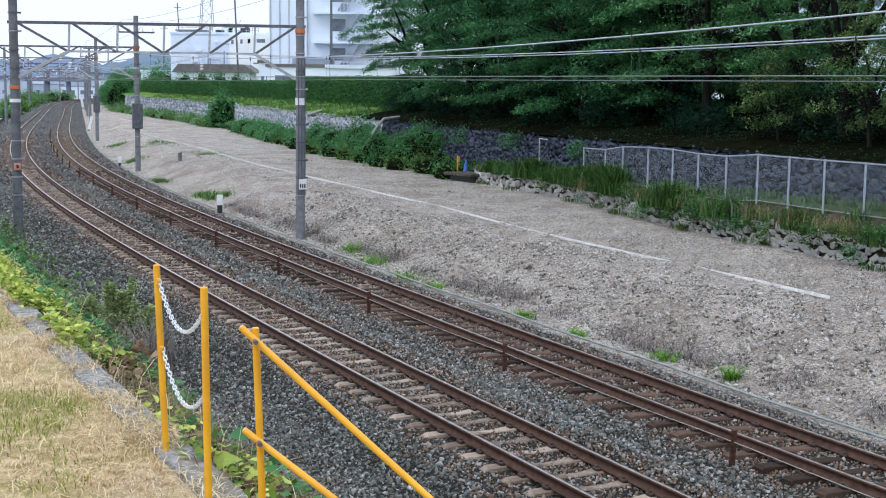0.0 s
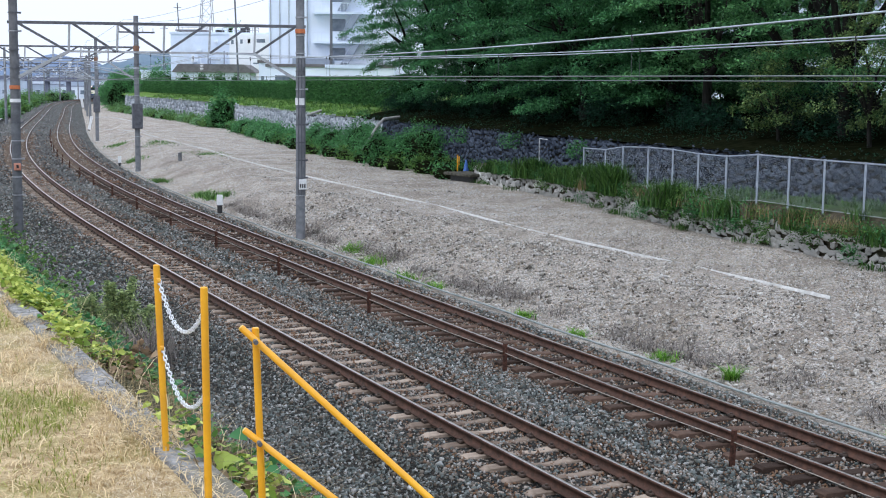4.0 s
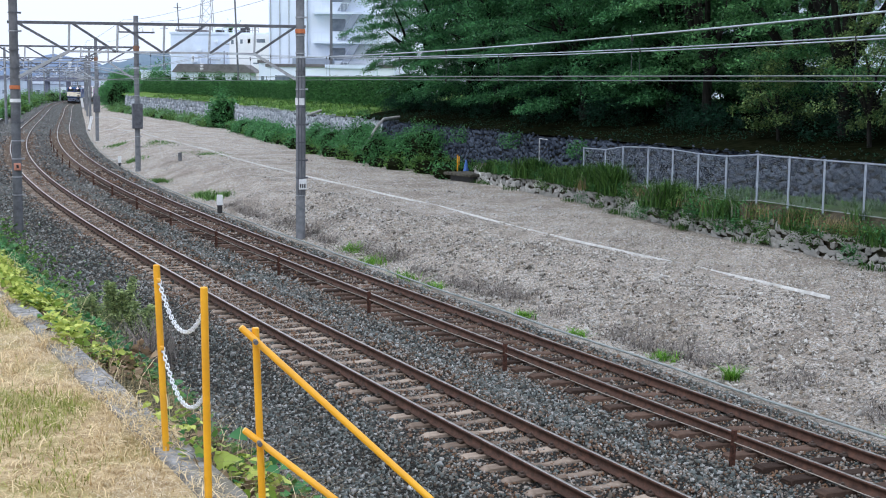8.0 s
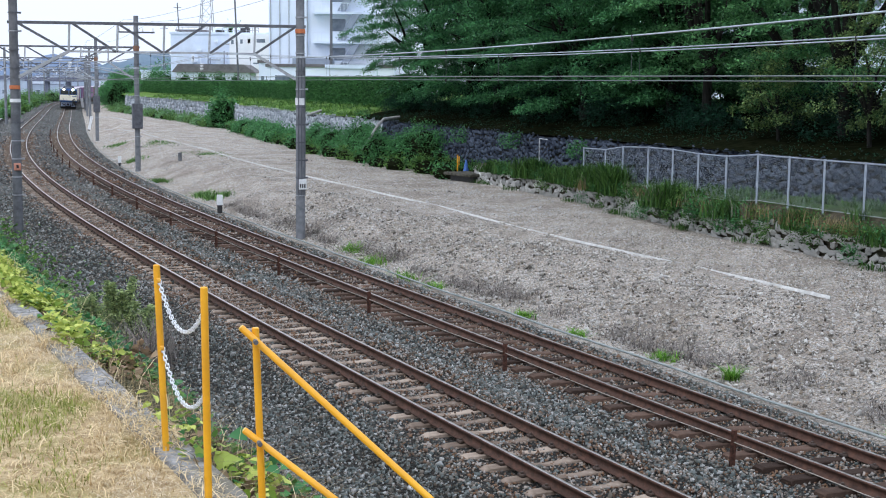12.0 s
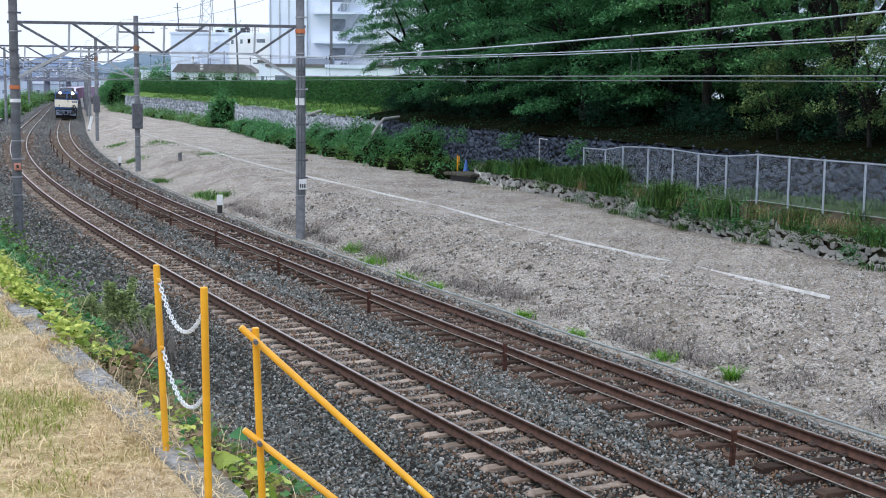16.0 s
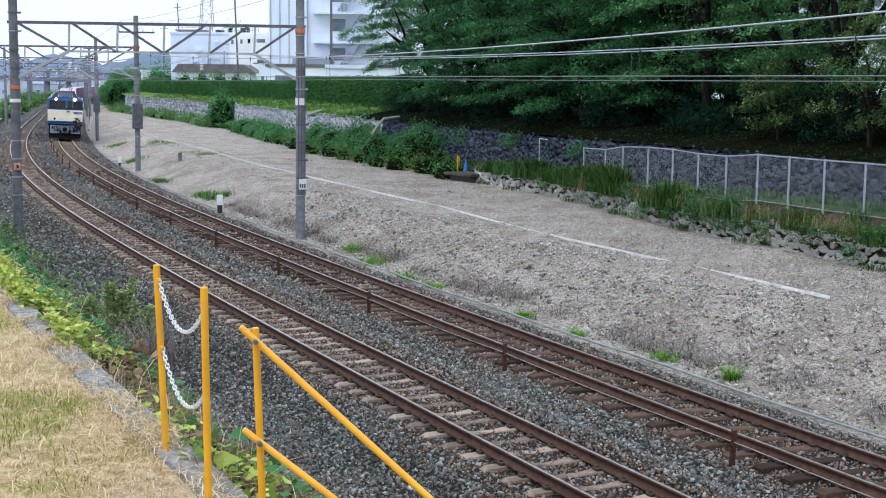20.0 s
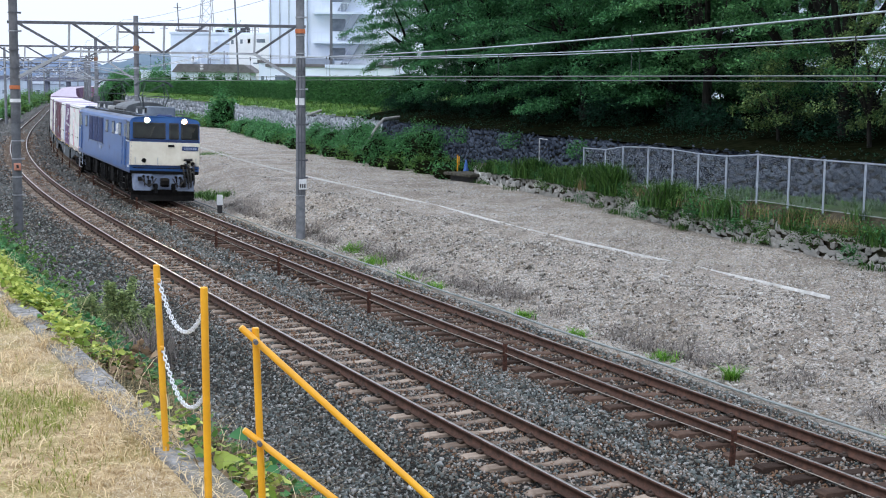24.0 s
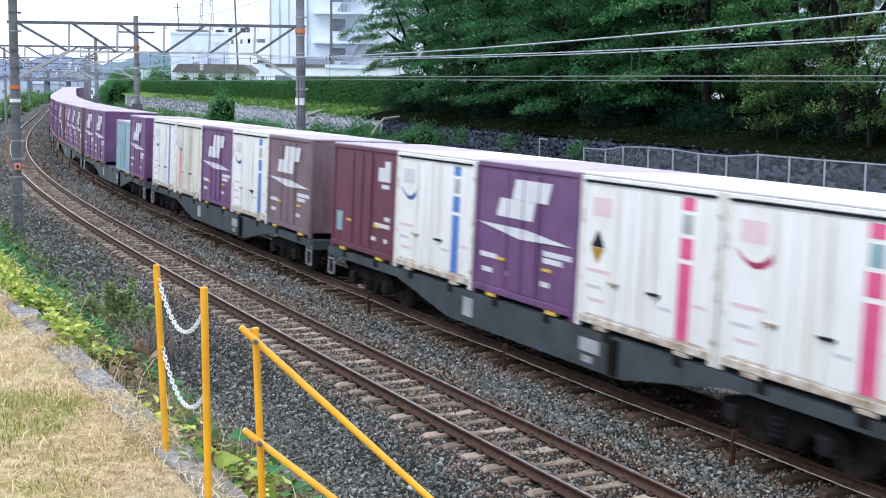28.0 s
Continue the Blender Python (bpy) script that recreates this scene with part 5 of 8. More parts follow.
        panel("sole_bar", L, END + 0.05, -0.06, 1.2, 1.3, y - s * 0.05, M_BLUE_D, 0.045)
        # emblem: a white hooked bar and a white block with a notch
        e = panel("emblem", L, -3.98, -3.86, 2.68, 3.06, y, M_WHITE, 0.008, "plain white painted emblem")
        panel("emblem_hook", e, -4.0 - 0.36, -3.86, 2.62, 2.72, y, M_WHITE, 0.007)
        panel("emblem_block", e, -3.82, -3.46, 2.86, 3.1, y, M_WHITE, 0.008)
        panel("emblem_leg", e, -3.82, -3.7, 2.62, 2.86, y, M_WHITE, 0.008)
        panel("emblem_leg", e, -3.58, -3.44, 2.62, 2.86, y, M_WHITE, 0.008)
        for xx in (-6.0, -7.9, -10.2, -13.6):
            panel("small_hatch", L, xx, xx + 0.16, 1.9, 2.06, y, M_BLUE_D, 0.008)
    # roof equipment
    bm = fresh()
    box(bm, -2.0, -1.0, -0.55, 0.55, 3.5, 3.88, 0.03)
    h = part("front_roof_box", bm, surf("blue_grey_roof_box", (0.11, 0.14, 0.185), (0.19, 0.23, 0.285), 2, 0.6), L, "blue-grey roof box")
    panel("hatch", h, -1.9, -1.4, 3.6, 3.8, -0.55, M_UNDER_G, 0.01)
    bm = fresh()
    box(bm, END + 0.55, END + 1.75, -0.55, 0.55, 3.5, 3.86, 0.03)
    part("rear_roof_box", bm, M_HOOD, L, "grey roof box")
    bm = fresh()
    box(bm, END + 0.02, END + 0.5, -1.1, -0.7, 3.36, 3.58, 0.05)
    box(bm, -0.5, -0.25, -0.3, 0.3, 3.46, 3.58, 0.04)
    part("horn_cover", bm, M_BLUE_D, L)
    bm = fresh()
    arc = [(math.cos(a) * 0.95, 3.68 + math.sin(a) * 0.33) for a in np.linspace(0, math.pi, 13)]
    ends = []
    for x in (-4.4, -8.0):
        ends.append([bm.verts.new((x, 0.95, 3.45))] + [bm.verts.new((x, yy, zz)) for yy, zz in arc] + [bm.verts.new((x, -0.95, 3.45))])
    for i in range(len(ends[0]) - 1):
        bm.faces.new((ends[0][i], ends[0][i + 1], ends[1][i + 1], ends[1][i]))
    bm.faces.new(ends[0])
    bm.faces.new(ends[1][::-1])
    bmesh.ops.recalc_face_normals(bm, faces=bm.faces[:])
    dome = part("domed_hood", bm, M_HOOD, L, "arched grey resistor hood")
    for k in range(5):
        panel("vent", dome, -7.8 + 0.7 * k, -7.3 + 0.7 * k, 3.54, 3.68, -0.95, M_UNDER_G, 0.01)
    bm = fresh()
    box(bm, -13.4, -8.3, -0.25, 0.9, 3.5, 3.98, 0.04)
    hood = part("louvred_hood", bm, M_HOOD_B, L, "brown-grey louvred roof hood")
    for k in range(5):
        for j in range(4):
            panel("slat", hood, -13.25 + k * 1.0, -12.45 + k * 1.0, 3.56 + j * 0.1, 3.61 + j * 0.1, -0.25, M_ROOF, 0.04)
    bm = fresh()
    box(bm, -10.2, -9.2, -0.95, -0.55, 3.52, 3.74, 0.03)
    part("arrester_box", bm, M_BLIND, L, "pale equipment box")
    for x in (-3.1, -15.3):
        pantograph(L, x, True)
    # underframe
    for x in (-3.0, -8.85, -14.7):
        loco_bogie(L, x)
        for ax in (-1.4, 1.4):
            wheelset(L, x + ax, 0.56)
    bm = fresh()
    box(bm, END + 0.4, -0.4, -1.1, 1.1, 1.0, 1.22)
    part("underframe", bm, M_UNDER, L)
    for x0, x1 in ((-6.6, -5.2), (-12.5, -11.1)):
        bm = fresh()
        box(bm, x0, x1, -1.25, 1.25, 0.45, 1.15, 0.04)
        part("equipment_case", bm, M_UNDER, L, "black underfloor equipment case")
    for k in range(12):
        x = -1.2 - k * 1.38
        bm = fresh()
        tube(bm, (x, -1.28, 0.55), (x, -1.28, 1.2), 0.035, seg=6)
        box(bm, x - 0.12, x + 0.12, -1.32, -1.2, 0.85, 1.05, 0.015)
        part("underfloor_fitting", bm, M_UNDER_G, L)
    return L


# ---- containers ----
PAINTS = {
    "purple": surf("purple_container_paint", (0.13, 0.055, 0.15), (0.19, 0.085, 0.215), 1.5, 0.55, 0.05, 60, stain=(0.10, 0.05, 0.09), stain_scale=1.2, stretch=(1.6, 1.6, 0.6)),
    "faded": surf("faded_mauve_paint", (0.16, 0.10, 0.125), (0.23, 0.155, 0.18), 1.5, 0.65, 0.05, 60, stain=(0.14, 0.09, 0.08), stain_scale=1.0, stretch=(1.6, 1.6, 0.6)),
    "maroon": surf("maroon_container_paint", (0.12, 0.03, 0.055), (0.165, 0.045, 0.075), 1.5, 0.55, 0.05, 60, stain=(0.09, 0.03, 0.04), stain_scale=1.2, stretch=(1.6, 1.6, 0.6)),
    "white": surf("off_white_container_paint", (0.80, 0.80, 0.78), (0.90, 0.90, 0.88), 1.5, 0.5, 0.05, 60, stain=(0.58, 0.48, 0.36), stain_scale=1.1, stain_amount=0.3, stretch=(2.6, 2.6, 0.45)),
    "cream": surf("cream_container_paint", (0.66, 0.64, 0.56), (0.78, 0.76, 0.67), 1.5, 0.6, 0.05, 60, stain=(0.40, 0.31, 0.21), stain_scale=1.2, stain_amount=0.65, stretch=(2.6, 2.6, 0.45)),
    "pale_blue": surf("pale_blue_container_paint", (0.22, 0.36, 0.42), (0.32, 0.48, 0.53), 1.5, 0.55, 0.05, 60, stain=(0.2, 0.22, 0.2), stain_scale=1.4),
}
M_ROOFW = surf("chalky_roof_paint", (0.62, 0.60, 0.64), (0.76, 0.74, 0.77), 1.2, 0.7, stain=(0.5, 0.44, 0.5), stain_scale=0.6)
M_ROOFP = surf("chalky_mauve_roof", (0.40, 0.33, 0.42), (0.55, 0.48, 0.57), 1.2, 0.7, stain=(0.32, 0.25, 0.34), stain_scale=0.6)
M_RED = surf("faded_red_stripe", (0.66, 0.07, 0.20), (0.76, 0.12, 0.27), 2, 0.5)
M_BLUEST = surf("blue_stripe", (0.06, 0.17, 0.48), (0.09, 0.22, 0.56), 2, 0.5)
M_PINK = surf("faded_pink_mark", (0.70, 0.50, 0.53), (0.80, 0.62, 0.64), 3, 0.6)
M_MARK = surf("white_marking", (0.62, 0.62, 0.64), (0.74, 0.74, 0.76), 3, 0.6)
M_GREYMARK = surf("grey_marking", (0.32, 0.33, 0.36), (0.45, 0.46, 0.48), 3, 0.6)
M_FAINT = surf("faint_marking", (0.55, 0.55, 0.56), (0.66, 0.65, 0.66), 3, 0.6)
M_STAINED = surf("rust_stained_white", (0.30, 0.20, 0.12), (0.72, 0.68, 0.62), 6, 0.6, low=0.38, high=0.6)
M_YEL = surf("yellow_mark", (0.65, 0.42, 0.05), (0.75, 0.5, 0.08), 3, 0.6)
M_POSTW = surf("rust_chipped_white_post", (0.30, 0.22, 0.15), (0.80, 0.78, 0.73), 5, 0.6, low=0.30, high=0.47)
CL, CH, CW = 3.715, 2.5, 1.225


def container(paint, label, style):
    c = thing("freight_container", label, "container", group="containers on the train")
    mat = PAINTS[paint]
    light = paint in ("white", "cream")
    roof_mat = M_ROOFW if light else M_ROOFP
    h = CH if style != "low" else 2.2
    bm = fresh()
    box(bm, -CL / 2 + 0.03, CL / 2 - 0.03, -CW + 0.04, CW - 0.04, 0.14, h - 0.04)
    part("body", bm, mat, c)
    bm = fresh()
    box(bm, -CL / 2 + 0.01, CL / 2 - 0.01, -CW + 0.005, CW - 0.005, h - 0.05, h, 0.015)
    part("roof", bm, roof_mat, c, "dusty pale container roof")
    for x in (-1, 1):
        for y in (-1, 1):
            bm = fresh()
            box(bm, min(x * CL / 2, x * (CL / 2 - 0.11)), max(x * CL / 2, x * (CL / 2 - 0.11)), min(y * CW, y * (CW - 0.1)), max(y * CW, y * (CW - 0.1)), 0.0, h - 0.05, 0.012)
            part("corner_post", bm, M_POSTW if light else mat, c)
    for y in (-1, 1):
        bm = fresh()
        box(bm, -CL / 2 + 0.1, CL / 2 - 0.1, min(y * CW, y * (CW - 0.06)), max(y * CW, y * (CW - 0.06)), 0.08, 0.2, 0.01)
        part("bottom_rail", bm, M_STAINED if light else mat, c)
        bm = fresh()
        box(bm, -CL / 2 + 0.1, CL / 2 - 0.1, min(y * CW, y * (CW - 0.06)), max(y * CW, y * (CW - 0.06)), h - 0.12, h - 0.05, 0.01)
        part("top_rail", bm, mat, c)
        if light:
            bm = fresh()
            box(bm, -CL / 2 + 0.1, CL / 2 - 0.1, min(y * CW, y * (CW - 0.05)), max(y * CW, y * (CW - 0.05)), h - 0.155, h - 0.125)
            part("dark_top_line", bm, M_UNDER_G, c)
        for x in (-1.1, 1.1):
            bm = fresh()
            box(bm, x - 0.16, x + 0.16, min(y * CW * 1.004, y * (CW - 0.1)), max(y * CW * 1.004, y * (CW - 0.1)), 0.01, 0.075, 0.01)
            part("fork_pocket", bm, M_STAINED if light else M_YEL, c)
    y = -(CW - 0.04)

    def flat(name, x0, x1, z0, z1, m, proud=0.01, lab="", yy=y):
        return panel(name, c, x0, x1, z0, z1, yy, m, proud, lab)
    if light:
        for x0, x1 in ((-0.62, -0.36), (-0.3, -0.04), (0.02, 0.28)):
            flat("corrugation", x0, x1, 0.24, h - 0.2, mat, 0.035)
        flat("door", -1.72, -0.68, 0.22, h - 0.2, mat, 0.016)
        flat("door", 0.36, 1.72, 0.22, h - 0.2, mat, 0.016)
        yd = y - 0.016
        stripe = M_BLUEST if style in ("blue", "blue2") else M_RED
        # the camera sees this side with the way of travel to its right
        if style in ("red", "red_diamond", "blue"):
            flat("stripe", 0.92, 1.22, 0.24, 1.35, stripe, 0.006, "", yd)
            flat("stripe", 0.92, 1.22, 1.42, 1.72, stripe, 0.006, "", yd)
            flat("stripe", 0.92, 1.22, 2.12, 2.3, stripe, 0.006, "", yd)
            flat("sticker", 0.95, 1.2, 1.78, 2.06, M_BLIND if style != "red" else PAINTS["pale_blue"], 0.006, "", yd)
        elif style == "blue2":
            flat("stripe", 0.75, 0.95, 0.24, 2.3, stripe, 0.006, "", yd)
        else:
            flat("stripe", -1.25, -1.1, 0.24, 1.6, stripe, 0.006, "", yd)
        # emblem: a pale block over a curved bar
        e = flat("emblem", -1.5, -0.95, 1.82, 2.12, M_PINK if style.startswith("red") else M_FAINT, 0.005, "faded emblem shape", yd)
        if style != "red_diamond":
            bm = fresh()
            arc = [(-1.58 + 0.8 * q, 1.72 - 0.22 * math.sin(math.pi * min(1, q * 0.8)) + 0.12 * q * q, 0.02 + 0.07 * q) for q in np.linspace(0, 1, 10)]
            low = [bm.verts.new((px, yd - 0.007, pz - w)) for px, pz, w in arc]
            high = [bm.verts.new((px, yd - 0.007, pz + w * 0.4)) for px, pz, w in arc]
            for q in range(9):
                bm.faces.new((low[q], low[q + 1], high[q + 1], high[q]))
            bmesh.ops.solidify(bm, geom=bm.faces[:], thickness=0.004)
            part("emblem_arc", bm, M_RED if style.startswith("red") else M_BLUEST, e)
        else:
            bm = fresh()
            vs = [bm.verts.new((-1.3 + dx, yd - 0.006, 1.32 + dz)) for dx, dz in ((-0.2, 0), (0, -0.26), (0.2, 0))]
            bm.faces.new(vs)
            bmesh.ops.solidify(bm, geom=bm.faces[:], thickness=0.004)
            part("placard_low", bm, M_YEL, e, "yellow half of a diamond placard")
            bm = fresh()
            vs = [bm.verts.new((-1.3 + dx, yd - 0.006, 1.33 + dz)) for dx, dz in ((-0.2, 0), (0.2, 0), (0, 0.28))]
            bm.faces.new(vs)
            bmesh.ops.solidify(bm, geom=bm.faces[:], thickness=0.004)
            part("placard_top", bm, M_BLACK, e, "black half of a diamond placard")
        for k, (x0, x1, z) in enumerate(((-1.6, -0.9, 0.92), (-1.6, -1.15, 0.66), (-1.5, -1.0, 0.45), (0.45, 0.8, 0.6), (1.3, 1.62, 0.75))):
            flat("lettering_bar", x0, x1, z, z + 0.055, M_FAINT if k % 2 else M_PINK, 0.004, "", yd)
        for x in (-0.75, 0.33):
            bm = fresh()
            tube(bm, (x, y - 0.04, 0.25), (x, y - 0.04, h - 0.25), 0.015, seg=6)
            part("locking_bar", bm, mat, c)
            flat("latch_handle", x - 0.15, x + 0.15, 0.78, 0.82, M_UNDER_G if x > 0 else M_STAINED, 0.06)
        for x in (-1.2, 1.2):
            flat("rust_streak", x - 0.35, x + 0.4, 0.2, 0.25, M_STAINED, 0.018)
    else:
        for x0, x1 in ((-0.5, -0.05), (0.05, 0.5)):
            flat("rib_panel", x0, x1, 0.22, h - 0.18, mat, 0.03)
        for x0, x1 in ((-1.72, -0.58), (0.58, 1.72)):
            flat("door", x0, x1, 0.22, h - 0.18, mat, 0.014)
        for x in (-0.55, 0.0, 0.55):
            bm = fresh()
            tube(bm, (x, y - 0.035, 0.22), (x, y - 0.035, h - 0.2), 0.017, seg=6)
            part("locking_bar", bm, mat, c)
        yd = y - 0.03
        if style in ("logo", "faded"):
            ye = y - 0.034
            shapes = {"emblem": ((-0.42, 1.86), (0.86, 1.86), (0.98, 2.22), (-0.3, 2.22)), "emblem_step": ((-0.98, 1.52), (0.34, 1.52), (0.44, 1.855), (-0.86, 1.855)), "swoosh": ((-1.72, 1.36), (-0.1, 1.17), (1.72, 1.22), (0.1, 1.36))}
            e = None
            for nm, outline in shapes.items():
                bm = fresh()
                prism(bm, outline, ye - 0.006, ye)
                e = part(nm, bm, M_MARK, c if nm != "emblem_step" else e, "plain white painted shape") or e
            for x0, x1, z in ((-1.6, -0.95, 0.72), (0.75, 1.7, 0.98), (0.75, 1.4, 0.86), (-1.5, -1.1, 0.45), (-0.55, -0.25, 0.45), (0.7, 1.0, 0.45)):
                flat("lettering_bar", x0, x1, z, z + 0.09, M_MARK, 0.005, "", yd + 0.014)
        elif style == "small_logo":
            e = flat("emblem", 0.9, 1.25, 1.75, 2.05, M_MARK, 0.006, "small white emblem shape", yd + 0.014)
            panel("emblem_block", e, 1.25, 1.55, 1.75, 2.2, yd + 0.014, M_MARK, 0.006)
            for x0, x1, z in ((1.1, 1.5, 1.6), (0.75, 1.6, 0.74), (1.3, 1.6, 0.9), (0.6, 0.85, 0.42), (1.3, 1.5, 0.42)):
                flat("lettering_bar", x0, x1, z, z + 0.09, M_MARK, 0.005, "", yd + 0.014)
            flat("sticker", -1.55, -1.2, 0.45, 0.9, PAINTS["pale_blue"], 0.006, "", yd + 0.014)
            for k in range(7):
                panel("end_mark", c, -CL / 2 + 0.03, -CL / 2 + 0.035, 1.0, 1.05, y, M_MARK, 0.02)
        for x in (-0.75, 0.9):
            flat("latch", x - 0.14, x + 0.14, 0.72, 0.77, M_YEL, 0.04)
    # ends: shallow ribs
    for sx in (-1, 1):
        for k in range(5):
            yy = -0.9 + 0.45 * k
            bm = fresh()
            xa, xb = sx * (CL / 2 - 0.03), sx * (CL / 2 - 0.005)
            box(bm, min(xa, xb), max(xa, xb), yy - 0.05, yy + 0.05, 0.2, h - 0.15)
            part("end_rib", bm, mat, c)
    return c


M_WAGON = surf("dark_grey_wagon_paint", (0.030, 0.042, 0.050), (0.062, 0.080, 0.092), 2, 0.6, 0.05, 60, stain=(0.035, 0.03, 0.026), stain_scale=1.2)
WAGON = 20.4


def flat_wagon():
    """A container flat wagon; x = 0 at its front coupler, running to -20.4."""
    w = thing("flat_wagon", "dark grey container flat wagon with deep side frames", "flat wagon", group="wagons of the train")
    bm = fresh()
    box(bm, -19.6, -0.45, -1.1, 1.1, 0.84, 0.98, 0.01)
    part("deck", bm, M_WAGON, w)
    for s in (-1, 1):
        bm = fresh()
        prism(bm, [(-19.6, 0.98), (-0.45, 0.98), (-0.45, 0.8), (-3.9, 0.8), (-6.7, 0.36), (-12.9, 0.36), (-15.4, 0.8), (-19.6, 0.8)], s * 1.2 - 0.03, s * 1.2 + 0.03)
        f = part("side_sill", bm, M_WAGON, w, "fish-bellied dark grey side sill")
        for x0, x1, z0, z1 in ((-7.9, -7.3, 0.62, 0.84), (-7.8, -7.5, 0.45, 0.56), (-12.2, -11.8, 0.5, 0.86)):
            panel("lettering_bar", f, x0, x1, z0, z1, s * 1.23, M_GREYMARK, 0.005)
        panel("bracket", w, -6.95, -6.75, 0.4, 0.95, s * 1.2, M_UNDER, 0.1)
        for k in range(10):
            x = -1.4 - k * 1.9
            panel("twist_lock", w, x - 0.12, x + 0.12, 0.86, 1.0, s * 1.15, M_UNDER_G, 0.09)
    for x, d in ((-0.45, 1), (-19.6, -1)):
        bm = fresh()
        box(bm, min(x, x + 0.08 * d), max(x, x + 0.08 * d), -1.2, 1.2, 0.75, 1.0, 0.01)
        part("end_sill", bm, M_WAGON, w)
        bm = fresh()
        box(bm, min(x, x + d * 0.43), max(x, x + d * 0.43), -0.12, 0.12, 0.74, 0.98, 0.03)
        part("coupler", bm, M_UNDER, w)
        for s in (-1, 1):
            bm = fresh()
            for z in (0.35, 0.7):
                box(bm, x - 0.35 * (d > 0), x + 0.35 * (d < 0), s * 1.2 - 0.02, s * 1.2 + 0.02, z, z + 0.03)
            for dx in (0.0, -0.35 * d):
                box(bm, x + dx - 0.015, x + dx + 0.015, s * 1.2 - 0.02, s * 1.2 + 0.02, 0.35, 0.85)
            part("step", bm, M_STEEL, w, "steel shunter's step")
    for x0 in (-3.1, -17.3):
        b = new("bogie")
        b.parent = w
        b.location = (x0, 0, 0)
        for s in (-1, 1):
            y = s * 0.98
            bm = fresh()
            prism(bm, [(-1.3, 0.38), (-1.25, 0.62), (-0.5, 0.78), (0.5, 0.78), (1.25, 0.62), (1.3, 0.38), (0.9, 0.36), (0.55, 0.5), (0.3, 0.22), (-0.3, 0.22), (-0.55, 0.5), (-0.9, 0.36)], y - 0.06, y + 0.06)
            part("side_frame", bm, M_UNDER, b)
            for ax in (-0.95, 0.95):
                bm = fresh()
                box(bm, ax - 0.14, ax + 0.14, min(y, y + s * 0.16), max(y, y + s * 0.16), 0.3, 0.56, 0.03)
                part("axle_box", bm, M_UNDER_G, b)
            bm = fresh()
            coil(bm, 0.0, s * 1.05, 0.3, 0.62, 0.13, 4)
            part("spring", bm, M_UNDER_G, b)
        bm = fresh()
        box(bm, -0.25, 0.25, -0.95, 0.95, 0.4, 0.8, 0.03)
        part("bolster", bm, M_UNDER, b)
    bm = fresh()
    box(bm, -11.5, -8.5, -0.5, 0.5, 0.4, 0.84, 0.03)
    part("brake_reservoir", bm, M_UNDER, w)
    return w


LOAD = {
    "W": ("white", "white corrugated freight container with a faded red stripe and emblem", "red"),
    "D": ("white", "white freight container with a red stripe and diamond placard", "red_diamond"),
    "B": ("white", "white freight container with a blue stripe and curved emblem", "blue"),
    "b": ("white", "white freight container with one tall blue stripe", "blue2"),
    "C": ("cream", "dirty cream freight container with a thin red stripe", "cream"),
    "P": ("purple", "purple freight container with a white emblem and stripe", "logo"),
    "F": ("faded", "sun-faded mauve freight container with a white emblem", "faded"),
    "M": ("maroon", "maroon freight container with a small white emblem", "small_logo"),
    "L": ("pale_blue", "low pale blue freight container", "low"),
}
# wagon by wagon behind the locomotive
CONSIST = ("WDPBM", "FBPCb", "PL.PP", "FPPMP", "PPMPP", "PMPPP", "PPPFP", "MPPPP", "PPPPM", "PPFPP", "PPPMP", "PPPPP", "FPPPP", "PPMPP", "PPPPP", "PPPFP")
FRONT_AT = 25.6       # where the front stands at 25 s
SPEED = 15.5


def front(t):
    return FRONT_AT + SPEED * (25.0 - t)


def running(s_mid, half):
    a, b = spot(s_mid - half, 0), spot(s_mid + half, 0)
    d = a - b
    return Matrix.Translation((a + b) / 2) @ Matrix.Rotation(math.atan2(d.y, d.x), 4, "Z") @ Matrix.Rotation(-CANT, 4, "X")


TRAIN = []            # (thing, centre behind the front, half wheelbase, offset in the vehicle)
loco = locomotive()
TRAIN.append((loco, LOCO_LEN / 2 - 0.45, 5.85, Matrix.Translation((LOCO_LEN / 2 - 0.45, 0, 0))))
first_wagon = flat_wagon()
samples = {}
for i, load in enumerate(CONSIST):
    w = first_wagon if i == 0 else copy_thing(first_wagon, Matrix.Identity(4))
    head = LOCO_LEN - 0.2 + i * WAGON
    mid = head + WAGON / 2
    TRAIN.append((w, mid, 7.1, Matrix.Translation((WAGON / 2, 0, 0))))
    if i < 4:
        for x in (-3.1, -17.3):
            for ax in (-0.95, 0.95):
                wheelset(w, x + ax, 0.43)
    for k, kind in enumerate(load):
        if kind == ".":
            continue
        if kind not in samples:
            samples[kind] = container(*LOAD[kind])
            c = samples[kind]
        else:
            c = copy_thing(samples[kind], Matrix.Identity(4))
        x = -0.62 - CL / 2 - k * 3.78
        TRAIN.append((c, mid, 7.1, Matrix.Translation((WAGON / 2 + x, 0, 1.0))))


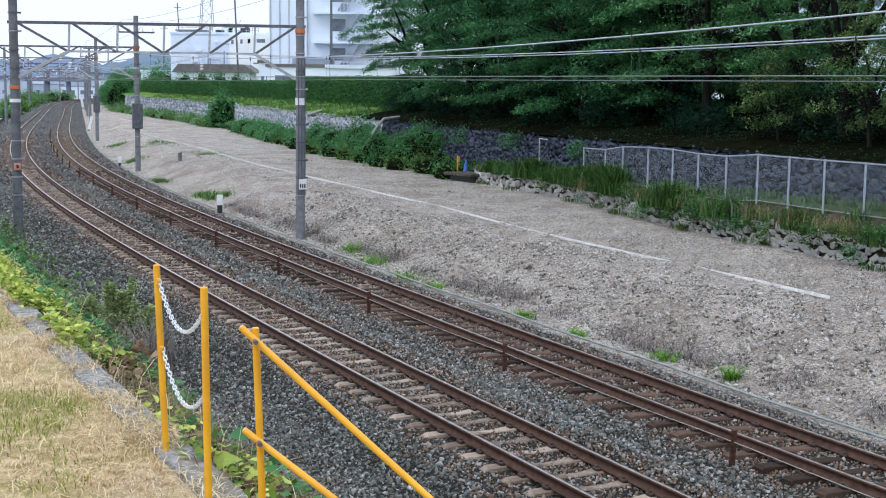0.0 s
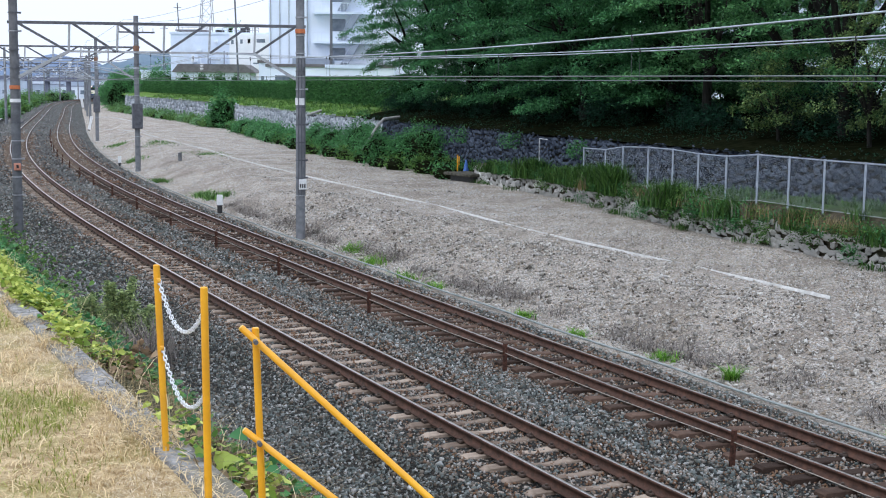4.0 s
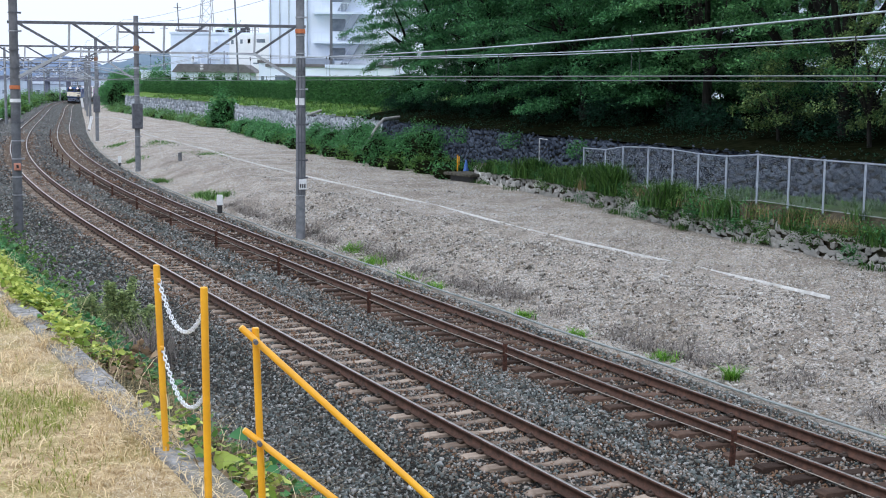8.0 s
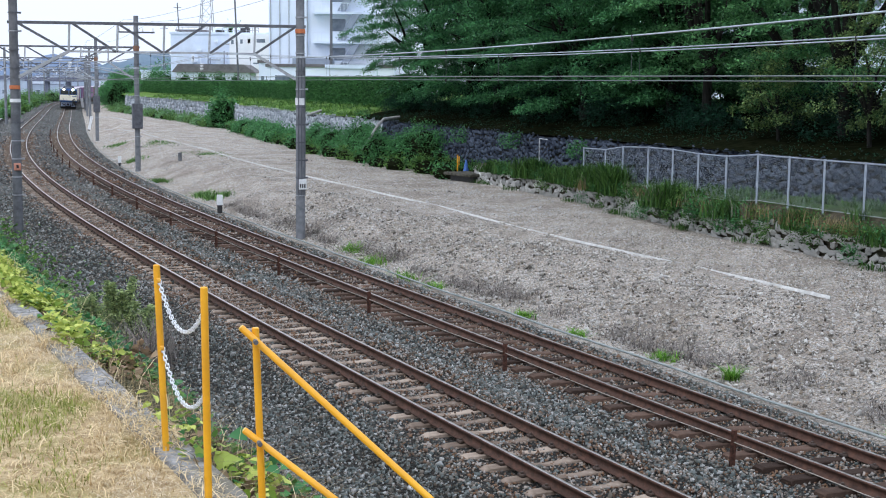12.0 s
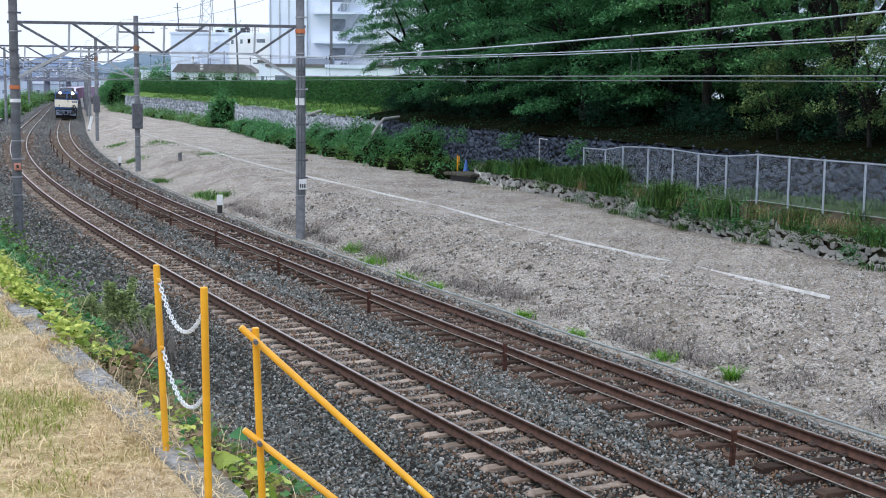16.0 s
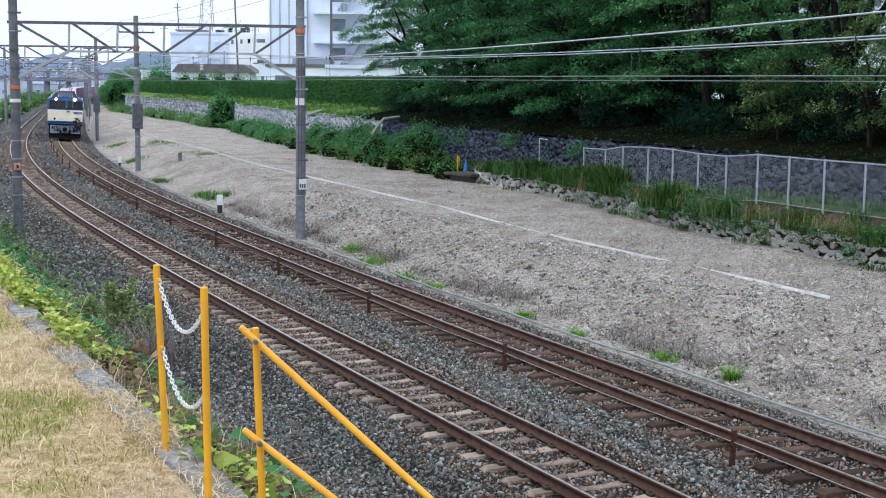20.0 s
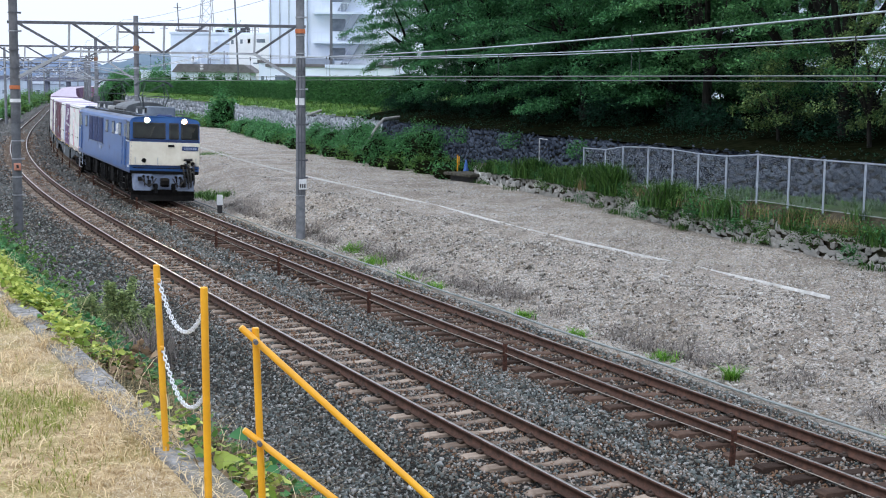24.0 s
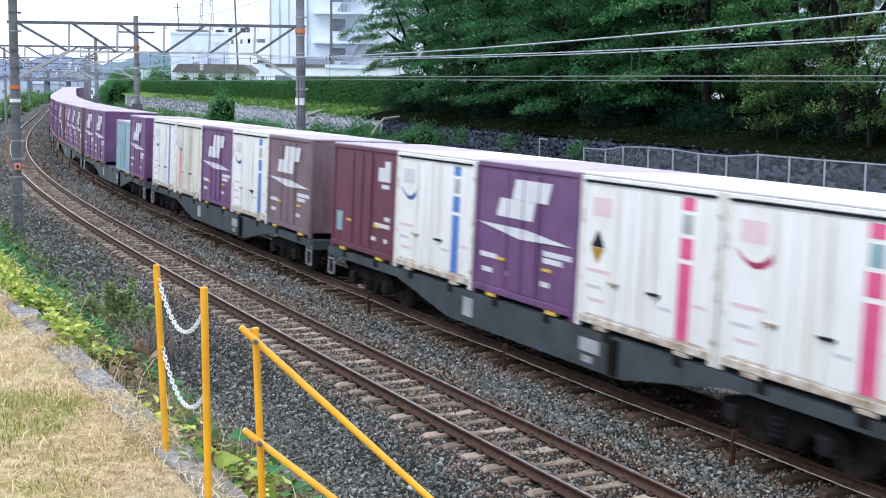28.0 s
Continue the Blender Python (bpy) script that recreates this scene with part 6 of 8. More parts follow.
# ---- plants ----
def leaf_arrays(centres, size, rng, up=0.35, long=1.0, droop=0.0):
    """Pointed four-cornered leaves at the given centres, each folded along its rib."""
    n = len(centres)
    d = rng.normal(size=(n, 3))
    d[:, 2] = d[:, 2] * 0.6 - droop
    d /= np.linalg.norm(d, axis=1)[:, None]
    nrm = rng.normal(size=(n, 3)) * (1 - up)
    nrm[:, 2] += up * 2
    side = np.cross(d, nrm)
    side /= np.linalg.norm(side, axis=1)[:, None] + 1e-9
    nn = np.cross(side, d)
    L = size * rng.uniform(0.7, 1.35, n)[:, None] * long
    W = size * rng.uniform(0.5, 0.8, n)[:, None] * 0.5
    c = np.asarray(centres)
    tip, base = c + d * L * 0.5, c - d * L * 0.5
    a, b = c + side * W + nn * W * 0.3, c - side * W + nn * W * 0.3
    v = np.stack([base, a, tip, b], 1).reshape(-1, 3)
    f = np.arange(4 * n).reshape(-1, 4)
    return v, f


def broad_leaves(centres, size, rng, up=0.6):
    """Broad leaves of two halves folded along the rib, with a drooping tip."""
    n = len(centres)
    d = rng.normal(size=(n, 3))
    d[:, 2] = d[:, 2] * 0.35 - 0.15
    d /= np.linalg.norm(d, axis=1)[:, None]
    nrm = rng.normal(size=(n, 3)) * (1 - up)
    nrm[:, 2] += up * 2
    side = np.cross(d, nrm)
    side /= np.linalg.norm(side, axis=1)[:, None] + 1e-9
    nn = np.cross(side, d)
    L = (size * rng.lognormal(0.0, 0.3, n))[:, None]
    W = L * rng.uniform(0.34, 0.5, n)[:, None]
    c = np.asarray(centres)
    base, tip = c - d * L * 0.5, c + d * L * 0.5 - nn * L * 0.12
    a1, a2 = c - d * L * 0.28 + side * W + nn * W * 0.35, c + d * L * 0.16 + side * W * 0.8 + nn * W * 0.25
    b1, b2 = c - d * L * 0.28 - side * W + nn * W * 0.35, c + d * L * 0.16 - side * W * 0.8 + nn * W * 0.25
    v = np.stack([base, a1, a2, tip, b2, b1], 1).reshape(-1, 3)
    o = 6 * np.arange(n)[:, None]
    return v, np.concatenate([o + np.array([0, 1, 2, 3]), o + np.array([0, 3, 4, 5])])


def clumps(rng, n_clump, per, shape, spread):
    """Leaf centres in clumps inside a volume: shape(rng, n) gives clump centres."""
    c = shape(rng, n_clump)
    k = np.repeat(np.arange(len(c)), per)
    return c[k] + rng.normal(size=(len(k), 3)) * spread * rng.uniform(0.6, 1.3, (len(c), 1))[k]


def shell(rx, ry, rz, thick=0.35, lower=-0.7):
    def f(rng, n):
        v = rng.normal(size=(n * 3, 3))
        v /= np.linalg.norm(v, axis=1)[:, None]
        v = v[v[:, 2] > lower][:n]
        r = 1 - thick * rng.random(len(v)) ** 1.5
        lump = 1 + 0.16 * np.sin(v[:, 0] * 5 + 1) * np.sin(v[:, 1] * 4 + 2) + 0.1 * np.sin(v[:, 2] * 7)
        return v * (r * lump)[:, None] * np.array([rx, ry, rz])
    return f


def tree(label, m, seed, height=11.0, radius=4.6, material=None, leaves=52000, lift=1.3, boughs=44, inner=0.2):
    """A forked trunk with limbs, and flat drooping boughs in tiers with dark gaps between them."""
    rng = np.random.default_rng(seed)
    rr = random.Random(seed)
    t = thing("tree", label, "tree", m, group="trees on the slope")
    thick = radius / 4.6
    fork = height * 0.22
    bm = fresh()
    tube(bm, (0, 0, -0.4), (0.06, 0.03, fork * 0.5), 0.24 * thick, 0.19 * thick, seg=10, caps=False)
    tube(bm, (0.06, 0.03, fork * 0.5), (0.1, 0.05, fork), 0.19 * thick, 0.16 * thick, seg=10, caps=False)
    part("trunk", bm, M_BARK, t)
    for k in range(8):
        a = k * 0.79 + rr.uniform(-0.3, 0.3)
        r1 = radius * rr.uniform(0.28, 0.45)
        p0 = Vector((0.1, 0.05, fork * rr.uniform(0.8, 1.0)))
        p1 = Vector((math.cos(a) * r1, math.sin(a) * r1, fork + height * rr.uniform(0.1, 0.32)))
        p2 = p1 + Vector((math.cos(a + 0.25) * radius * 0.3, math.sin(a + 0.25) * radius * 0.3, height * rr.uniform(0.05, 0.22)))
        bm = fresh()
        tube(bm, p0, p1, 0.14 * thick, 0.1 * thick, seg=8, caps=False)
        tube(bm, p1, p2, 0.1 * thick, 0.04 * thick, seg=7, caps=False)
        for turn in (-0.9, 0.8):
            q = p1 + Vector((math.cos(a + turn), math.sin(a + turn), rr.uniform(0.2, 0.8))) * radius * 0.36
            tube(bm, p1, q, 0.06 * thick, 0.02 * thick, seg=5, caps=False)
        part("limb", bm, M_BARK, t)
    per = leaves // boughs
    cs = []
    for k in range(boughs):
        f = (k + rr.random()) / boughs
        z = lift + (height - lift) * f ** 0.9
        wide = radius * math.sqrt(max(0.05, 1 - ((z - 0.46 * height) / (0.6 * height)) ** 2))
        a = k * 2.4 + rr.uniform(-0.4, 0.4)
        out = wide * rr.uniform(0.5, 0.92)
        ln, wd = radius * rr.uniform(0.26, 0.46), radius * rr.uniform(0.16, 0.3)
        # twigs along the bough, leaves round the twigs
        tw = rng.uniform(-1, 1, (22, 2))
        tw = tw[(tw ** 2).sum(1) < 1.0]
        i = rng.integers(0, len(tw), per)
        u = tw[i, 0] * ln + rng.normal(size=per) * 0.2 * thick
        v = tw[i, 1] * wd + rng.normal(size=per) * 0.2 * thick
        w = rng.normal(size=per) * 0.1 + (tw[i, 0] * tw[i, 1]) * 0.2 - 0.16 * u - 0.1 * u * u / max(0.6, ln) - 0.12 * v * v
        cs.append(np.stack([math.cos(a) * (out + u) - math.sin(a) * v, math.sin(a) * (out + u) + math.cos(a) * v, z + w], -1))
    # leaves on the twigs deeper inside the crown
    n_in = int(leaves * inner)
    cs.append(clumps(rng, 70, n_in // 70, lambda r, n: r.normal(size=(n, 3)) * np.array([radius * 0.4, radius * 0.4, height * 0.2]), 0.35 * thick) + np.array([0, 0, 0.52 * height]))
    c = np.concatenate(cs)
    c = c[c[:, 2] > 0.25]
    v, f = leaf_arrays(c, 0.118 * max(0.75, thick), rng, up=0.72, long=1.15)
    raw("crown", v, f, material or L_TREE, t)
    return t


def hillside(s, lat):
    d = -(lat - high_wall_lat(s))
    return float(np.interp(d, (0.0, 1.6, 3.6, 7.0, 25.0), (2.62, 3.0, 3.35, 3.9, 4.0)))


TREE_LABEL = "broad dark-green leafy tree on the grass slope"
kinds = [tree(TREE_LABEL, place(71.5, -22.4, hillside(71.5, -22.4)), 21, 11.5, 4.8, None, 78000, 0.5, 72),
         tree(TREE_LABEL, place(64.0, -22.6, hillside(64, -22.6)), 22, 12.5, 5.0, None, 62000, 0.9, 56),
         tree(TREE_LABEL, place(57.0, -21.6, hillside(57, -21.6)), 23, 11.0, 4.8, None, 62000, 0.5, 58)]
kinds.append(tree("lighter green leafy tree at the edge of the wood", place(24.4, -20.6, hillside(24.4, -20.6)), 24, 11.0, 4.7, L_TREE2, 33000, 1.5, 28, 0.04))
spots = ((50.5, -22.6, 1, 40), (45.0, -21.2, 2, 100), (39.5, -22.8, 0, 200), (34.0, -21.2, 3, 290), (29.4, -22.4, 3, 120), (19.0, -22.4, 3, 220), (13.4, -21.8, 1, 310),
         (68.0, -29.5, 2, 77), (58.5, -30.0, 0, 160), (49.0, -30.0, 1, 250), (41.0, -30.5, 2, 333))
for s, lat, k, turn in spots:
    copy_thing(kinds[k], place(s, lat, hillside(s, lat), turn))
for s, lat, h, r, k in ((17.2, -18.9, 6.0, 2.0, 27), (13.8, -18.6, 6.6, 2.3, 28), (21.4, -19.2, 5.0, 1.8, 29), (26.5, -19.4, 3.4, 1.6, 31)):
    tree("slender tree with yellowing leaves at the edge of the wood", place(s, lat, hillside(s, lat)), k, h, r, L_TREE_Y, 6500, 0.4, 18)


def bush(name, label, m, radii, n, size, material, seed, group="", category="bush", lower=-0.55, core=True):
    rng = np.random.default_rng(seed)
    b = thing(name, label, category, m, group=group)
    per = 26
    c = clumps(rng, max(6, n // per), per, shell(*radii, 0.4, lower), size * 1.3)
    c[:, 2] += radii[2] * 0.5
    c = c[c[:, 2] > -0.05]
    v, f = leaf_arrays(c, size, rng, up=0.55)
    raw("foliage", v, f, material, b)
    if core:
        # solid near-black core stands for the shade inside the bush
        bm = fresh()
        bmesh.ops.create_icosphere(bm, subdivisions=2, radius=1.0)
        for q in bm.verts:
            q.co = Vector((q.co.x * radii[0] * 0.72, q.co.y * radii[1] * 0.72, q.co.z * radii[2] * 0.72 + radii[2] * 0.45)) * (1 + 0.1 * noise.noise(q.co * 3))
        part("shade_core", bm, M_SHADE, b)
    return b


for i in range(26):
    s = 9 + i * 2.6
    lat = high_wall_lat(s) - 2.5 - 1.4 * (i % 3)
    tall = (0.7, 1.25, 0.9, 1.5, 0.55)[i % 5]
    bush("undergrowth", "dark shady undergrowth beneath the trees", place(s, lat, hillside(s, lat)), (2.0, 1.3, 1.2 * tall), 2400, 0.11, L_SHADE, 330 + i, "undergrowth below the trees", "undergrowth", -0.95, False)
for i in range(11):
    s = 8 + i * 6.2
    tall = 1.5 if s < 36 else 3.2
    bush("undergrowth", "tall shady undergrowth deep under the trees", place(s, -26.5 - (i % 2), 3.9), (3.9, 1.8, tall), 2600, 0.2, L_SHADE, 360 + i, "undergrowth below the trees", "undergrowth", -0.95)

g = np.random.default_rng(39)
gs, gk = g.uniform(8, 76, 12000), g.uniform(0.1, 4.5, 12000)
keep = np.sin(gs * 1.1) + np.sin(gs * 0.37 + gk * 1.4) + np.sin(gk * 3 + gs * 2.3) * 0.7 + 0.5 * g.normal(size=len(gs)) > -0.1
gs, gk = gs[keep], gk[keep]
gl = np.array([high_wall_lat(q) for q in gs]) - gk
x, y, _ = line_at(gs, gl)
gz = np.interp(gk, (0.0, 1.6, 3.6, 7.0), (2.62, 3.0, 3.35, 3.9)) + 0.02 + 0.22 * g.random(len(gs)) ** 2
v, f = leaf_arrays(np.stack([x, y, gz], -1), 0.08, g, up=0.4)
tagged(raw("ground_cover", v, f, L_SHADE), "ivy and seedlings covering the slope, greens darkened for canopy shade", "ground cover", kind="stuff")

# clipped hedge along the top of the slope, in lengths
rng = np.random.default_rng(40)
for s0 in np.arange(72, 232, 8.0):
    lat = high_wall_lat(s0 + 4) - 3.9
    z0 = 3.3
    top = 4.97 if s0 > 110 else 5.32
    h = thing("hedge", "clipped dark green hedge on top of the slope", "hedge", place(s0, lat, z0), group="hedges")
    nxt = spot(s0 + 8.0, high_wall_lat(s0 + 12) - 3.9, z0)
    d = nxt - spot(s0, lat, z0)
    ang = math.atan2(d.y, d.x)
    h.matrix_basis = Matrix.Translation(spot(s0, lat, z0)) @ Matrix.Rotation(ang, 4, "Z")
    ln = d.length
    n = 7500 if s0 < 130 else 4600
    u = rng.random((n, 3))
    face = rng.random(n)
    c = np.stack([u[:, 0] * ln, (u[:, 1] - 0.5) * 1.3, u[:, 2] * (top - z0)], -1)
    c[face < 0.55, 1] = 0.65 + 0.1 * rng.normal(size=(face < 0.55).sum())
    tp = (face > 0.55) & (face < 0.85)
    c[tp, 2] = top - z0 + 0.07 * rng.normal(size=tp.sum())
    c[:, 2] += 0.06 * np.sin(c[:, 0] * 1.3 + s0)
    v, f = leaf_arrays(c, 0.14 if s0 < 130 else 0.21, rng, droop=0.5)
    raw("foliage", v, f, L_HEDGE, h)
    # near-black box gives the hedge its inner shade
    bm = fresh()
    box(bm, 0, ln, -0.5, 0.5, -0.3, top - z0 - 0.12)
    part("shade_core", bm, M_SHADE, h)

# ivy and weeds over the wall, clump by clump
IVY = "mass of dark green ivy hanging over the stone wall"
rr = random.Random(8)
for i in range(28):
    s = 58 + i * 2.15
    lat = high_wall_lat(s) + rr.uniform(0.2, 1.3)
    big = rr.uniform(0.75, 1.3)
    bush("ivy", IVY, place(s, lat, 0.2), (1.8 * big, 1.15, (1.4 if s < 74 else 0.95 if s < 84 else 0.72) * big), 3200 if s < 85 else 1500, 0.12 if s < 85 else 0.17, L_IVY, 50 + i, "ivy along the wall", "ivy")
for i in range(22):
    s = 50 + i * 3.6
    bush("weed_clump", "low green weeds at the foot of the ivy", place(s, low_wall_lat(s) + rr.uniform(-0.3, 0.5), 0.15), (1.4, 0.6, rr.uniform(0.35, 0.7)), 420, 0.15, L_SCRUB if i % 3 else L_IVY, 90 + i, "weeds along the gravel", "weeds")
for i in range(9):
    s = 46.5 + i * 1.35
    bush("weed_clump", "green weeds and creepers before the stone wall", place(s, rr.uniform(-17.8, -17.3), 0.35), (0.9, 0.4, rr.uniform(0.3, 0.5) if s < 52.5 else rr.uniform(0.45, 0.85)), 700, 0.1, (L_IVY, L_SCRUB, L_IVY, L_GRASS)[i % 4], 440 + i, "weeds along the gravel", "weeds")
for i, s in enumerate((56.0, 53.2, 46.0, 38.6)):
    bush("ivy", "dark ivy spilling over the top of the stone wall", place(s, high_wall_lat(s) + 0.1, (1.7, 1.9, 1.9, 1.8)[i]), (0.9, 0.35, 0.6), 600, 0.1, L_IVY, 460 + i, "ivy along the wall", "ivy", -0.95, False)
bush("round_bush", "rounded dark green bush in front of the far wall", place(128, -16.0, 0.3), (1.8, 1.7, 2.4), 3000, 0.26, L_IVY, 130)
for i, s in enumerate(np.arange(132, 212, 6.0)):
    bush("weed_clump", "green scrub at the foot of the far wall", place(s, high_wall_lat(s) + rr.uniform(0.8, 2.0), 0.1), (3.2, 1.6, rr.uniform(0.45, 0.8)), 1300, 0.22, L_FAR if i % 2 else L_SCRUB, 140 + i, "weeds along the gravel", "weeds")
for i, (s, lat, r, h) in enumerate(((232, -9.5, 4.0, 4.6), (250, -12.5, 4.2, 4.8), (262, -9.0, 3.6, 4.2), (276, -13.0, 4.6, 4.8), (215, -14.0, 3.8, 4.4), (292, -9.5, 4.0, 4.4), (300, -14.5, 4.6, 5.0), (318, -11, 4.6, 5.0), (240, -17, 4.5, 5.5))):
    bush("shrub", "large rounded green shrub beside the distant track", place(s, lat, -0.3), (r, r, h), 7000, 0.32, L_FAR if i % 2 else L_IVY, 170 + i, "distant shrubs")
for i, (s, lat, r, h) in enumerate(((222, 8.8, 2.2, 0.8), (240, 9.5, 3.0, 1.1), (262, 9.0, 3.2, 1.4), (285, 10.0, 4.0, 1.8), (205, 8.5, 1.5, 0.6), (185, 8.2, 1.2, 0.5), (310, 10.5, 4.0, 1.6), (372, 13.0, 5.0, 1.8))):
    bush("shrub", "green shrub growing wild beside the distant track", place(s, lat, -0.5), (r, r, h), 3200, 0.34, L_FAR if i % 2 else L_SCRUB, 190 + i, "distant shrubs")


# tall grass on and over the low wall
def blades(name, label, pts, height, width, material, seed, lean=0.35, category="grass", kind="stuff", curl=0.0):
    """Bent grass blades (three joints) standing at pts."""
    rng = np.random.default_rng(seed)
    n = len(pts)
    h = height * rng.uniform(0.5, 1.3, n)[:, None]
    a = rng.uniform(0, 2 * math.pi, n)
    out = np.stack([np.cos(a), np.sin(a), 0 * a], -1)
    side = np.stack([-np.sin(a), np.cos(a), 0 * a], -1) * (width * rng.uniform(0.6, 1.3, n))[:, None]
    up = np.array([0, 0, 1.0])
    ln = (lean * rng.uniform(0.3, 1.6, n))[:, None]
    p0 = np.asarray(pts)
    p1 = p0 + up * h * 0.5 + out * h * ln * 0.3
    p2 = p1 + up * h * (0.35 - 0.3 * curl) + out * h * ln * 0.7
    p3 = p2 + up * h * (0.15 - 0.5 * curl) + out * h * ln * 0.7
    v = np.stack([p0 - side, p0 + side, p1 + side, p1 - side, p2 + side * 0.7, p2 - side * 0.7, p3 + side * 0.15, p3 - side * 0.15], 1).reshape(-1, 3)
    b = 8 * np.arange(n)[:, None]
    f = np.concatenate([b + np.array([0, 1, 2, 3]), b + np.array([3, 2, 4, 5]), b + np.array([5, 4, 6, 7])])
    ob = raw(name, v, f, material)
    return tagged(ob, label, category, kind=kind)


rng = np.random.default_rng(60)


def terrace_grass(s0, s1, n, latf, z, spread, height, width, material, seed, label):
    r = np.random.default_rng(seed)
    tuft = r.uniform(s0, s1, max(4, n // 55))
    k = r.integers(0, len(tuft), n)
    s = tuft[k] + r.normal(size=n) * 0.28
    lo = r.normal(size=len(tuft)) * spread
    lat = np.array([latf(q) for q in s]) + lo[k] + r.normal(size=n) * 0.16
    x, y, _ = line_at(s, lat)
    return blades("tall_grass", label, np.stack([x, y, z(s, lat)], -1), height, width, material, seed)


n = 9000
ss = 74 + 110 * rng.random(n) ** 1.2
kk = 0.25 + 3.2 * rng.random(n) ** 1.4
keep = np.sin(ss * 0.9 + kk) + np.sin(ss * 0.33 + 2 * kk) + rng.normal(size=n) * 0.7 > -0.2
ss, kk = ss[keep], kk[keep]
x, y, _ = line_at(ss, np.array([high_wall_lat(q) for q in ss]) - kk)
blades("slope_grass", "rough green grass on the slope below the hedge", np.stack([x, y, np.interp(kk, (0.0, 1.6, 3.6), (2.6, 2.98, 3.33))], -1), 0.26, 0.03, L_SCRUB, 69, 0.7, "grass")
TG = "tall green grass growing over the low stone wall"
terrace_grass(8, 47, 700, lambda s: low_wall_lat(s) - 0.5, lambda s, lat: np.interp(s, (15, 28, 36), (1.3, 1.1, 0.85)), 0.35, 0.42, 0.014, L_GRASS, 61, TG)
for k, (s0, s1, n, h) in enumerate(((39.6, 41.2, 900, 0.75), (36.8, 38.4, 700, 0.6), (34.2, 35.6, 800, 0.75), (30.6, 33.2, 1500, 0.95), (25.2, 26.4, 700, 0.7), (21.2, 22.2, 420, 0.55), (17.6, 18.6, 420, 0.55), (13.0, 14.5, 420, 0.5), (43.0, 45.0, 500, 0.5))):
    terrace_grass(s0, s1, n, lambda s: low_wall_lat(s) - 0.3, lambda s, lat: 0.8 + 0 * s, 0.22, h, 0.017, L_GRASS, 621 + k, TG)
terrace_grass(8, 47, 900, lambda s: low_wall_lat(s) + 0.15, lambda s, lat: 0.2 + 0 * s, 0.16, 0.2, 0.010, L_GRASS, 64, "grass at the foot of the low wall")
L_STRAW = leafy("brown_straw_blades", (0.10, 0.075, 0.035), (0.34, 0.27, 0.14), scale=1.4)
terrace_grass(8, 40, 1700, lambda s: low_wall_lat(s) - 0.2, lambda s, lat: np.interp(s, (15, 28, 36), (0.98, 0.88, 0.75)), 0.16, 0.4, 0.009, L_STRAW, 167, "brown dry grass hanging over the low wall")
terrace_grass(8, 40, 3200, lambda s: low_wall_lat(s) - 1.7, lambda s, lat: np.interp(s, (15, 28, 36), (1.42, 1.22, 0.92)), 0.6, 0.3, 0.014, L_GRASS, 65, "short grass on the terrace behind the fence")
terrace_grass(8, 34, 700, lambda s: low_wall_lat(s) - 0.35, lambda s, lat: 0.95 + 0 * s, 0.25, 0.45, 0.007, L_TWIG, 68, "withered stalks over the low wall")
for i in range(58):
    s = 8.5 + i * 0.62 + rr.uniform(-0.4, 0.4)
    hang = 19.0 < s < 29.0 or s < 12.5
    bush("weed_clump", "leafy weeds hanging over the low stone wall", place(s, low_wall_lat(s) + rr.uniform(-0.4, 0.0), rr.uniform(0.4, 0.75) if hang else rr.uniform(0.75, 0.95)), (0.7, 0.35, rr.uniform(0.4, 0.65) if hang else 0.3), 520 if hang else 260, 0.075, (L_GRASS, L_IVY, L_SCRUB, L_IVY)[i % 4], 210 + i, "weeds on the low wall", "weeds", core=False)
for i in range(15):
    s = 8.6 + i * 2.1 + rr.uniform(-0.5, 0.5)
    big = rr.uniform(0.6, 1.25)
    bush("weed_clump", "leafy weeds rooted in the face of the low stone wall", place(s, low_wall_lat(s) + rr.uniform(-0.1, 0.16), rr.uniform(0.2, 0.55)), (0.55 * big, 0.28, 0.42 * big), int(420 * big), 0.07, (L_IVY, L_GRASS, L_SCRUB)[i % 3], 410 + i, "weeds on the low wall", "weeds", core=False)
# tufts on the gravel bank
for i, (s, lat, r, h) in enumerate(((9.0, -2.95, 0.3, 0.16), (6.9, -3.05, 0.14, 0.24), (14.5, -2.8, 0.25, 0.14), (19.5, -2.7, 0.4, 0.15), (21.5, -2.75, 0.5, 0.2), (24.5, -2.85, 0.6, 0.22), (27.0, -3.1, 0.5, 0.25), (47.5, -3.6, 1.0, 0.5), (49.5, -3.4, 1.0, 0.45), (60.0, -3.0, 0.8, 0.4), (77.0, -3.6, 1.0, 0.5), (98.0, -4.0, 1.6, 0.3), (90.0, -6.5, 2.2, 0.2), (75.0, -8.0, 2.2, 0.14), (2.2, -2.8, 0.25, 0.2), (0.6, -2.75, 0.3, 0.2), (12.0, -2.75, 0.3, 0.12))):
    n = int(260 * max(0.5, r))
    a = rng.normal(size=(n, 2)) * r * 0.6
    ss, ll = s + a[:, 0], lat + a[:, 1] * 0.5
    x, y, _ = line_at(ss, ll)
    blades("grass_tuft", "small bright green grass tuft on the gravel bank", np.stack([x, y, bumpy(ll, ss) - 0.02], -1), h * (1.0 if s < 30 else 0.5), 0.009 if s < 30 else 0.018, L_TUFT if s < 30 else L_SCRUB, 260 + i, 0.8, "grass tuft", "stuff")

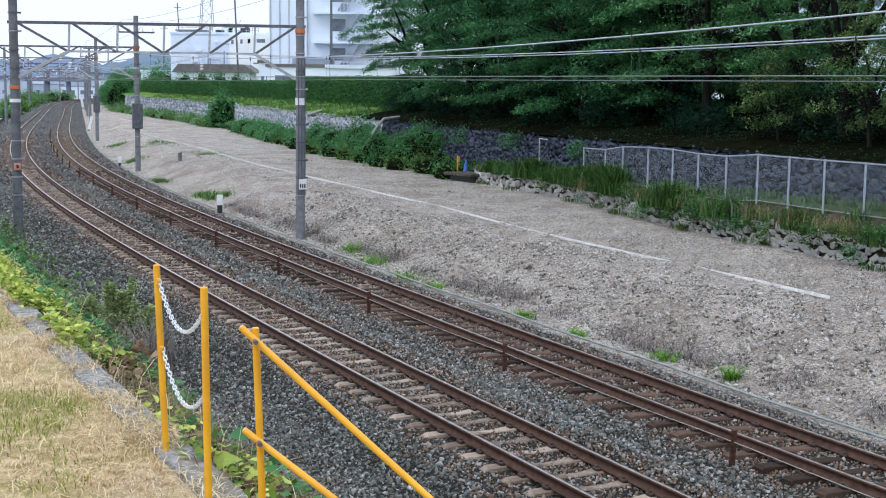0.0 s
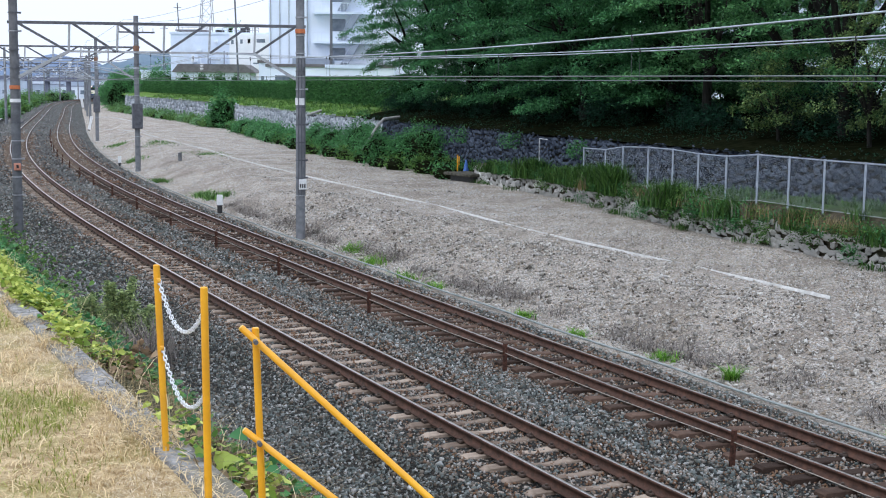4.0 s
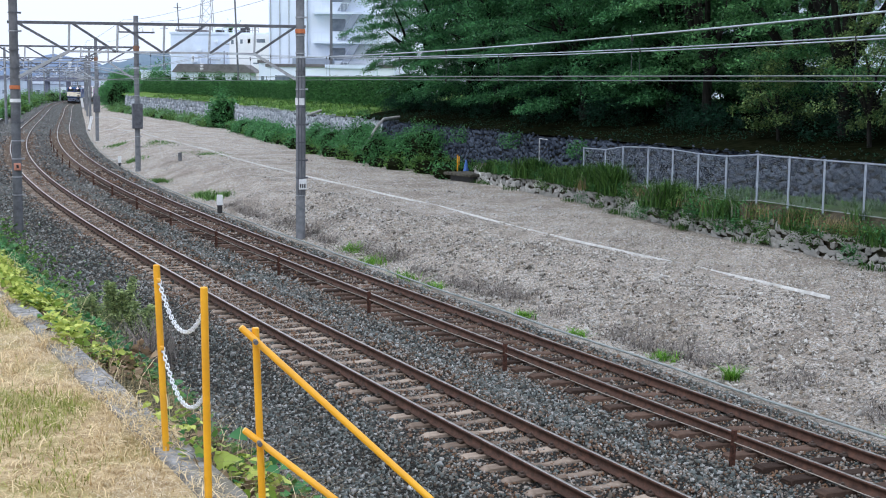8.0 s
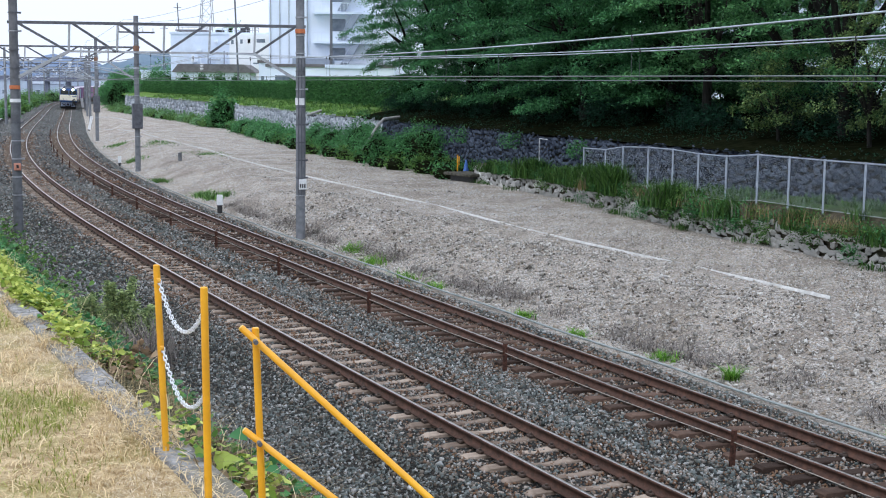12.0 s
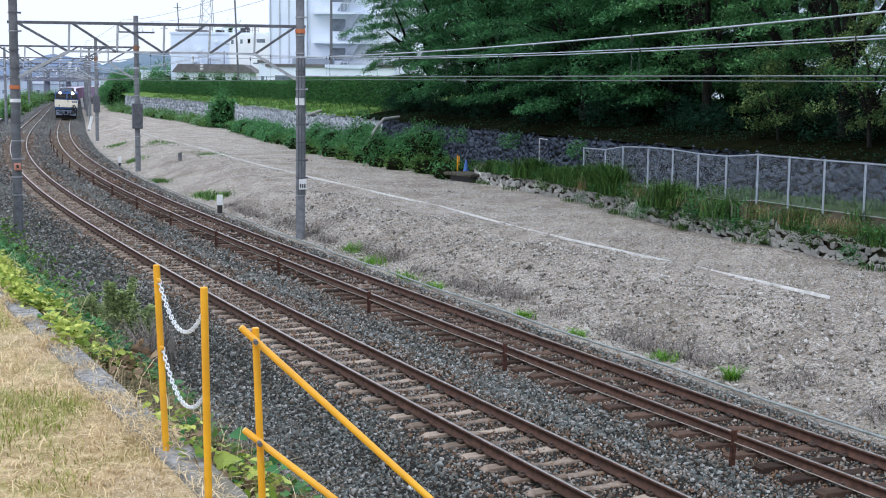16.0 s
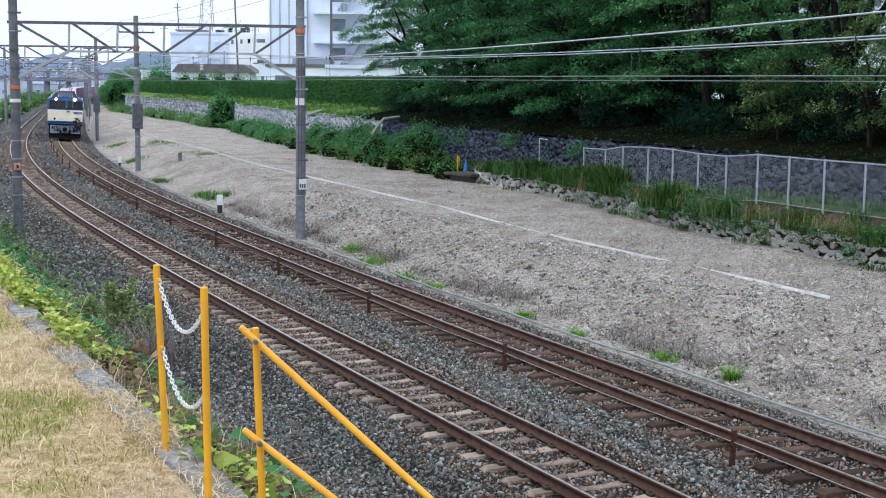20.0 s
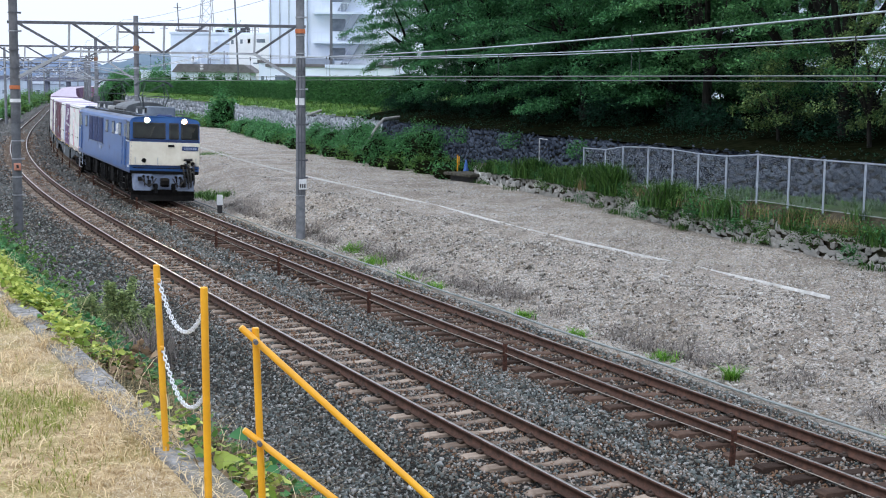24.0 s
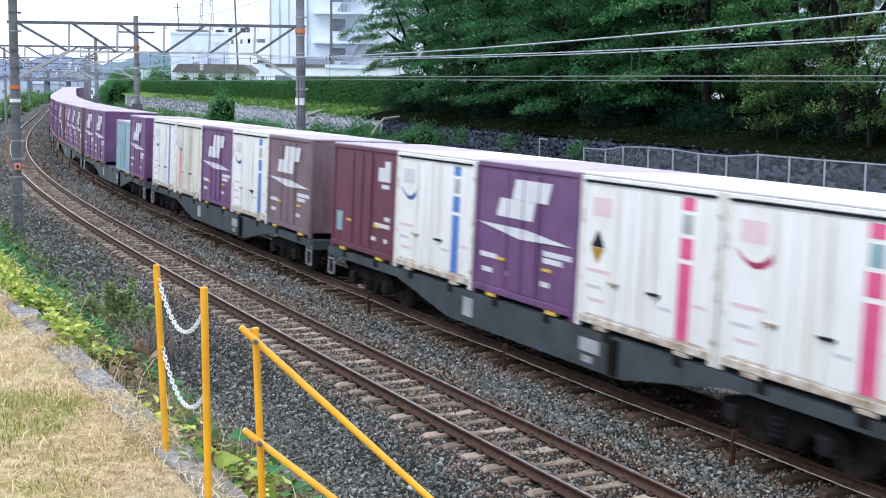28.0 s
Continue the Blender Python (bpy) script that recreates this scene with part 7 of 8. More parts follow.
r = np.random.default_rng(66)
n = 11000
ss = r.uniform(-8, 45, n)
keep = np.sin(ss * 0.8) + np.sin(ss * 2.3 + 1) + r.normal(size=n) * 0.5 > -0.3
ss = ss[keep]
ll = -3.15 - np.abs(r.normal(size=len(ss))) * 0.45
x, y, _ = line_at(ss, ll)
blades("dry_stalks", "grey withered stalks along the foot of the gravel bank", np.stack([x, y, bumpy(ll, ss) - 0.02], -1), 0.2, 0.0055, L_TWIG, 67, 1.2, "dry grass")

# ---- wire-mesh fence on the low wall ----
M_GALV = surf("pale_galvanised_tube", (0.25, 0.29, 0.35), (0.38, 0.42, 0.49), 5, 0.5)
fence = thing("mesh_fence", "galvanised wire-mesh fence on top of the low wall", "fence")
FS = [11.6, 13.4, 15.3, 17.2, 19.0, 20.75, 22.65, 24.5, 26.35, 28.6, 31.15, 33.1, 35.75]
tops = [2.95, 2.93, 2.91, 2.89, 2.88, 2.87, 2.72, 2.71, 2.76, 2.73, 2.63, 2.43, 2.37]
prev = None
for i, (s, h) in enumerate(zip(FS, tops)):
    lat = low_wall_lat(s) - 0.62
    base, top = spot(s, lat, h - 1.55), spot(s, lat, h)
    bm = fresh()
    tube(bm, base, top, 0.032, seg=8)
    tube(bm, top, top + Vector((0, 0, 0.03)), 0.044, seg=8)
    part("post", bm, M_GALV, fence)
    if prev:
        bm = fresh()
        tube(bm, prev[1], top, 0.02, seg=8)
        part("top_rail", bm, M_GALV, fence)
        bm = fresh()
        tube(bm, prev[0] + Vector((0, 0, 0.13)), base + Vector((0, 0, 0.13)), 0.012, seg=6)
        part("bottom_wire", bm, M_STEEL, fence)
        # woven mesh: two sets of slanting wires
        a0, a1, b0, b1 = prev[0] + Vector((0, 0, 0.13)), prev[1], base + Vector((0, 0, 0.13)), top
        vs, fs = [], []
        cells = 28
        hh = 20
        for k in range(-hh, cells):
            for sg in (0, 1):
                u0, w0, u1, w1 = k / cells, 0.0, (k + hh) / cells, 1.0
                if u0 < 0:
                    w0 = -u0 * cells / hh
                    u0 = 0.0
                if u1 > 1:
                    w1 = 1 - (u1 - 1) * cells / hh
                    u1 = 1.0
                if sg:
                    u0, u1 = 1 - u0, 1 - u1
                p = a0.lerp(b0, u0).lerp(a1.lerp(b1, u0), w0)
                q = a0.lerp(b0, u1).lerp(a1.lerp(b1, u1), w1)
                d = (q - p).normalized()
                n1 = d.cross(Vector((0, 0, 1))).normalized() * 0.0019
                n2 = d.cross(n1).normalized() * 0.0019
                j = len(vs)
                vs += [p + n1, p + n2, p - n1 - n2, q + n1, q + n2, q - n1 - n2]
                fs += [(j, j + 1, j + 4, j + 3), (j + 1, j + 2, j + 5, j + 4), (j + 2, j, j + 3, j + 5)]
        raw("mesh_panel", [tuple(x) for x in vs], fs, M_WIRE, fence)
    prev = (base, top)
gate = thing("gate_frame", "lone grey steel frame standing before the stone wall", "gate frame")
bm = fresh()
tube(bm, spot(41.0, -16.9, 1.0), spot(41.0, -16.9, 2.55), 0.03, seg=8)
part("post", bm, M_STEEL, gate)
bm = fresh()
tube(bm, spot(41.0, -16.9, 2.55), spot(40.2, -16.9, 2.53), 0.025, seg=8)
part("rail", bm, M_STEEL, gate)

# ---- drain outlet, stakes and cone at the end of the low wall ----
outlet = thing("drain_slab", "dark concrete slab over a drain opening", "drain", place(47.2, -15.9, 0.2, 12))
bm = fresh()
box(bm, -1.0, 1.3, -0.9, 0.5, 0.28, 0.42, 0.02)
part("slab", bm, surf("dark_slab_concrete", (0.035, 0.032, 0.025), (0.12, 0.115, 0.095), 5, 0.9, 0.8, 30), outlet)
# solid black block stands for the dark inside the drain
bm = fresh()
box(bm, -0.9, 1.1, -0.8, 0.2, -0.1, 0.28)
part("opening", bm, M_BLACK, outlet)
for s, lat, h in ((50.2, -16.6, 0.85), (51.5, -17.2, 0.7)):
    k = thing("yellow_stake", "thin yellow marker stake in the weeds", "stake", place(s, lat, 0.5))
    bm = fresh()
    tube(bm, (0, 0, -0.3), (0, 0, h), 0.035, seg=8)
    part("rod", bm, M_YELLOW, k)
cone = thing("blue_cone", "blue plastic cone standing in the weeds", "cone", place(49.0, -16.6, 0.45))
M_CONE = surf("blue_plastic", (0.03, 0.10, 0.34), (0.05, 0.14, 0.42), 3, 0.5)
bm = fresh()
tube(bm, (0, 0, 0.04), (0, 0, 0.72), 0.17, 0.04, seg=14)
part("body", bm, M_CONE, cone)
bm = fresh()
box(bm, -0.2, 0.2, -0.2, 0.2, 0.0, 0.045, 0.01)
part("base", bm, M_CONE, cone)
for pts, r, lab in (([(-5.0, 82.3, 0.9), (-4.0, 82.4, 2.5), (-3.7, 82.7, 2.8), (-2.8, 83.6, 2.92)], 0.085, "bent white drain pipe over the stone wall"), ([(-10.0, 98.0, 2.6), (-9.0, 98.5, 2.95)], 0.09, "short white drain pipe on the wall")):
    k = thing("drain_pipe", lab, "pipe")
    for a, b in zip(pts, pts[1:]):
        bm = fresh()
        tube(bm, a, b, r, seg=10)
        bmesh.ops.create_uvsphere(bm, u_segments=10, v_segments=6, radius=r, matrix=Matrix.Translation(b))
        part("section", bm, M_CONC, k)


# ---- yellow posts, rails and chains on the kerb ----
def yellow_post(base, top, label, r=0.019):
    p = thing("yellow_post", label, "post", group="yellow posts")
    base, top = Vector(base), Vector(top)
    bm = fresh()
    tube(bm, base - Vector((0, 0, 0.05)), top, r, seg=18)
    bmesh.ops.create_uvsphere(bm, u_segments=14, v_segments=8, radius=r, matrix=Matrix.Translation(top) @ Matrix.Diagonal((1, 1, 0.35, 1)))
    part("tube", bm, M_YELLOW, p)
    bm = fresh()
    tube(bm, base - Vector((0, 0, 0.02)), base + Vector((0, 0, 0.008)), 0.036, seg=12)
    part("base_collar", bm, M_CONC, p, "pale mortar collar")
    return p


P1 = yellow_post((-1.548, 7.411, 2.83), (-1.59, 7.411, 3.891), "leaning yellow steel post with chain eyes")
P2 = yellow_post((-1.149, 6.486, 2.835), (-1.1615, 6.486, 3.910), "yellow steel post beside a chained gap")
P3 = yellow_post((-0.79, 5.876, 2.80), (-0.826, 5.876, 3.825), "leaning yellow steel post carrying two rails", 0.0165)


def handrail(a, b, label):
    h = thing("handrail", label, "handrail", group="yellow rails")
    a, b = Vector(a), Vector(b)
    bm = fresh()
    tube(bm, a, b, 0.0152, seg=18)
    part("tube", bm, M_YELLOW, h)
    bm = fresh()
    d = (b - a).normalized()
    tube(bm, a - d * 0.006, a + d * 0.002, 0.0135, seg=14)
    part("end_cap", bm, surf("pale_yellow_cap", (0.72, 0.5, 0.14), (0.8, 0.6, 0.22), 6, 0.6), h)
    return h


u = Vector((-0.046, 5.6, 3.146)) - Vector((-0.822, 5.845, 3.776))
u.normalize()
A = Vector((-0.822, 5.845, 3.776))
handrail(A - u * 0.085, A + u * 2.2, "yellow tubular handrail sloping past the posts")
w = Vector((-0.467, 5.72, 3.103)) - Vector((-0.807, 5.845, 3.319))
w.normalize()
B = Vector((-0.807, 5.845, 3.319))
handrail(B - w * 0.085, B + w * 1.7, "lower yellow tubular handrail")
for c in (A, B):
    bolt = thing("bolt", "small grey bolt fixing a rail", "bolt")
    bm = fresh()
    tube(bm, c + Vector((0.01, -0.05, 0)), c + Vector((0.0, -0.015, 0)), 0.011, seg=8)
    part("head", bm, M_STEEL_D, bolt)


def chain(a, b, sag_by, label):
    """Oval links, each turned a quarter from the last, along a hanging line."""
    k = thing("chain", label, "chain", group="white chains")
    a, b = Vector(a), Vector(b)
    bm = fresh()
    ring_v, ring_f = [], []
    big, small = 18, 6
    r0, l0, wr = 0.0092, 0.011, 0.0034
    prof = []
    for i in range(big):
        t = 2 * math.pi * i / big
        cx, cz = r0 * math.cos(t), r0 * math.sin(t) + (l0 if math.sin(t) > 0 else -l0)
        for j in range(small):
            q = 2 * math.pi * j / small
            prof.append((cx + wr * math.cos(q) * math.cos(t), wr * math.sin(q), cz + wr * math.cos(q) * math.sin(t)))
    for i in range(big):
        for j in range(small):
            ring_f.append((i * small + j, ((i + 1) % big) * small + j, ((i + 1) % big) * small + (j + 1) % small, i * small + (j + 1) % small))
    base = raw("link", prof, ring_f, M_CHAIN, k, smooth=True)
    pts = []
    for i in range(401):
        t = i / 400
        p = a.lerp(b, t)
        p.z -= sag_by * (1 - (2 * t - 1) ** 2)
        pts.append(p)
    d, nxt, n = 0.0, 0.0, 0
    for p, q in zip(pts, pts[1:]):
        seg = (q - p).length
        while nxt <= d + seg:
            c = p.lerp(q, (nxt - d) / seg)
            m = Matrix.Translation(c) @ (q - p).to_track_quat("Z", "Y").to_matrix().to_4x4() @ Matrix.Rotation(math.pi / 2 * (n % 2) + 0.5, 4, "Z")
            ob = base if n == 0 else base.copy()
            if n:
                scene.collection.objects.link(ob)
            ob.matrix_basis = m
            n += 1
            nxt += 0.0315
        d += seg
    return k


chain((-1.57, 7.39, 3.80), (-1.168, 6.513, 3.795), 0.185, "white plastic chain hanging between two yellow posts")
chain((-1.555, 7.39, 3.42), (-1.159, 6.513, 3.39), 0.185, "lower white plastic chain between two yellow posts")
for z, x in ((3.81, -1.585), (3.43, -1.57)):
    eye = thing("chain_eye", "small welded yellow chain eye", "chain eye")
    bm = fresh()
    tube(bm, (x, 7.37, z), (x + 0.012, 7.39, z), 0.014, seg=8)
    part("ring", bm, M_YELLOW, eye)
plate = thing("kerb_plate", "chipped pale mortar patch on the kerb", "patch", Matrix.Translation((-1.44, 7.33, 2.845)))
bm = fresh()
prism(bm, [(-0.05, -0.01), (0.045, -0.01), (0.02, 0.004), (-0.035, 0.006)], -0.035, 0.03)
part("patch", bm, M_CONC, plate)

# ---- weeds along the kerb and down the bank ----
rng = np.random.default_rng(70)


def weeds(n, s_range, lat_mu, lat_sd, size, material, seed, lift, label, bare=-0.7, far_more=0.0):
    """Leafy weeds in patches; bare raises the share of open ground, far_more crowds them away from the camera."""
    r = np.random.default_rng(seed)
    s = r.uniform(*s_range, n)
    lat = lat_mu + lat_sd * r.normal(size=n)
    patch = np.sin(s * 2.1) + np.sin(s * 0.9 + 2) + 0.8 * np.sin(s * 5.3 + 1) + 0.6 * np.sin(s * 3.7 + lat * 9)
    patch = patch + far_more * np.clip(s - 1.0, -3, 4)
    keep = (patch + r.normal(size=n) * 0.6 > bare) & (lat < 10.76)
    s, lat = s[keep], lat[keep]
    x, y, _ = line_at(s, lat)
    z = np.where(lat > 10.6, 2.83, cross(lat, s)) + lift * r.random(len(s)) ** 1.3
    v, f = broad_leaves(np.stack([x, y, z], -1), size, r)
    ob = raw("weeds", v, f, material)
    return tagged(ob, label, "weeds", kind="stuff")


weeds(30000, (-9, 28), 10.5, 0.16, 0.056, L_WEED, 71, 0.17, "yellow-green creeping weeds along the kerb", -0.4, 0.55)
weeds(15000, (-9, 30), 9.6, 0.45, 0.052, L_IVY, 72, 0.22, "green weeds covering the earth bank", 0.0, 0.2)
weeds(3600, (-9, 10), 10.08, 0.24, 0.05, L_SCRUB, 73, 0.14, "broad-leaved weeds on the upper bank", 0.1)
weeds(16000, (15, 36), 8.2, 0.7, 0.1, L_SCRUB, 74, 0.6, "green weeds covering the earth bank")
weeds(5000, (8, 34), 9.6, 0.5, 0.09, L_HEDGE, 76, 0.45, "dark green leafy weeds on the far bank", -0.3)
L_BROWN = leafy("withered_leaves", (0.07, 0.04, 0.025), (0.48, 0.34, 0.21), scale=2.0)
weeds(1500, (-8, 8), 10.3, 0.2, 0.06, L_BROWN, 75, 0.1, "withered brown leaves among the weeds", 0.0)
r = np.random.default_rng(77)
s, lat = r.uniform(-9, 14, 5200), r.normal(10.2, 0.28, 5200)
s, lat = s[lat < 10.7], lat[lat < 10.7]
x, y, _ = line_at(s, lat)
blades("bank_straw", "dead straw and stalks matted on the bank", np.stack([x, y, np.where(lat > 10.6, 2.82, cross(lat, s))], -1), 0.12, 0.0024, L_STRAW, 78, 1.4, "dry grass", "stuff", 0.6)


def shrub(x, y, z0, h, r, seed, label):
    """A narrow upright shrub of several leafy stems."""
    q = random.Random(seed)
    g = np.random.default_rng(seed)
    t = thing("upright_shrub", label, "shrub", Matrix.Translation((x, y, z0)))
    cs = []
    for k in range(7):
        a = q.uniform(0, 6.28)
        d = r * q.uniform(0.1, 0.9)
        top = Vector((math.cos(a) * d, math.sin(a) * d, h * q.uniform(0.62, 1.0)))
        bm = fresh()
        tube(bm, (top.x * 0.3, top.y * 0.3, 0), top, 0.014, 0.005, seg=6, caps=False)
        part("stem", bm, M_BARK, t)
        n = 760
        f = g.random(n) ** 0.85
        w = (0.26 * (1 - 0.8 * f))[:, None]
        c = np.stack([top.x * (0.3 + 0.7 * f), top.y * (0.3 + 0.7 * f), top.z * f], -1) + g.normal(size=(n, 3)) * w * np.array([0.7, 0.7, 0.3])
        cs.append(c)
    v, f = leaf_arrays(np.concatenate(cs), 0.055, g, up=0.2, long=1.5)
    raw("foliage", v, f, L_BUSH, t)
    return t


SHRUB = "upright yellow-green shrub at the foot of the bank"
shrub(-6.48, 26.64, -0.45, 1.62, 0.36, 81, SHRUB)
shrub(-6.05, 26.4, -0.45, 1.05, 0.4, 82, SHRUB)
shrub(-7.2, 27.0, -0.45, 1.15, 0.5, 83, "grey-green shrub at the foot of the bank")
shrub(-7.95, 27.5, -0.45, 1.2, 0.5, 84, "grey-green shrub at the foot of the bank")
shrub(-7.5, 26.6, -0.45, 0.85, 0.5, 85, "grey-green shrub at the foot of the bank")
shrub(-8.6, 28.8, -0.45, 0.9, 0.5, 86, "grey-green shrub at the foot of the bank")
r = np.random.default_rng(87)
n = 700
x, y = -5.6 + 0.28 * r.normal(size=n), 24.7 + 0.7 * r.normal(size=n)
blades("dry_stalks", "grey withered stalks standing at the foot of the bank", np.stack([x, y, 0 * x - 0.45], -1), 0.75, 0.006, L_TWIG, 88, 0.3, "dry grass")
x, y = -2.6 + 0.13 * r.normal(size=200), 10.6 + 0.28 * r.normal(size=200)
v, f = broad_leaves(np.stack([x, y, 2.58 + 0.16 * r.random(200)], -1), 0.075, r, up=0.45)
tagged(raw("withered_leaves", v, f, L_BROWN), "heap of large withered brown leaves on the bank", "leaves", kind="stuff")

# ---- blades of the dry lawn ----
n = 86000
s = -9.5 + 24 * rng.random(n) ** 1.7
lat = 10.62 + rng.random(n) ** 1.2 * 2.75
x, y, _ = line_at(s, lat)
pts = np.stack([x, y, np.where(lat < 10.8, 2.835, 2.80 + 0.03 * np.clip(lat - 11, 0, 2))], -1)
field = np.sin(x * 2.2 + y * 1.0 + 0.5) + np.sin(y * 1.6 + 1.0) + np.sin(x * 4.1 - y * 2.3) * 0.5 + np.sin(x * 9.1 + y * 3.7) * 0.3 + 0.35 * rng.normal(size=n)
# thin cover on the kerb itself, broken into tongues
keep = (lat > 10.84) | (np.sin(s * 2.3) + np.sin(s * 5.9 + 1) + 0.6 * rng.normal(size=n) > 0.75 - 4.5 * (lat - 10.62))
pts, field, lat = pts[keep], field[keep], lat[keep]
green = (field > 0.3) & (lat > 10.9)
pale = (field < -0.9) & ~green
edge_s = rng.uniform(-9.5, 13, 9000)
edge_l = 10.86 - 0.24 * rng.random(9000) ** 1.3
on = np.sin(edge_s * 2.3) + np.sin(edge_s * 5.9 + 1) + 0.7 * np.sin(edge_s * 11.3) + 0.6 * rng.normal(size=9000) > 1.0 - 5.0 * (edge_l - 10.66)
edge_s, edge_l = edge_s[on], edge_l[on]
x, y, _ = line_at(edge_s, edge_l)
blades("kerb_grass", "dry grass creeping over the kerb", np.stack([x, y, 0 * x + 2.832], -1), 0.05, 0.0028, L_DRY, 96, 1.5, "grass", "stuff", 0.7)
L_PALE = leafy("bleached_grass_blades", (0.46, 0.37, 0.24), (0.86, 0.74, 0.55), scale=1.6)
blades("dry_grass", "dry straw-coloured grass blades on the lawn", pts[~green & ~pale], 0.042, 0.0027, L_DRY, 91, 1.0, "grass", "stuff", 0.5)
blades("bleached_grass", "bleached greyish grass in worn patches of the lawn", pts[pale], 0.034, 0.0027, L_PALE, 95, 1.1, "grass", "stuff", 0.6)
blades("lawn_grass", "green blades in patches of the dry lawn", pts[green], 0.05, 0.0026, L_GREENBLADE, 92, 0.7, "grass")
s = -9.0 + 7.0 * rng.random(1300) ** 1.2
lat = 10.68 + rng.random(1300) ** 1.5 * 1.3
x, y, _ = line_at(s, lat)
blades("curled_grass", "curled bleached grass stalks near the kerb", np.stack([x, y, 0 * x + 2.81], -1), 0.085, 0.0032, L_DRY, 93, 1.2, "grass", "stuff", 0.8)
s = rng.uniform(-8.5, 4, 260)
lat = rng.normal(10.25, 0.22, 260)
x, y, _ = line_at(s, lat)
blades("bank_grass", "thin dry grass stalks on the bank", np.stack([x, y, cross(lat, s)], -1), 0.24, 0.002, L_DRY, 94, 0.5, "grass")


# ---- buildings behind the hedge, and the distance ----
# white walls tinted blue to take in the haze before them
M_WALLW = surf("hazy_render_wall", (0.74, 0.81, 0.93), (0.82, 0.88, 0.98), 0.6, 0.8, stain=(0.58, 0.62, 0.68), stain_scale=0.15)
M_WALLB = surf("hazy_white_wall", (0.66, 0.75, 0.90), (0.75, 0.83, 0.96), 0.6, 0.8, stain=(0.48, 0.53, 0.61), stain_scale=0.2)
M_WINDOW = surf("far_window_glass", (0.10, 0.13, 0.17), (0.22, 0.26, 0.32), 0.8, 0.15)
M_ROOFB = surf("brown_grey_roof_sheet", (0.11, 0.10, 0.105), (0.17, 0.16, 0.165), 1.5, 0.7)
M_SHEET = surf("translucent_scaffold_sheet", (0.70, 0.78, 0.92), (0.78, 0.86, 0.97), 0.5, 0.7)
M_GREYP = surf("grey_blue_panel", (0.22, 0.26, 0.34), (0.3, 0.35, 0.43), 1.0, 0.6)


def building(name, label, m, w, d, h, wall, rows=(), roof=None):
    """Walls with a parapet; rows of windows: (z, height, width, xs)."""
    b = thing(name, label, "building", m)
    bm = fresh()
    box(bm, 0, w, 0, d, -1.5, h, 0)
    part("wall", bm, wall, b)
    bm = fresh()
    box(bm, -0.15, w + 0.15, -0.15, d + 0.15, h, h + 0.35, 0)
    part("roof", bm, roof or M_WALLB, b)
    for z, hh, ww, xs in rows:
        for x in xs:
            bm = fresh()
            box(bm, x - 0.06, x + ww + 0.06, -0.05, 0.02, z - 0.06, z + hh + 0.06)
            f = part("window", bm, M_WALLW, b)
            bm = fresh()
            box(bm, x, x + ww, -0.07, -0.05, z, z + hh)
            part("pane", bm, M_WINDOW, f)
    return b


Zb = 3.6
# tall white block with outside stairs, its left end wrapped in sheeting
tall = building("apartment_block", "tall white building with outside stairs and sheeted end", Matrix.Translation((-21.3, 165.0, Zb)), 33, 14, 20, M_WALLW,
                rows=[(z, 1.5, 1.6, (7.6, 15.5, 18.5, 21.5, 24.5, 27.0)) for z in (0.6, 4.1, 7.6, 11.1, 14.6)])
bm = fresh()
box(bm, -0.05, 4.6, -0.35, -0.1, -0.5, 19.4, 0.05)
part("scaffold_sheet", bm, M_SHEET, tall, "pale sheeting over scaffolding")
for x in np.arange(0.2, 4.7, 1.1):
    bm = fresh()
    tube(bm, (x, -0.42, -0.5), (x, -0.42, 19.8), 0.05, seg=6)
    part("scaffold_pole", bm, M_STEEL, tall)
for z in np.arange(1.0, 19.0, 3.5):
    bm = fresh()
    box(bm, 5.4, 13.2, -1.3, 0, z + 1.6, z + 1.85)
    bal = part("gallery", bm, M_WALLB, tall, "white concrete gallery")
    for x in np.arange(5.5, 13.2, 0.45):
        bm = fresh()
        tube(bm, (x, -1.25, z + 1.85), (x, -1.25, z + 2.9), 0.03, seg=5)
        part("baluster", bm, M_WALLW, bal)
    bm = fresh()
    tube(bm, (5.4, -1.25, z + 2.9), (13.2, -1.25, z + 2.9), 0.04, seg=6)
    part("top_rail", bm, M_WALLW, bal)
    bm = fresh()
    prism(bm, [(8.3, z + 2.0), (9.2, z + 2.0), (11.0, z + 5.1), (10.1, z + 5.1)], -1.2, -0.3)
    part("stair_flight", bm, M_GREYP, tall, "grey outside stair flight")
bm = fresh()
box(bm, 3.2, 8.0, -4.0, -1.5, 3.0, 4.3, 0.1)
part("tank_cover", bm, M_GREYP, tall, "blue-grey tank cover")
# low sheds before it
shed = building("shed", "low pale shed with a dark roof edge", Matrix.Translation((-21.0, 160.0, 3.6)), 15, 4, 3.2, M_WALLW, rows=[(0.6, 1.6, 2.2, (1.0, 4.2, 7.4))], roof=M_ROOFB)
shed2 = building("shed", "small white hut with a tiled gable roof", Matrix.Translation((-24.4, 178.0, 3.9)), 2.3, 2.5, 3.6, M_WALLW, rows=[(0.6, 1.3, 0.4, (0.3, 0.95))], roof=M_ROOFB)
unit = building("cabin", "white site cabin with an air conditioner", Matrix.Translation((-10.9, 125.0, 3.7)), 4.6, 3, 2.6, M_WALLW, rows=[(0.9, 1.0, 0.9, (2.0,))])
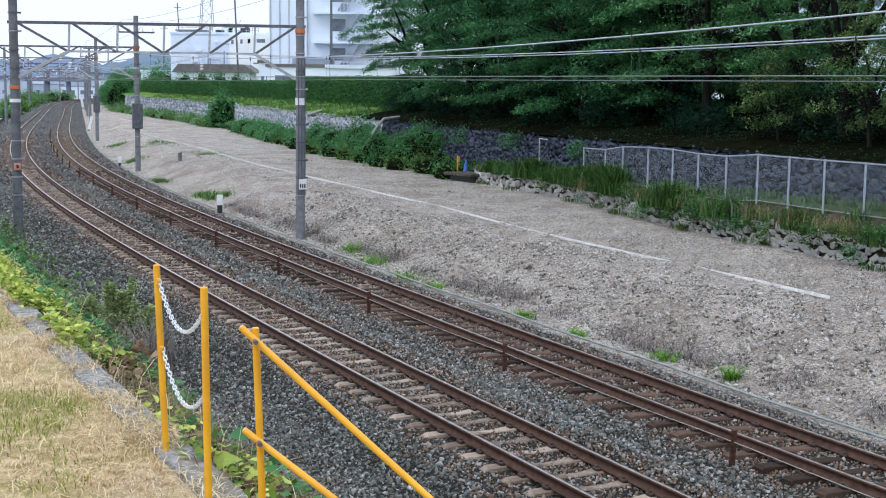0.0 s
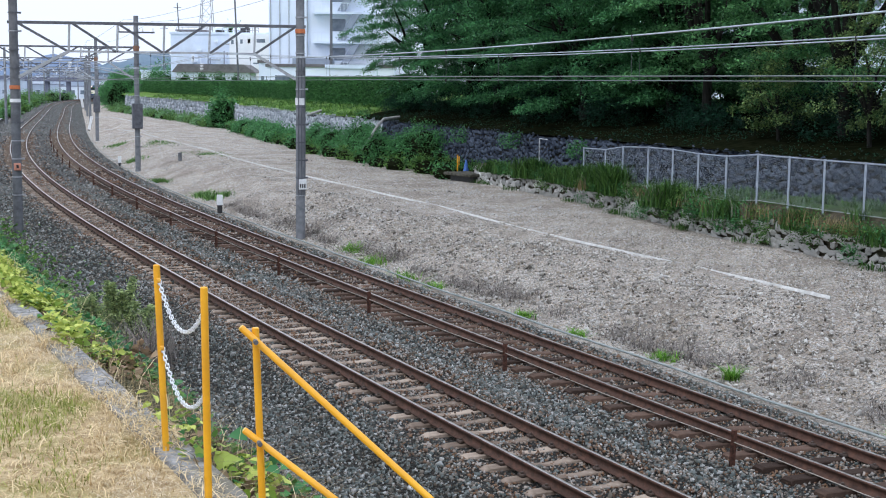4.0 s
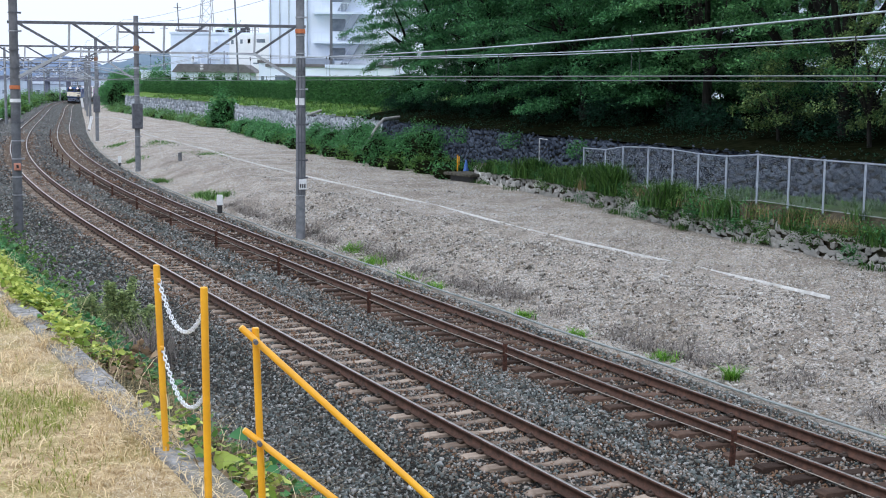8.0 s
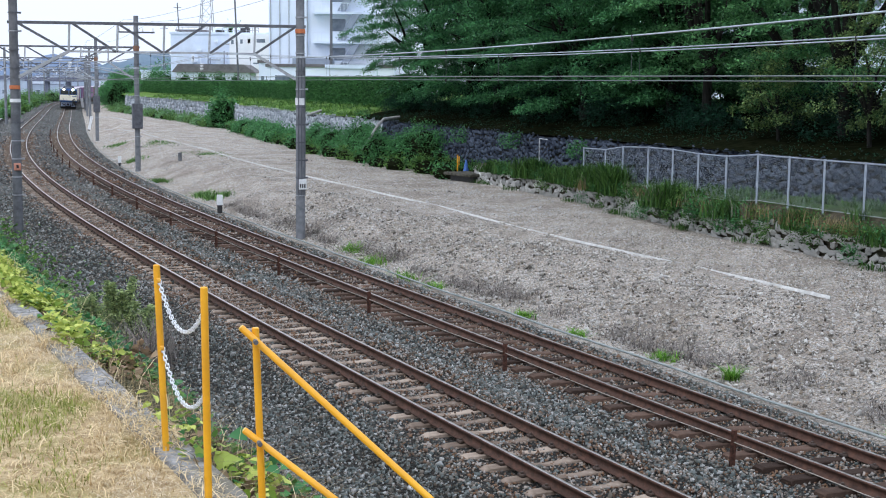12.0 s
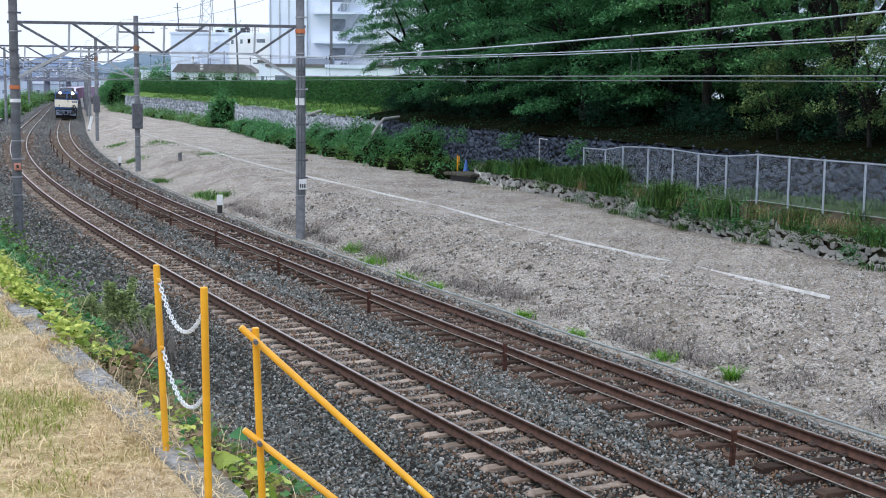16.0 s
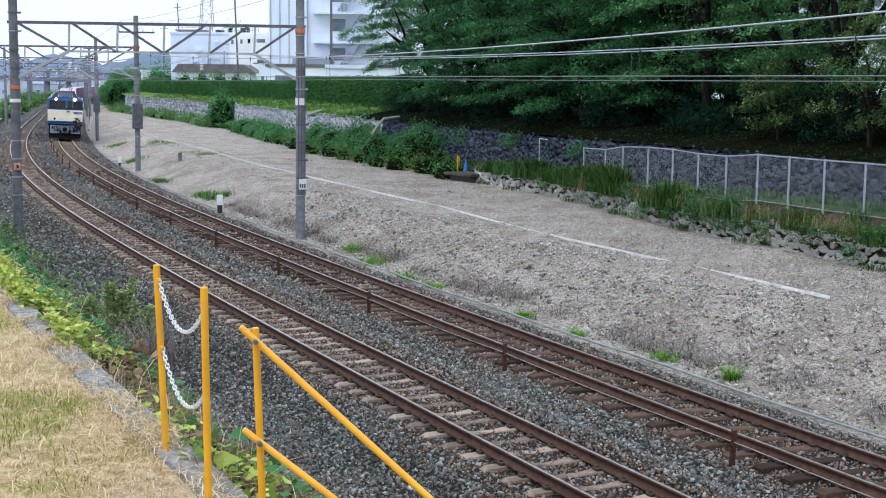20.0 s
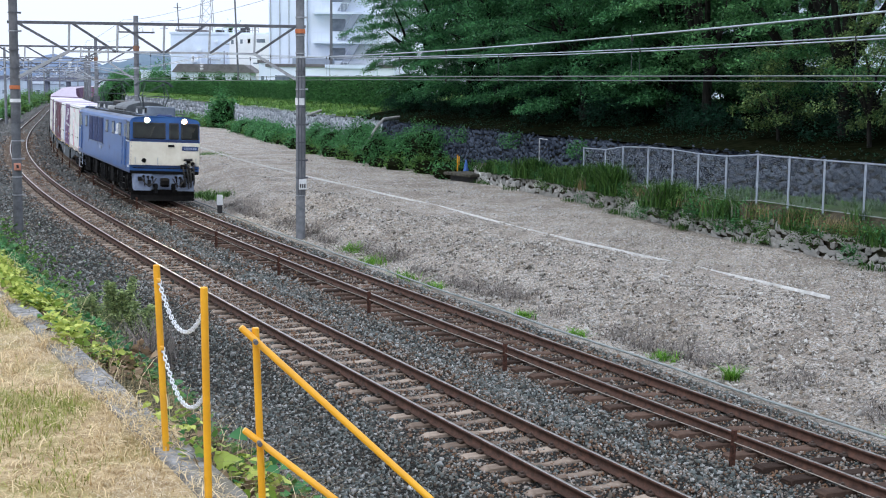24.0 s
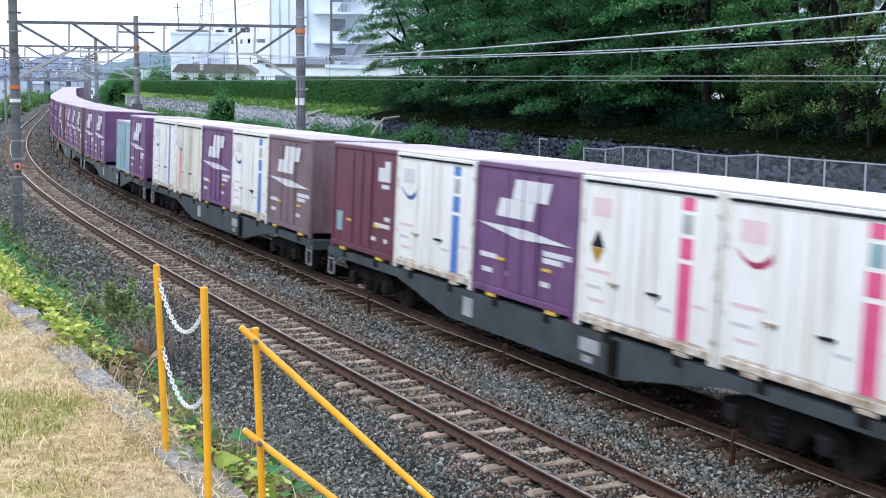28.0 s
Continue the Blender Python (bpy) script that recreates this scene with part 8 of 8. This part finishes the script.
# wide white factory
fac = building("factory", "wide white factory with rooftop plant, blue haze in its walls", Matrix.Translation((-45.6, 226.0, 3.6)), 35, 20, 9.2, M_WALLB, rows=[(5.6, 0.5, 1.6, (25.6,)), (4.3, 0.9, 0.3, (15.5, 17.4))])
for x, w, h in ((1.2, 5.4, 0.6), (9.8, 2.4, 1.5), (15.4, 1.6, 1.1)):
    bm = fresh()
    box(bm, x, x + w, 3, 6, 8.9, 8.9 + h, 0.2)
    part("roof_unit", bm, M_GREYP if h < 1 else M_WALLW, fac)
bm = fresh()
box(bm, 9.9, 17.2, -0.9, -0.05, -1, 9.25)
annex = part("annex", bm, surf("bright_white_wall", (0.84, 0.86, 0.90), (0.90, 0.92, 0.95), 0.6, 0.8, stain=(0.70, 0.72, 0.76), stain_scale=0.25), fac, "bright white annex")
for x0, x1, z0, z1 in ((10.2, 10.6, 7.6, 8.3), (11.7, 12.1, 7.7, 8.4), (14.4, 15.8, 7.9, 8.5), (13.8, 17.2, 4.4, 4.6)):
    bm = fresh()
    box(bm, x0, x1, -0.93, -0.9, z0, z1)
    part("window", bm, M_WINDOW, annex)
for x0, x1, z0, z1, mt in ((6.9, 9.0, 9.2, 10.3, M_WALLW), (11.4, 12.8, 9.2, 10.4, M_BLACK), (0.6, 5.8, 9.7, 10.0, M_ROOFB), (0.9, 1.3, 9.2, 9.7, M_STEEL), (5.1, 5.5, 9.2, 9.7, M_STEEL)):
    bm = fresh()
    box(bm, x0, x1, 1.0, 3.0, z0, z1, 0.04)
    ru = part("roof_unit", bm, mt, fac)
    if mt is M_WALLW:
        # black panel put in for the dark of the unit's slot
        bm = fresh()
        box(bm, x0 + 0.4, x1 - 0.2, 0.97, 1.0, z0 + 0.3, z1 - 0.35)
        part("opening", bm, M_BLACK, ru)
for k in range(5):
    bm = fresh()
    tube(bm, (4.0 + 0.5 * k, -0.5, 0), (4.0 + 0.5 * k, -0.5, 3.5 + (k * 7) % 4), 0.12, seg=8)
    part("duct", bm, M_WALLW, fac, "white duct")
rf = random.Random(31)
for k in range(16):
    x0, z0 = 2.0 + rf.random() * 13, 3.6 + rf.random() * 4.2
    bm = fresh()
    if k % 3 == 0:
        tube(bm, (x0, -0.5, z0), (x0 + rf.uniform(1.0, 3.5), -0.5, z0), 0.09, seg=6)
    elif k % 3 == 1:
        tube(bm, (x0, -0.5, z0 - 1.2), (x0, -0.5, z0 + 1.0), 0.11, seg=6)
    else:
        box(bm, x0, x0 + rf.uniform(0.5, 1.2), -0.9, -0.1, z0, z0 + rf.uniform(0.4, 0.9), 0.05)
    part("wall_plant", bm, (M_GREYP, M_WALLW, M_STEEL)[k % 3 - 1], fac, "pipework and plant on the factory wall")
for x0 in (1.0, 8.6):
    bm = fresh()
    for z in (9.9, 10.3):
        tube(bm, (x0, 0.2, z), (x0 + 6.0, 0.2, z), 0.04, seg=5)
    for q in range(7):
        tube(bm, (x0 + q, 0.2, 9.4), (x0 + q, 0.2, 10.3), 0.04, seg=5)
    part("roof_rail", bm, M_STEEL, fac)
bush("roof_bush", "round green shrub growing on the factory roof", Matrix.Translation((-36.6, 236.0, 13.1)), (1.9, 1.2, 1.1), 900, 0.3, L_IVY, 311)
low = building("warehouse", "long low warehouse with a dark sheet roof", Matrix.Translation((-42.6, 215.0, 4.35)), 11.6, 8, 2.1, M_WALLW, rows=[(0.3, 0.9, 1.5, (3.6, 6.4))], roof=M_ROOFB)
bm = fresh()
prism(bm, [(-0.6, 2.1), (12.8, 2.1), (10.8, 3.4), (0.4, 3.4)], -0.4, 8.4)
part("roof_slope", bm, M_ROOFB, low)
for i in range(4):
    bush("clipped_shrub", "rounded clipped shrub before the warehouse", Matrix.Translation((-39.4 + 2.7 * i, 205.0, 4.7)), (0.75, 0.7, 0.85), 500, 0.3, L_HEDGE, 300 + i, "clipped shrubs")
mid = building("house", "white low building beside the factory", Matrix.Translation((-56.0, 250.0, 2.5)), 14, 10, 4.2, M_WALLW, rows=[(1.2, 1.4, 1.6, (1.5, 5.0, 9.0))])
# pale building behind the trees
back_block = building("apartment_block", "pale building glimpsed behind the trees", Matrix.Translation((8.0, 118.0, 3.6)) @ Matrix.Rotation(radians(-16), 4, "Z"), 46, 14, 11, M_WALLB,
                      rows=[(z, 1.6, 2.2, tuple(2.0 + 4.0 * i for i in range(10))) for z in (1.5, 5.0, 8.0)])

# street poles and wires behind the hedge
for x, y, z0, top, lean in ((-50.3, 260.0, 3.6, 19.8, -0.8), (-27.3, 180.0, 3.6, 18.5, -0.6), (-10.9, 130.0, 3.6, 15.0, 0.0), (-51.8, 250.0, 3.6, 15.5, 0.2)):
    p = thing("utility_pole", "slender dark utility pole behind the hedge", "utility pole", Matrix.Translation((x, y, z0)), group="street poles")
    bm = fresh()
    tube(bm, (0, 0, -0.5), (lean, 0, top - z0), 0.17 if x > -11 else 0.13, 0.1, seg=10)
    part("shaft", bm, M_POLE_D, p)
    bm = fresh()
    box(bm, lean - 0.7, lean + 0.7, -0.04, 0.04, top - z0 - 0.9, top - z0 - 0.8)
    part("cross_arm", bm, M_STEEL_D, p)
pyl = thing("pylon", "lattice steel power pylon in the distance", "pylon", Matrix.Translation((-70.0, 400.0, 0.0)))
for sx in (-1, 1):
    for sy in (-1, 1):
        bm = fresh()
        tube(bm, (sx * 3.2, sy * 3.2, 0), (sx * 0.5, sy * 0.5, 42), 0.12, seg=5)
        part("leg", bm, M_STEEL, pyl)
for k in range(12):
    z = k * 3.4
    r0, r1 = 3.2 - 2.7 * z / 42, 3.2 - 2.7 * (z + 3.4) / 42
    bm = fresh()
    tube(bm, (-r0, -r0, z), (r1, -r1, z + 3.4), 0.07, seg=4)
    tube(bm, (r0, -r0, z), (-r1, -r1, z + 3.4), 0.07, seg=4)
    tube(bm, (-r0, -r0, z), (r0, -r0, z), 0.07, seg=4)
    part("brace", bm, M_STEEL, pyl)
for x, y, h in ((-30.3, 240.0, 23),):
    k = thing("antenna_mast", "thin lattice mast in the distance", "mast", Matrix.Translation((x, y, -1.0)))
    for dx in (-0.5, 0.5):
        bm = fresh()
        tube(bm, (dx, 0, 0), (dx * 0.5, 0, h - 6), 0.08, seg=5)
        part("leg", bm, M_STEEL, k)
    for j in range(8):
        bm = fresh()
        tube(bm, (-0.5, 0, j * 2.0), (0.5, 0, j * 2.0 + 1.6), 0.05, seg=4)
        part("brace", bm, M_STEEL, k)

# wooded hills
# distance haze is mixed into both hill colours as blue
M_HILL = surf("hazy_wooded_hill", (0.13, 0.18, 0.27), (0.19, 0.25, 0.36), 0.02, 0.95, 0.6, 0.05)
M_HILL_G = surf("hazy_green_hill", (0.10, 0.15, 0.20), (0.165, 0.225, 0.28), 0.03, 0.95, 0.6, 0.06)


def hill(label, x, y, w, d, h, seed, material):
    nx, ny = 60, 16
    u, v = np.meshgrid(np.linspace(-1, 1, nx), np.linspace(-1, 1, ny), indexing="ij")
    r = np.random.default_rng(seed)
    prof = np.clip(1 - np.abs(u) ** 2.4, 0, 1) * np.clip(1 - v ** 2, 0, 1)
    z = h * prof * (1 + 0.1 * np.sin(u * 7 + seed) + 0.06 * np.sin(u * 17 + 2 * seed)) + h * 0.03 * r.normal(size=u.shape) * (prof > 0.05)
    vv = np.stack([x + u * w / 2, y + v * d / 2, z - 1.0], -1).reshape(-1, 3)
    idx = np.arange(nx * ny).reshape(nx, ny)
    f = np.stack([idx[:-1, :-1], idx[1:, :-1], idx[1:, 1:], idx[:-1, 1:]], -1).reshape(-1, 4)
    ob = raw("hill", vv, f, material, smooth=True)
    return tagged(ob, label, "hill", kind="structure")


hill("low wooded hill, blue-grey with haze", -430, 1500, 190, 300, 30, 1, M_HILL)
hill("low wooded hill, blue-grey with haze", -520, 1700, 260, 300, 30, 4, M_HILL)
hill("green wooded hill behind the town, blue with haze", -205, 1000, 150, 260, 24, 2, M_HILL_G)
hill("green wooded hill behind the town, blue with haze", -120, 1100, 220, 260, 22, 3, M_HILL_G)

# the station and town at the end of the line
# walls and roofs carry the distance haze in their blue-grey tints
M_TOWN = (surf("hazy_grey_town_wall", (0.36, 0.43, 0.53), (0.47, 0.54, 0.64), 0.3, 0.8), surf("dark_town_wall", (0.12, 0.13, 0.19), (0.19, 0.20, 0.27), 0.3, 0.8), surf("hazy_pale_town_wall", (0.58, 0.64, 0.72), (0.72, 0.78, 0.85), 0.3, 0.8))
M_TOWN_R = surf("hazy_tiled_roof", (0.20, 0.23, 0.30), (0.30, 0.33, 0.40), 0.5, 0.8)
rt = random.Random(77)
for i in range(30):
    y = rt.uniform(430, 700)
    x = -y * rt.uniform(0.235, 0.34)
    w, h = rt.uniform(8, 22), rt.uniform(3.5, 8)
    building("town_building", "small town building in the distance, greyed by haze", Matrix.Translation((x, y, -1.0)), w, 8, h, M_TOWN[(0, 2, 2, 1, 0)[i % 5]], rows=[(1.5, 1.3, 1.2, tuple(1.0 + 3.0 * k for k in range(int(w // 3.2))))], roof=M_TOWN_R)
bridge = thing("footbridge", "dark station footbridge across the tracks", "footbridge", Matrix.Translation((-132.0, 420.0, 0.0)))
bm = fresh()
box(bm, 2.5, 22, -2, 2, 4.6, 5.9)
part("deck", bm, M_TOWN[1], bridge)
bm = fresh()
box(bm, 1.5, 23, -2.4, 2.4, 7.6, 8.0)
part("roof", bm, M_TOWN[0], bridge)
for x in (3.5, 9, 15.5, 21):
    bm = fresh()
    box(bm, x - 0.5, x + 0.5, -1, 1, -1, 4.7)
    part("pier", bm, M_TOWN[1], bridge)
    bm = fresh()
    box(bm, x - 0.2, x + 0.2, -2, 2, 5.4, 7.6)
    part("post", bm, M_TOWN[0], bridge)
for i in range(5):
    s = 300 + 28 * i
    portal(s, 9.5, s, -4.0, 6.9, 6.0, False)
    pole(s, 9.5, -0.4, 8.5, "distant catenary pole near the station", False)
for x, y, c in ((-42.5, 128.0, "white"), (-47.5, 140.0, "blue")):
    v = thing("parked_van", "small " + c + " van parked beyond the track", "van", Matrix.Translation((x - 0.8, y, -0.6)) @ Matrix.Rotation(radians(100), 4, "Z"))
    bm = fresh()
    prism(bm, [(-1.7, 0.35), (1.7, 0.35), (1.75, 0.95), (1.2, 1.15), (0.8, 1.85), (-1.6, 1.9), (-1.75, 0.9)], -0.75, 0.75)
    part("body", bm, M_WHITE if c == "white" else M_CONE, v)
    for wx in (-1.1, 1.1):
        for wy in (-0.72, 0.72):
            bm = fresh()
            tube(bm, (wx, wy - 0.09, 0.3), (wx, wy + 0.09, 0.3), 0.3, seg=14)
            part("wheel", bm, M_BLACK, v)
    bm = fresh()
    box(bm, -1.3, 0.75, -0.77, 0.77, 1.2, 1.7)
    part("window", bm, M_WINDOW, v)


def motions():
    """The train rolls towards and past the camera at an even pace."""
    times = [0.5 * i for i in range(57)]
    for ob, back_by, half, offset in TRAIN:
        walk(ob, [(t, running(front(t) + back_by, half) @ offset) for t in times])
    for ob, x, r in WHEELS:
        rows = []
        for i in range(0, 841):
            t = i / 30.0
            turn = (-SPEED / r * t) % (2 * math.pi)
            rows.append((t, Matrix.Translation((x, 0, r)) @ Matrix.Rotation(-turn, 4, "Y")))
        walk(ob, rows)


motions()
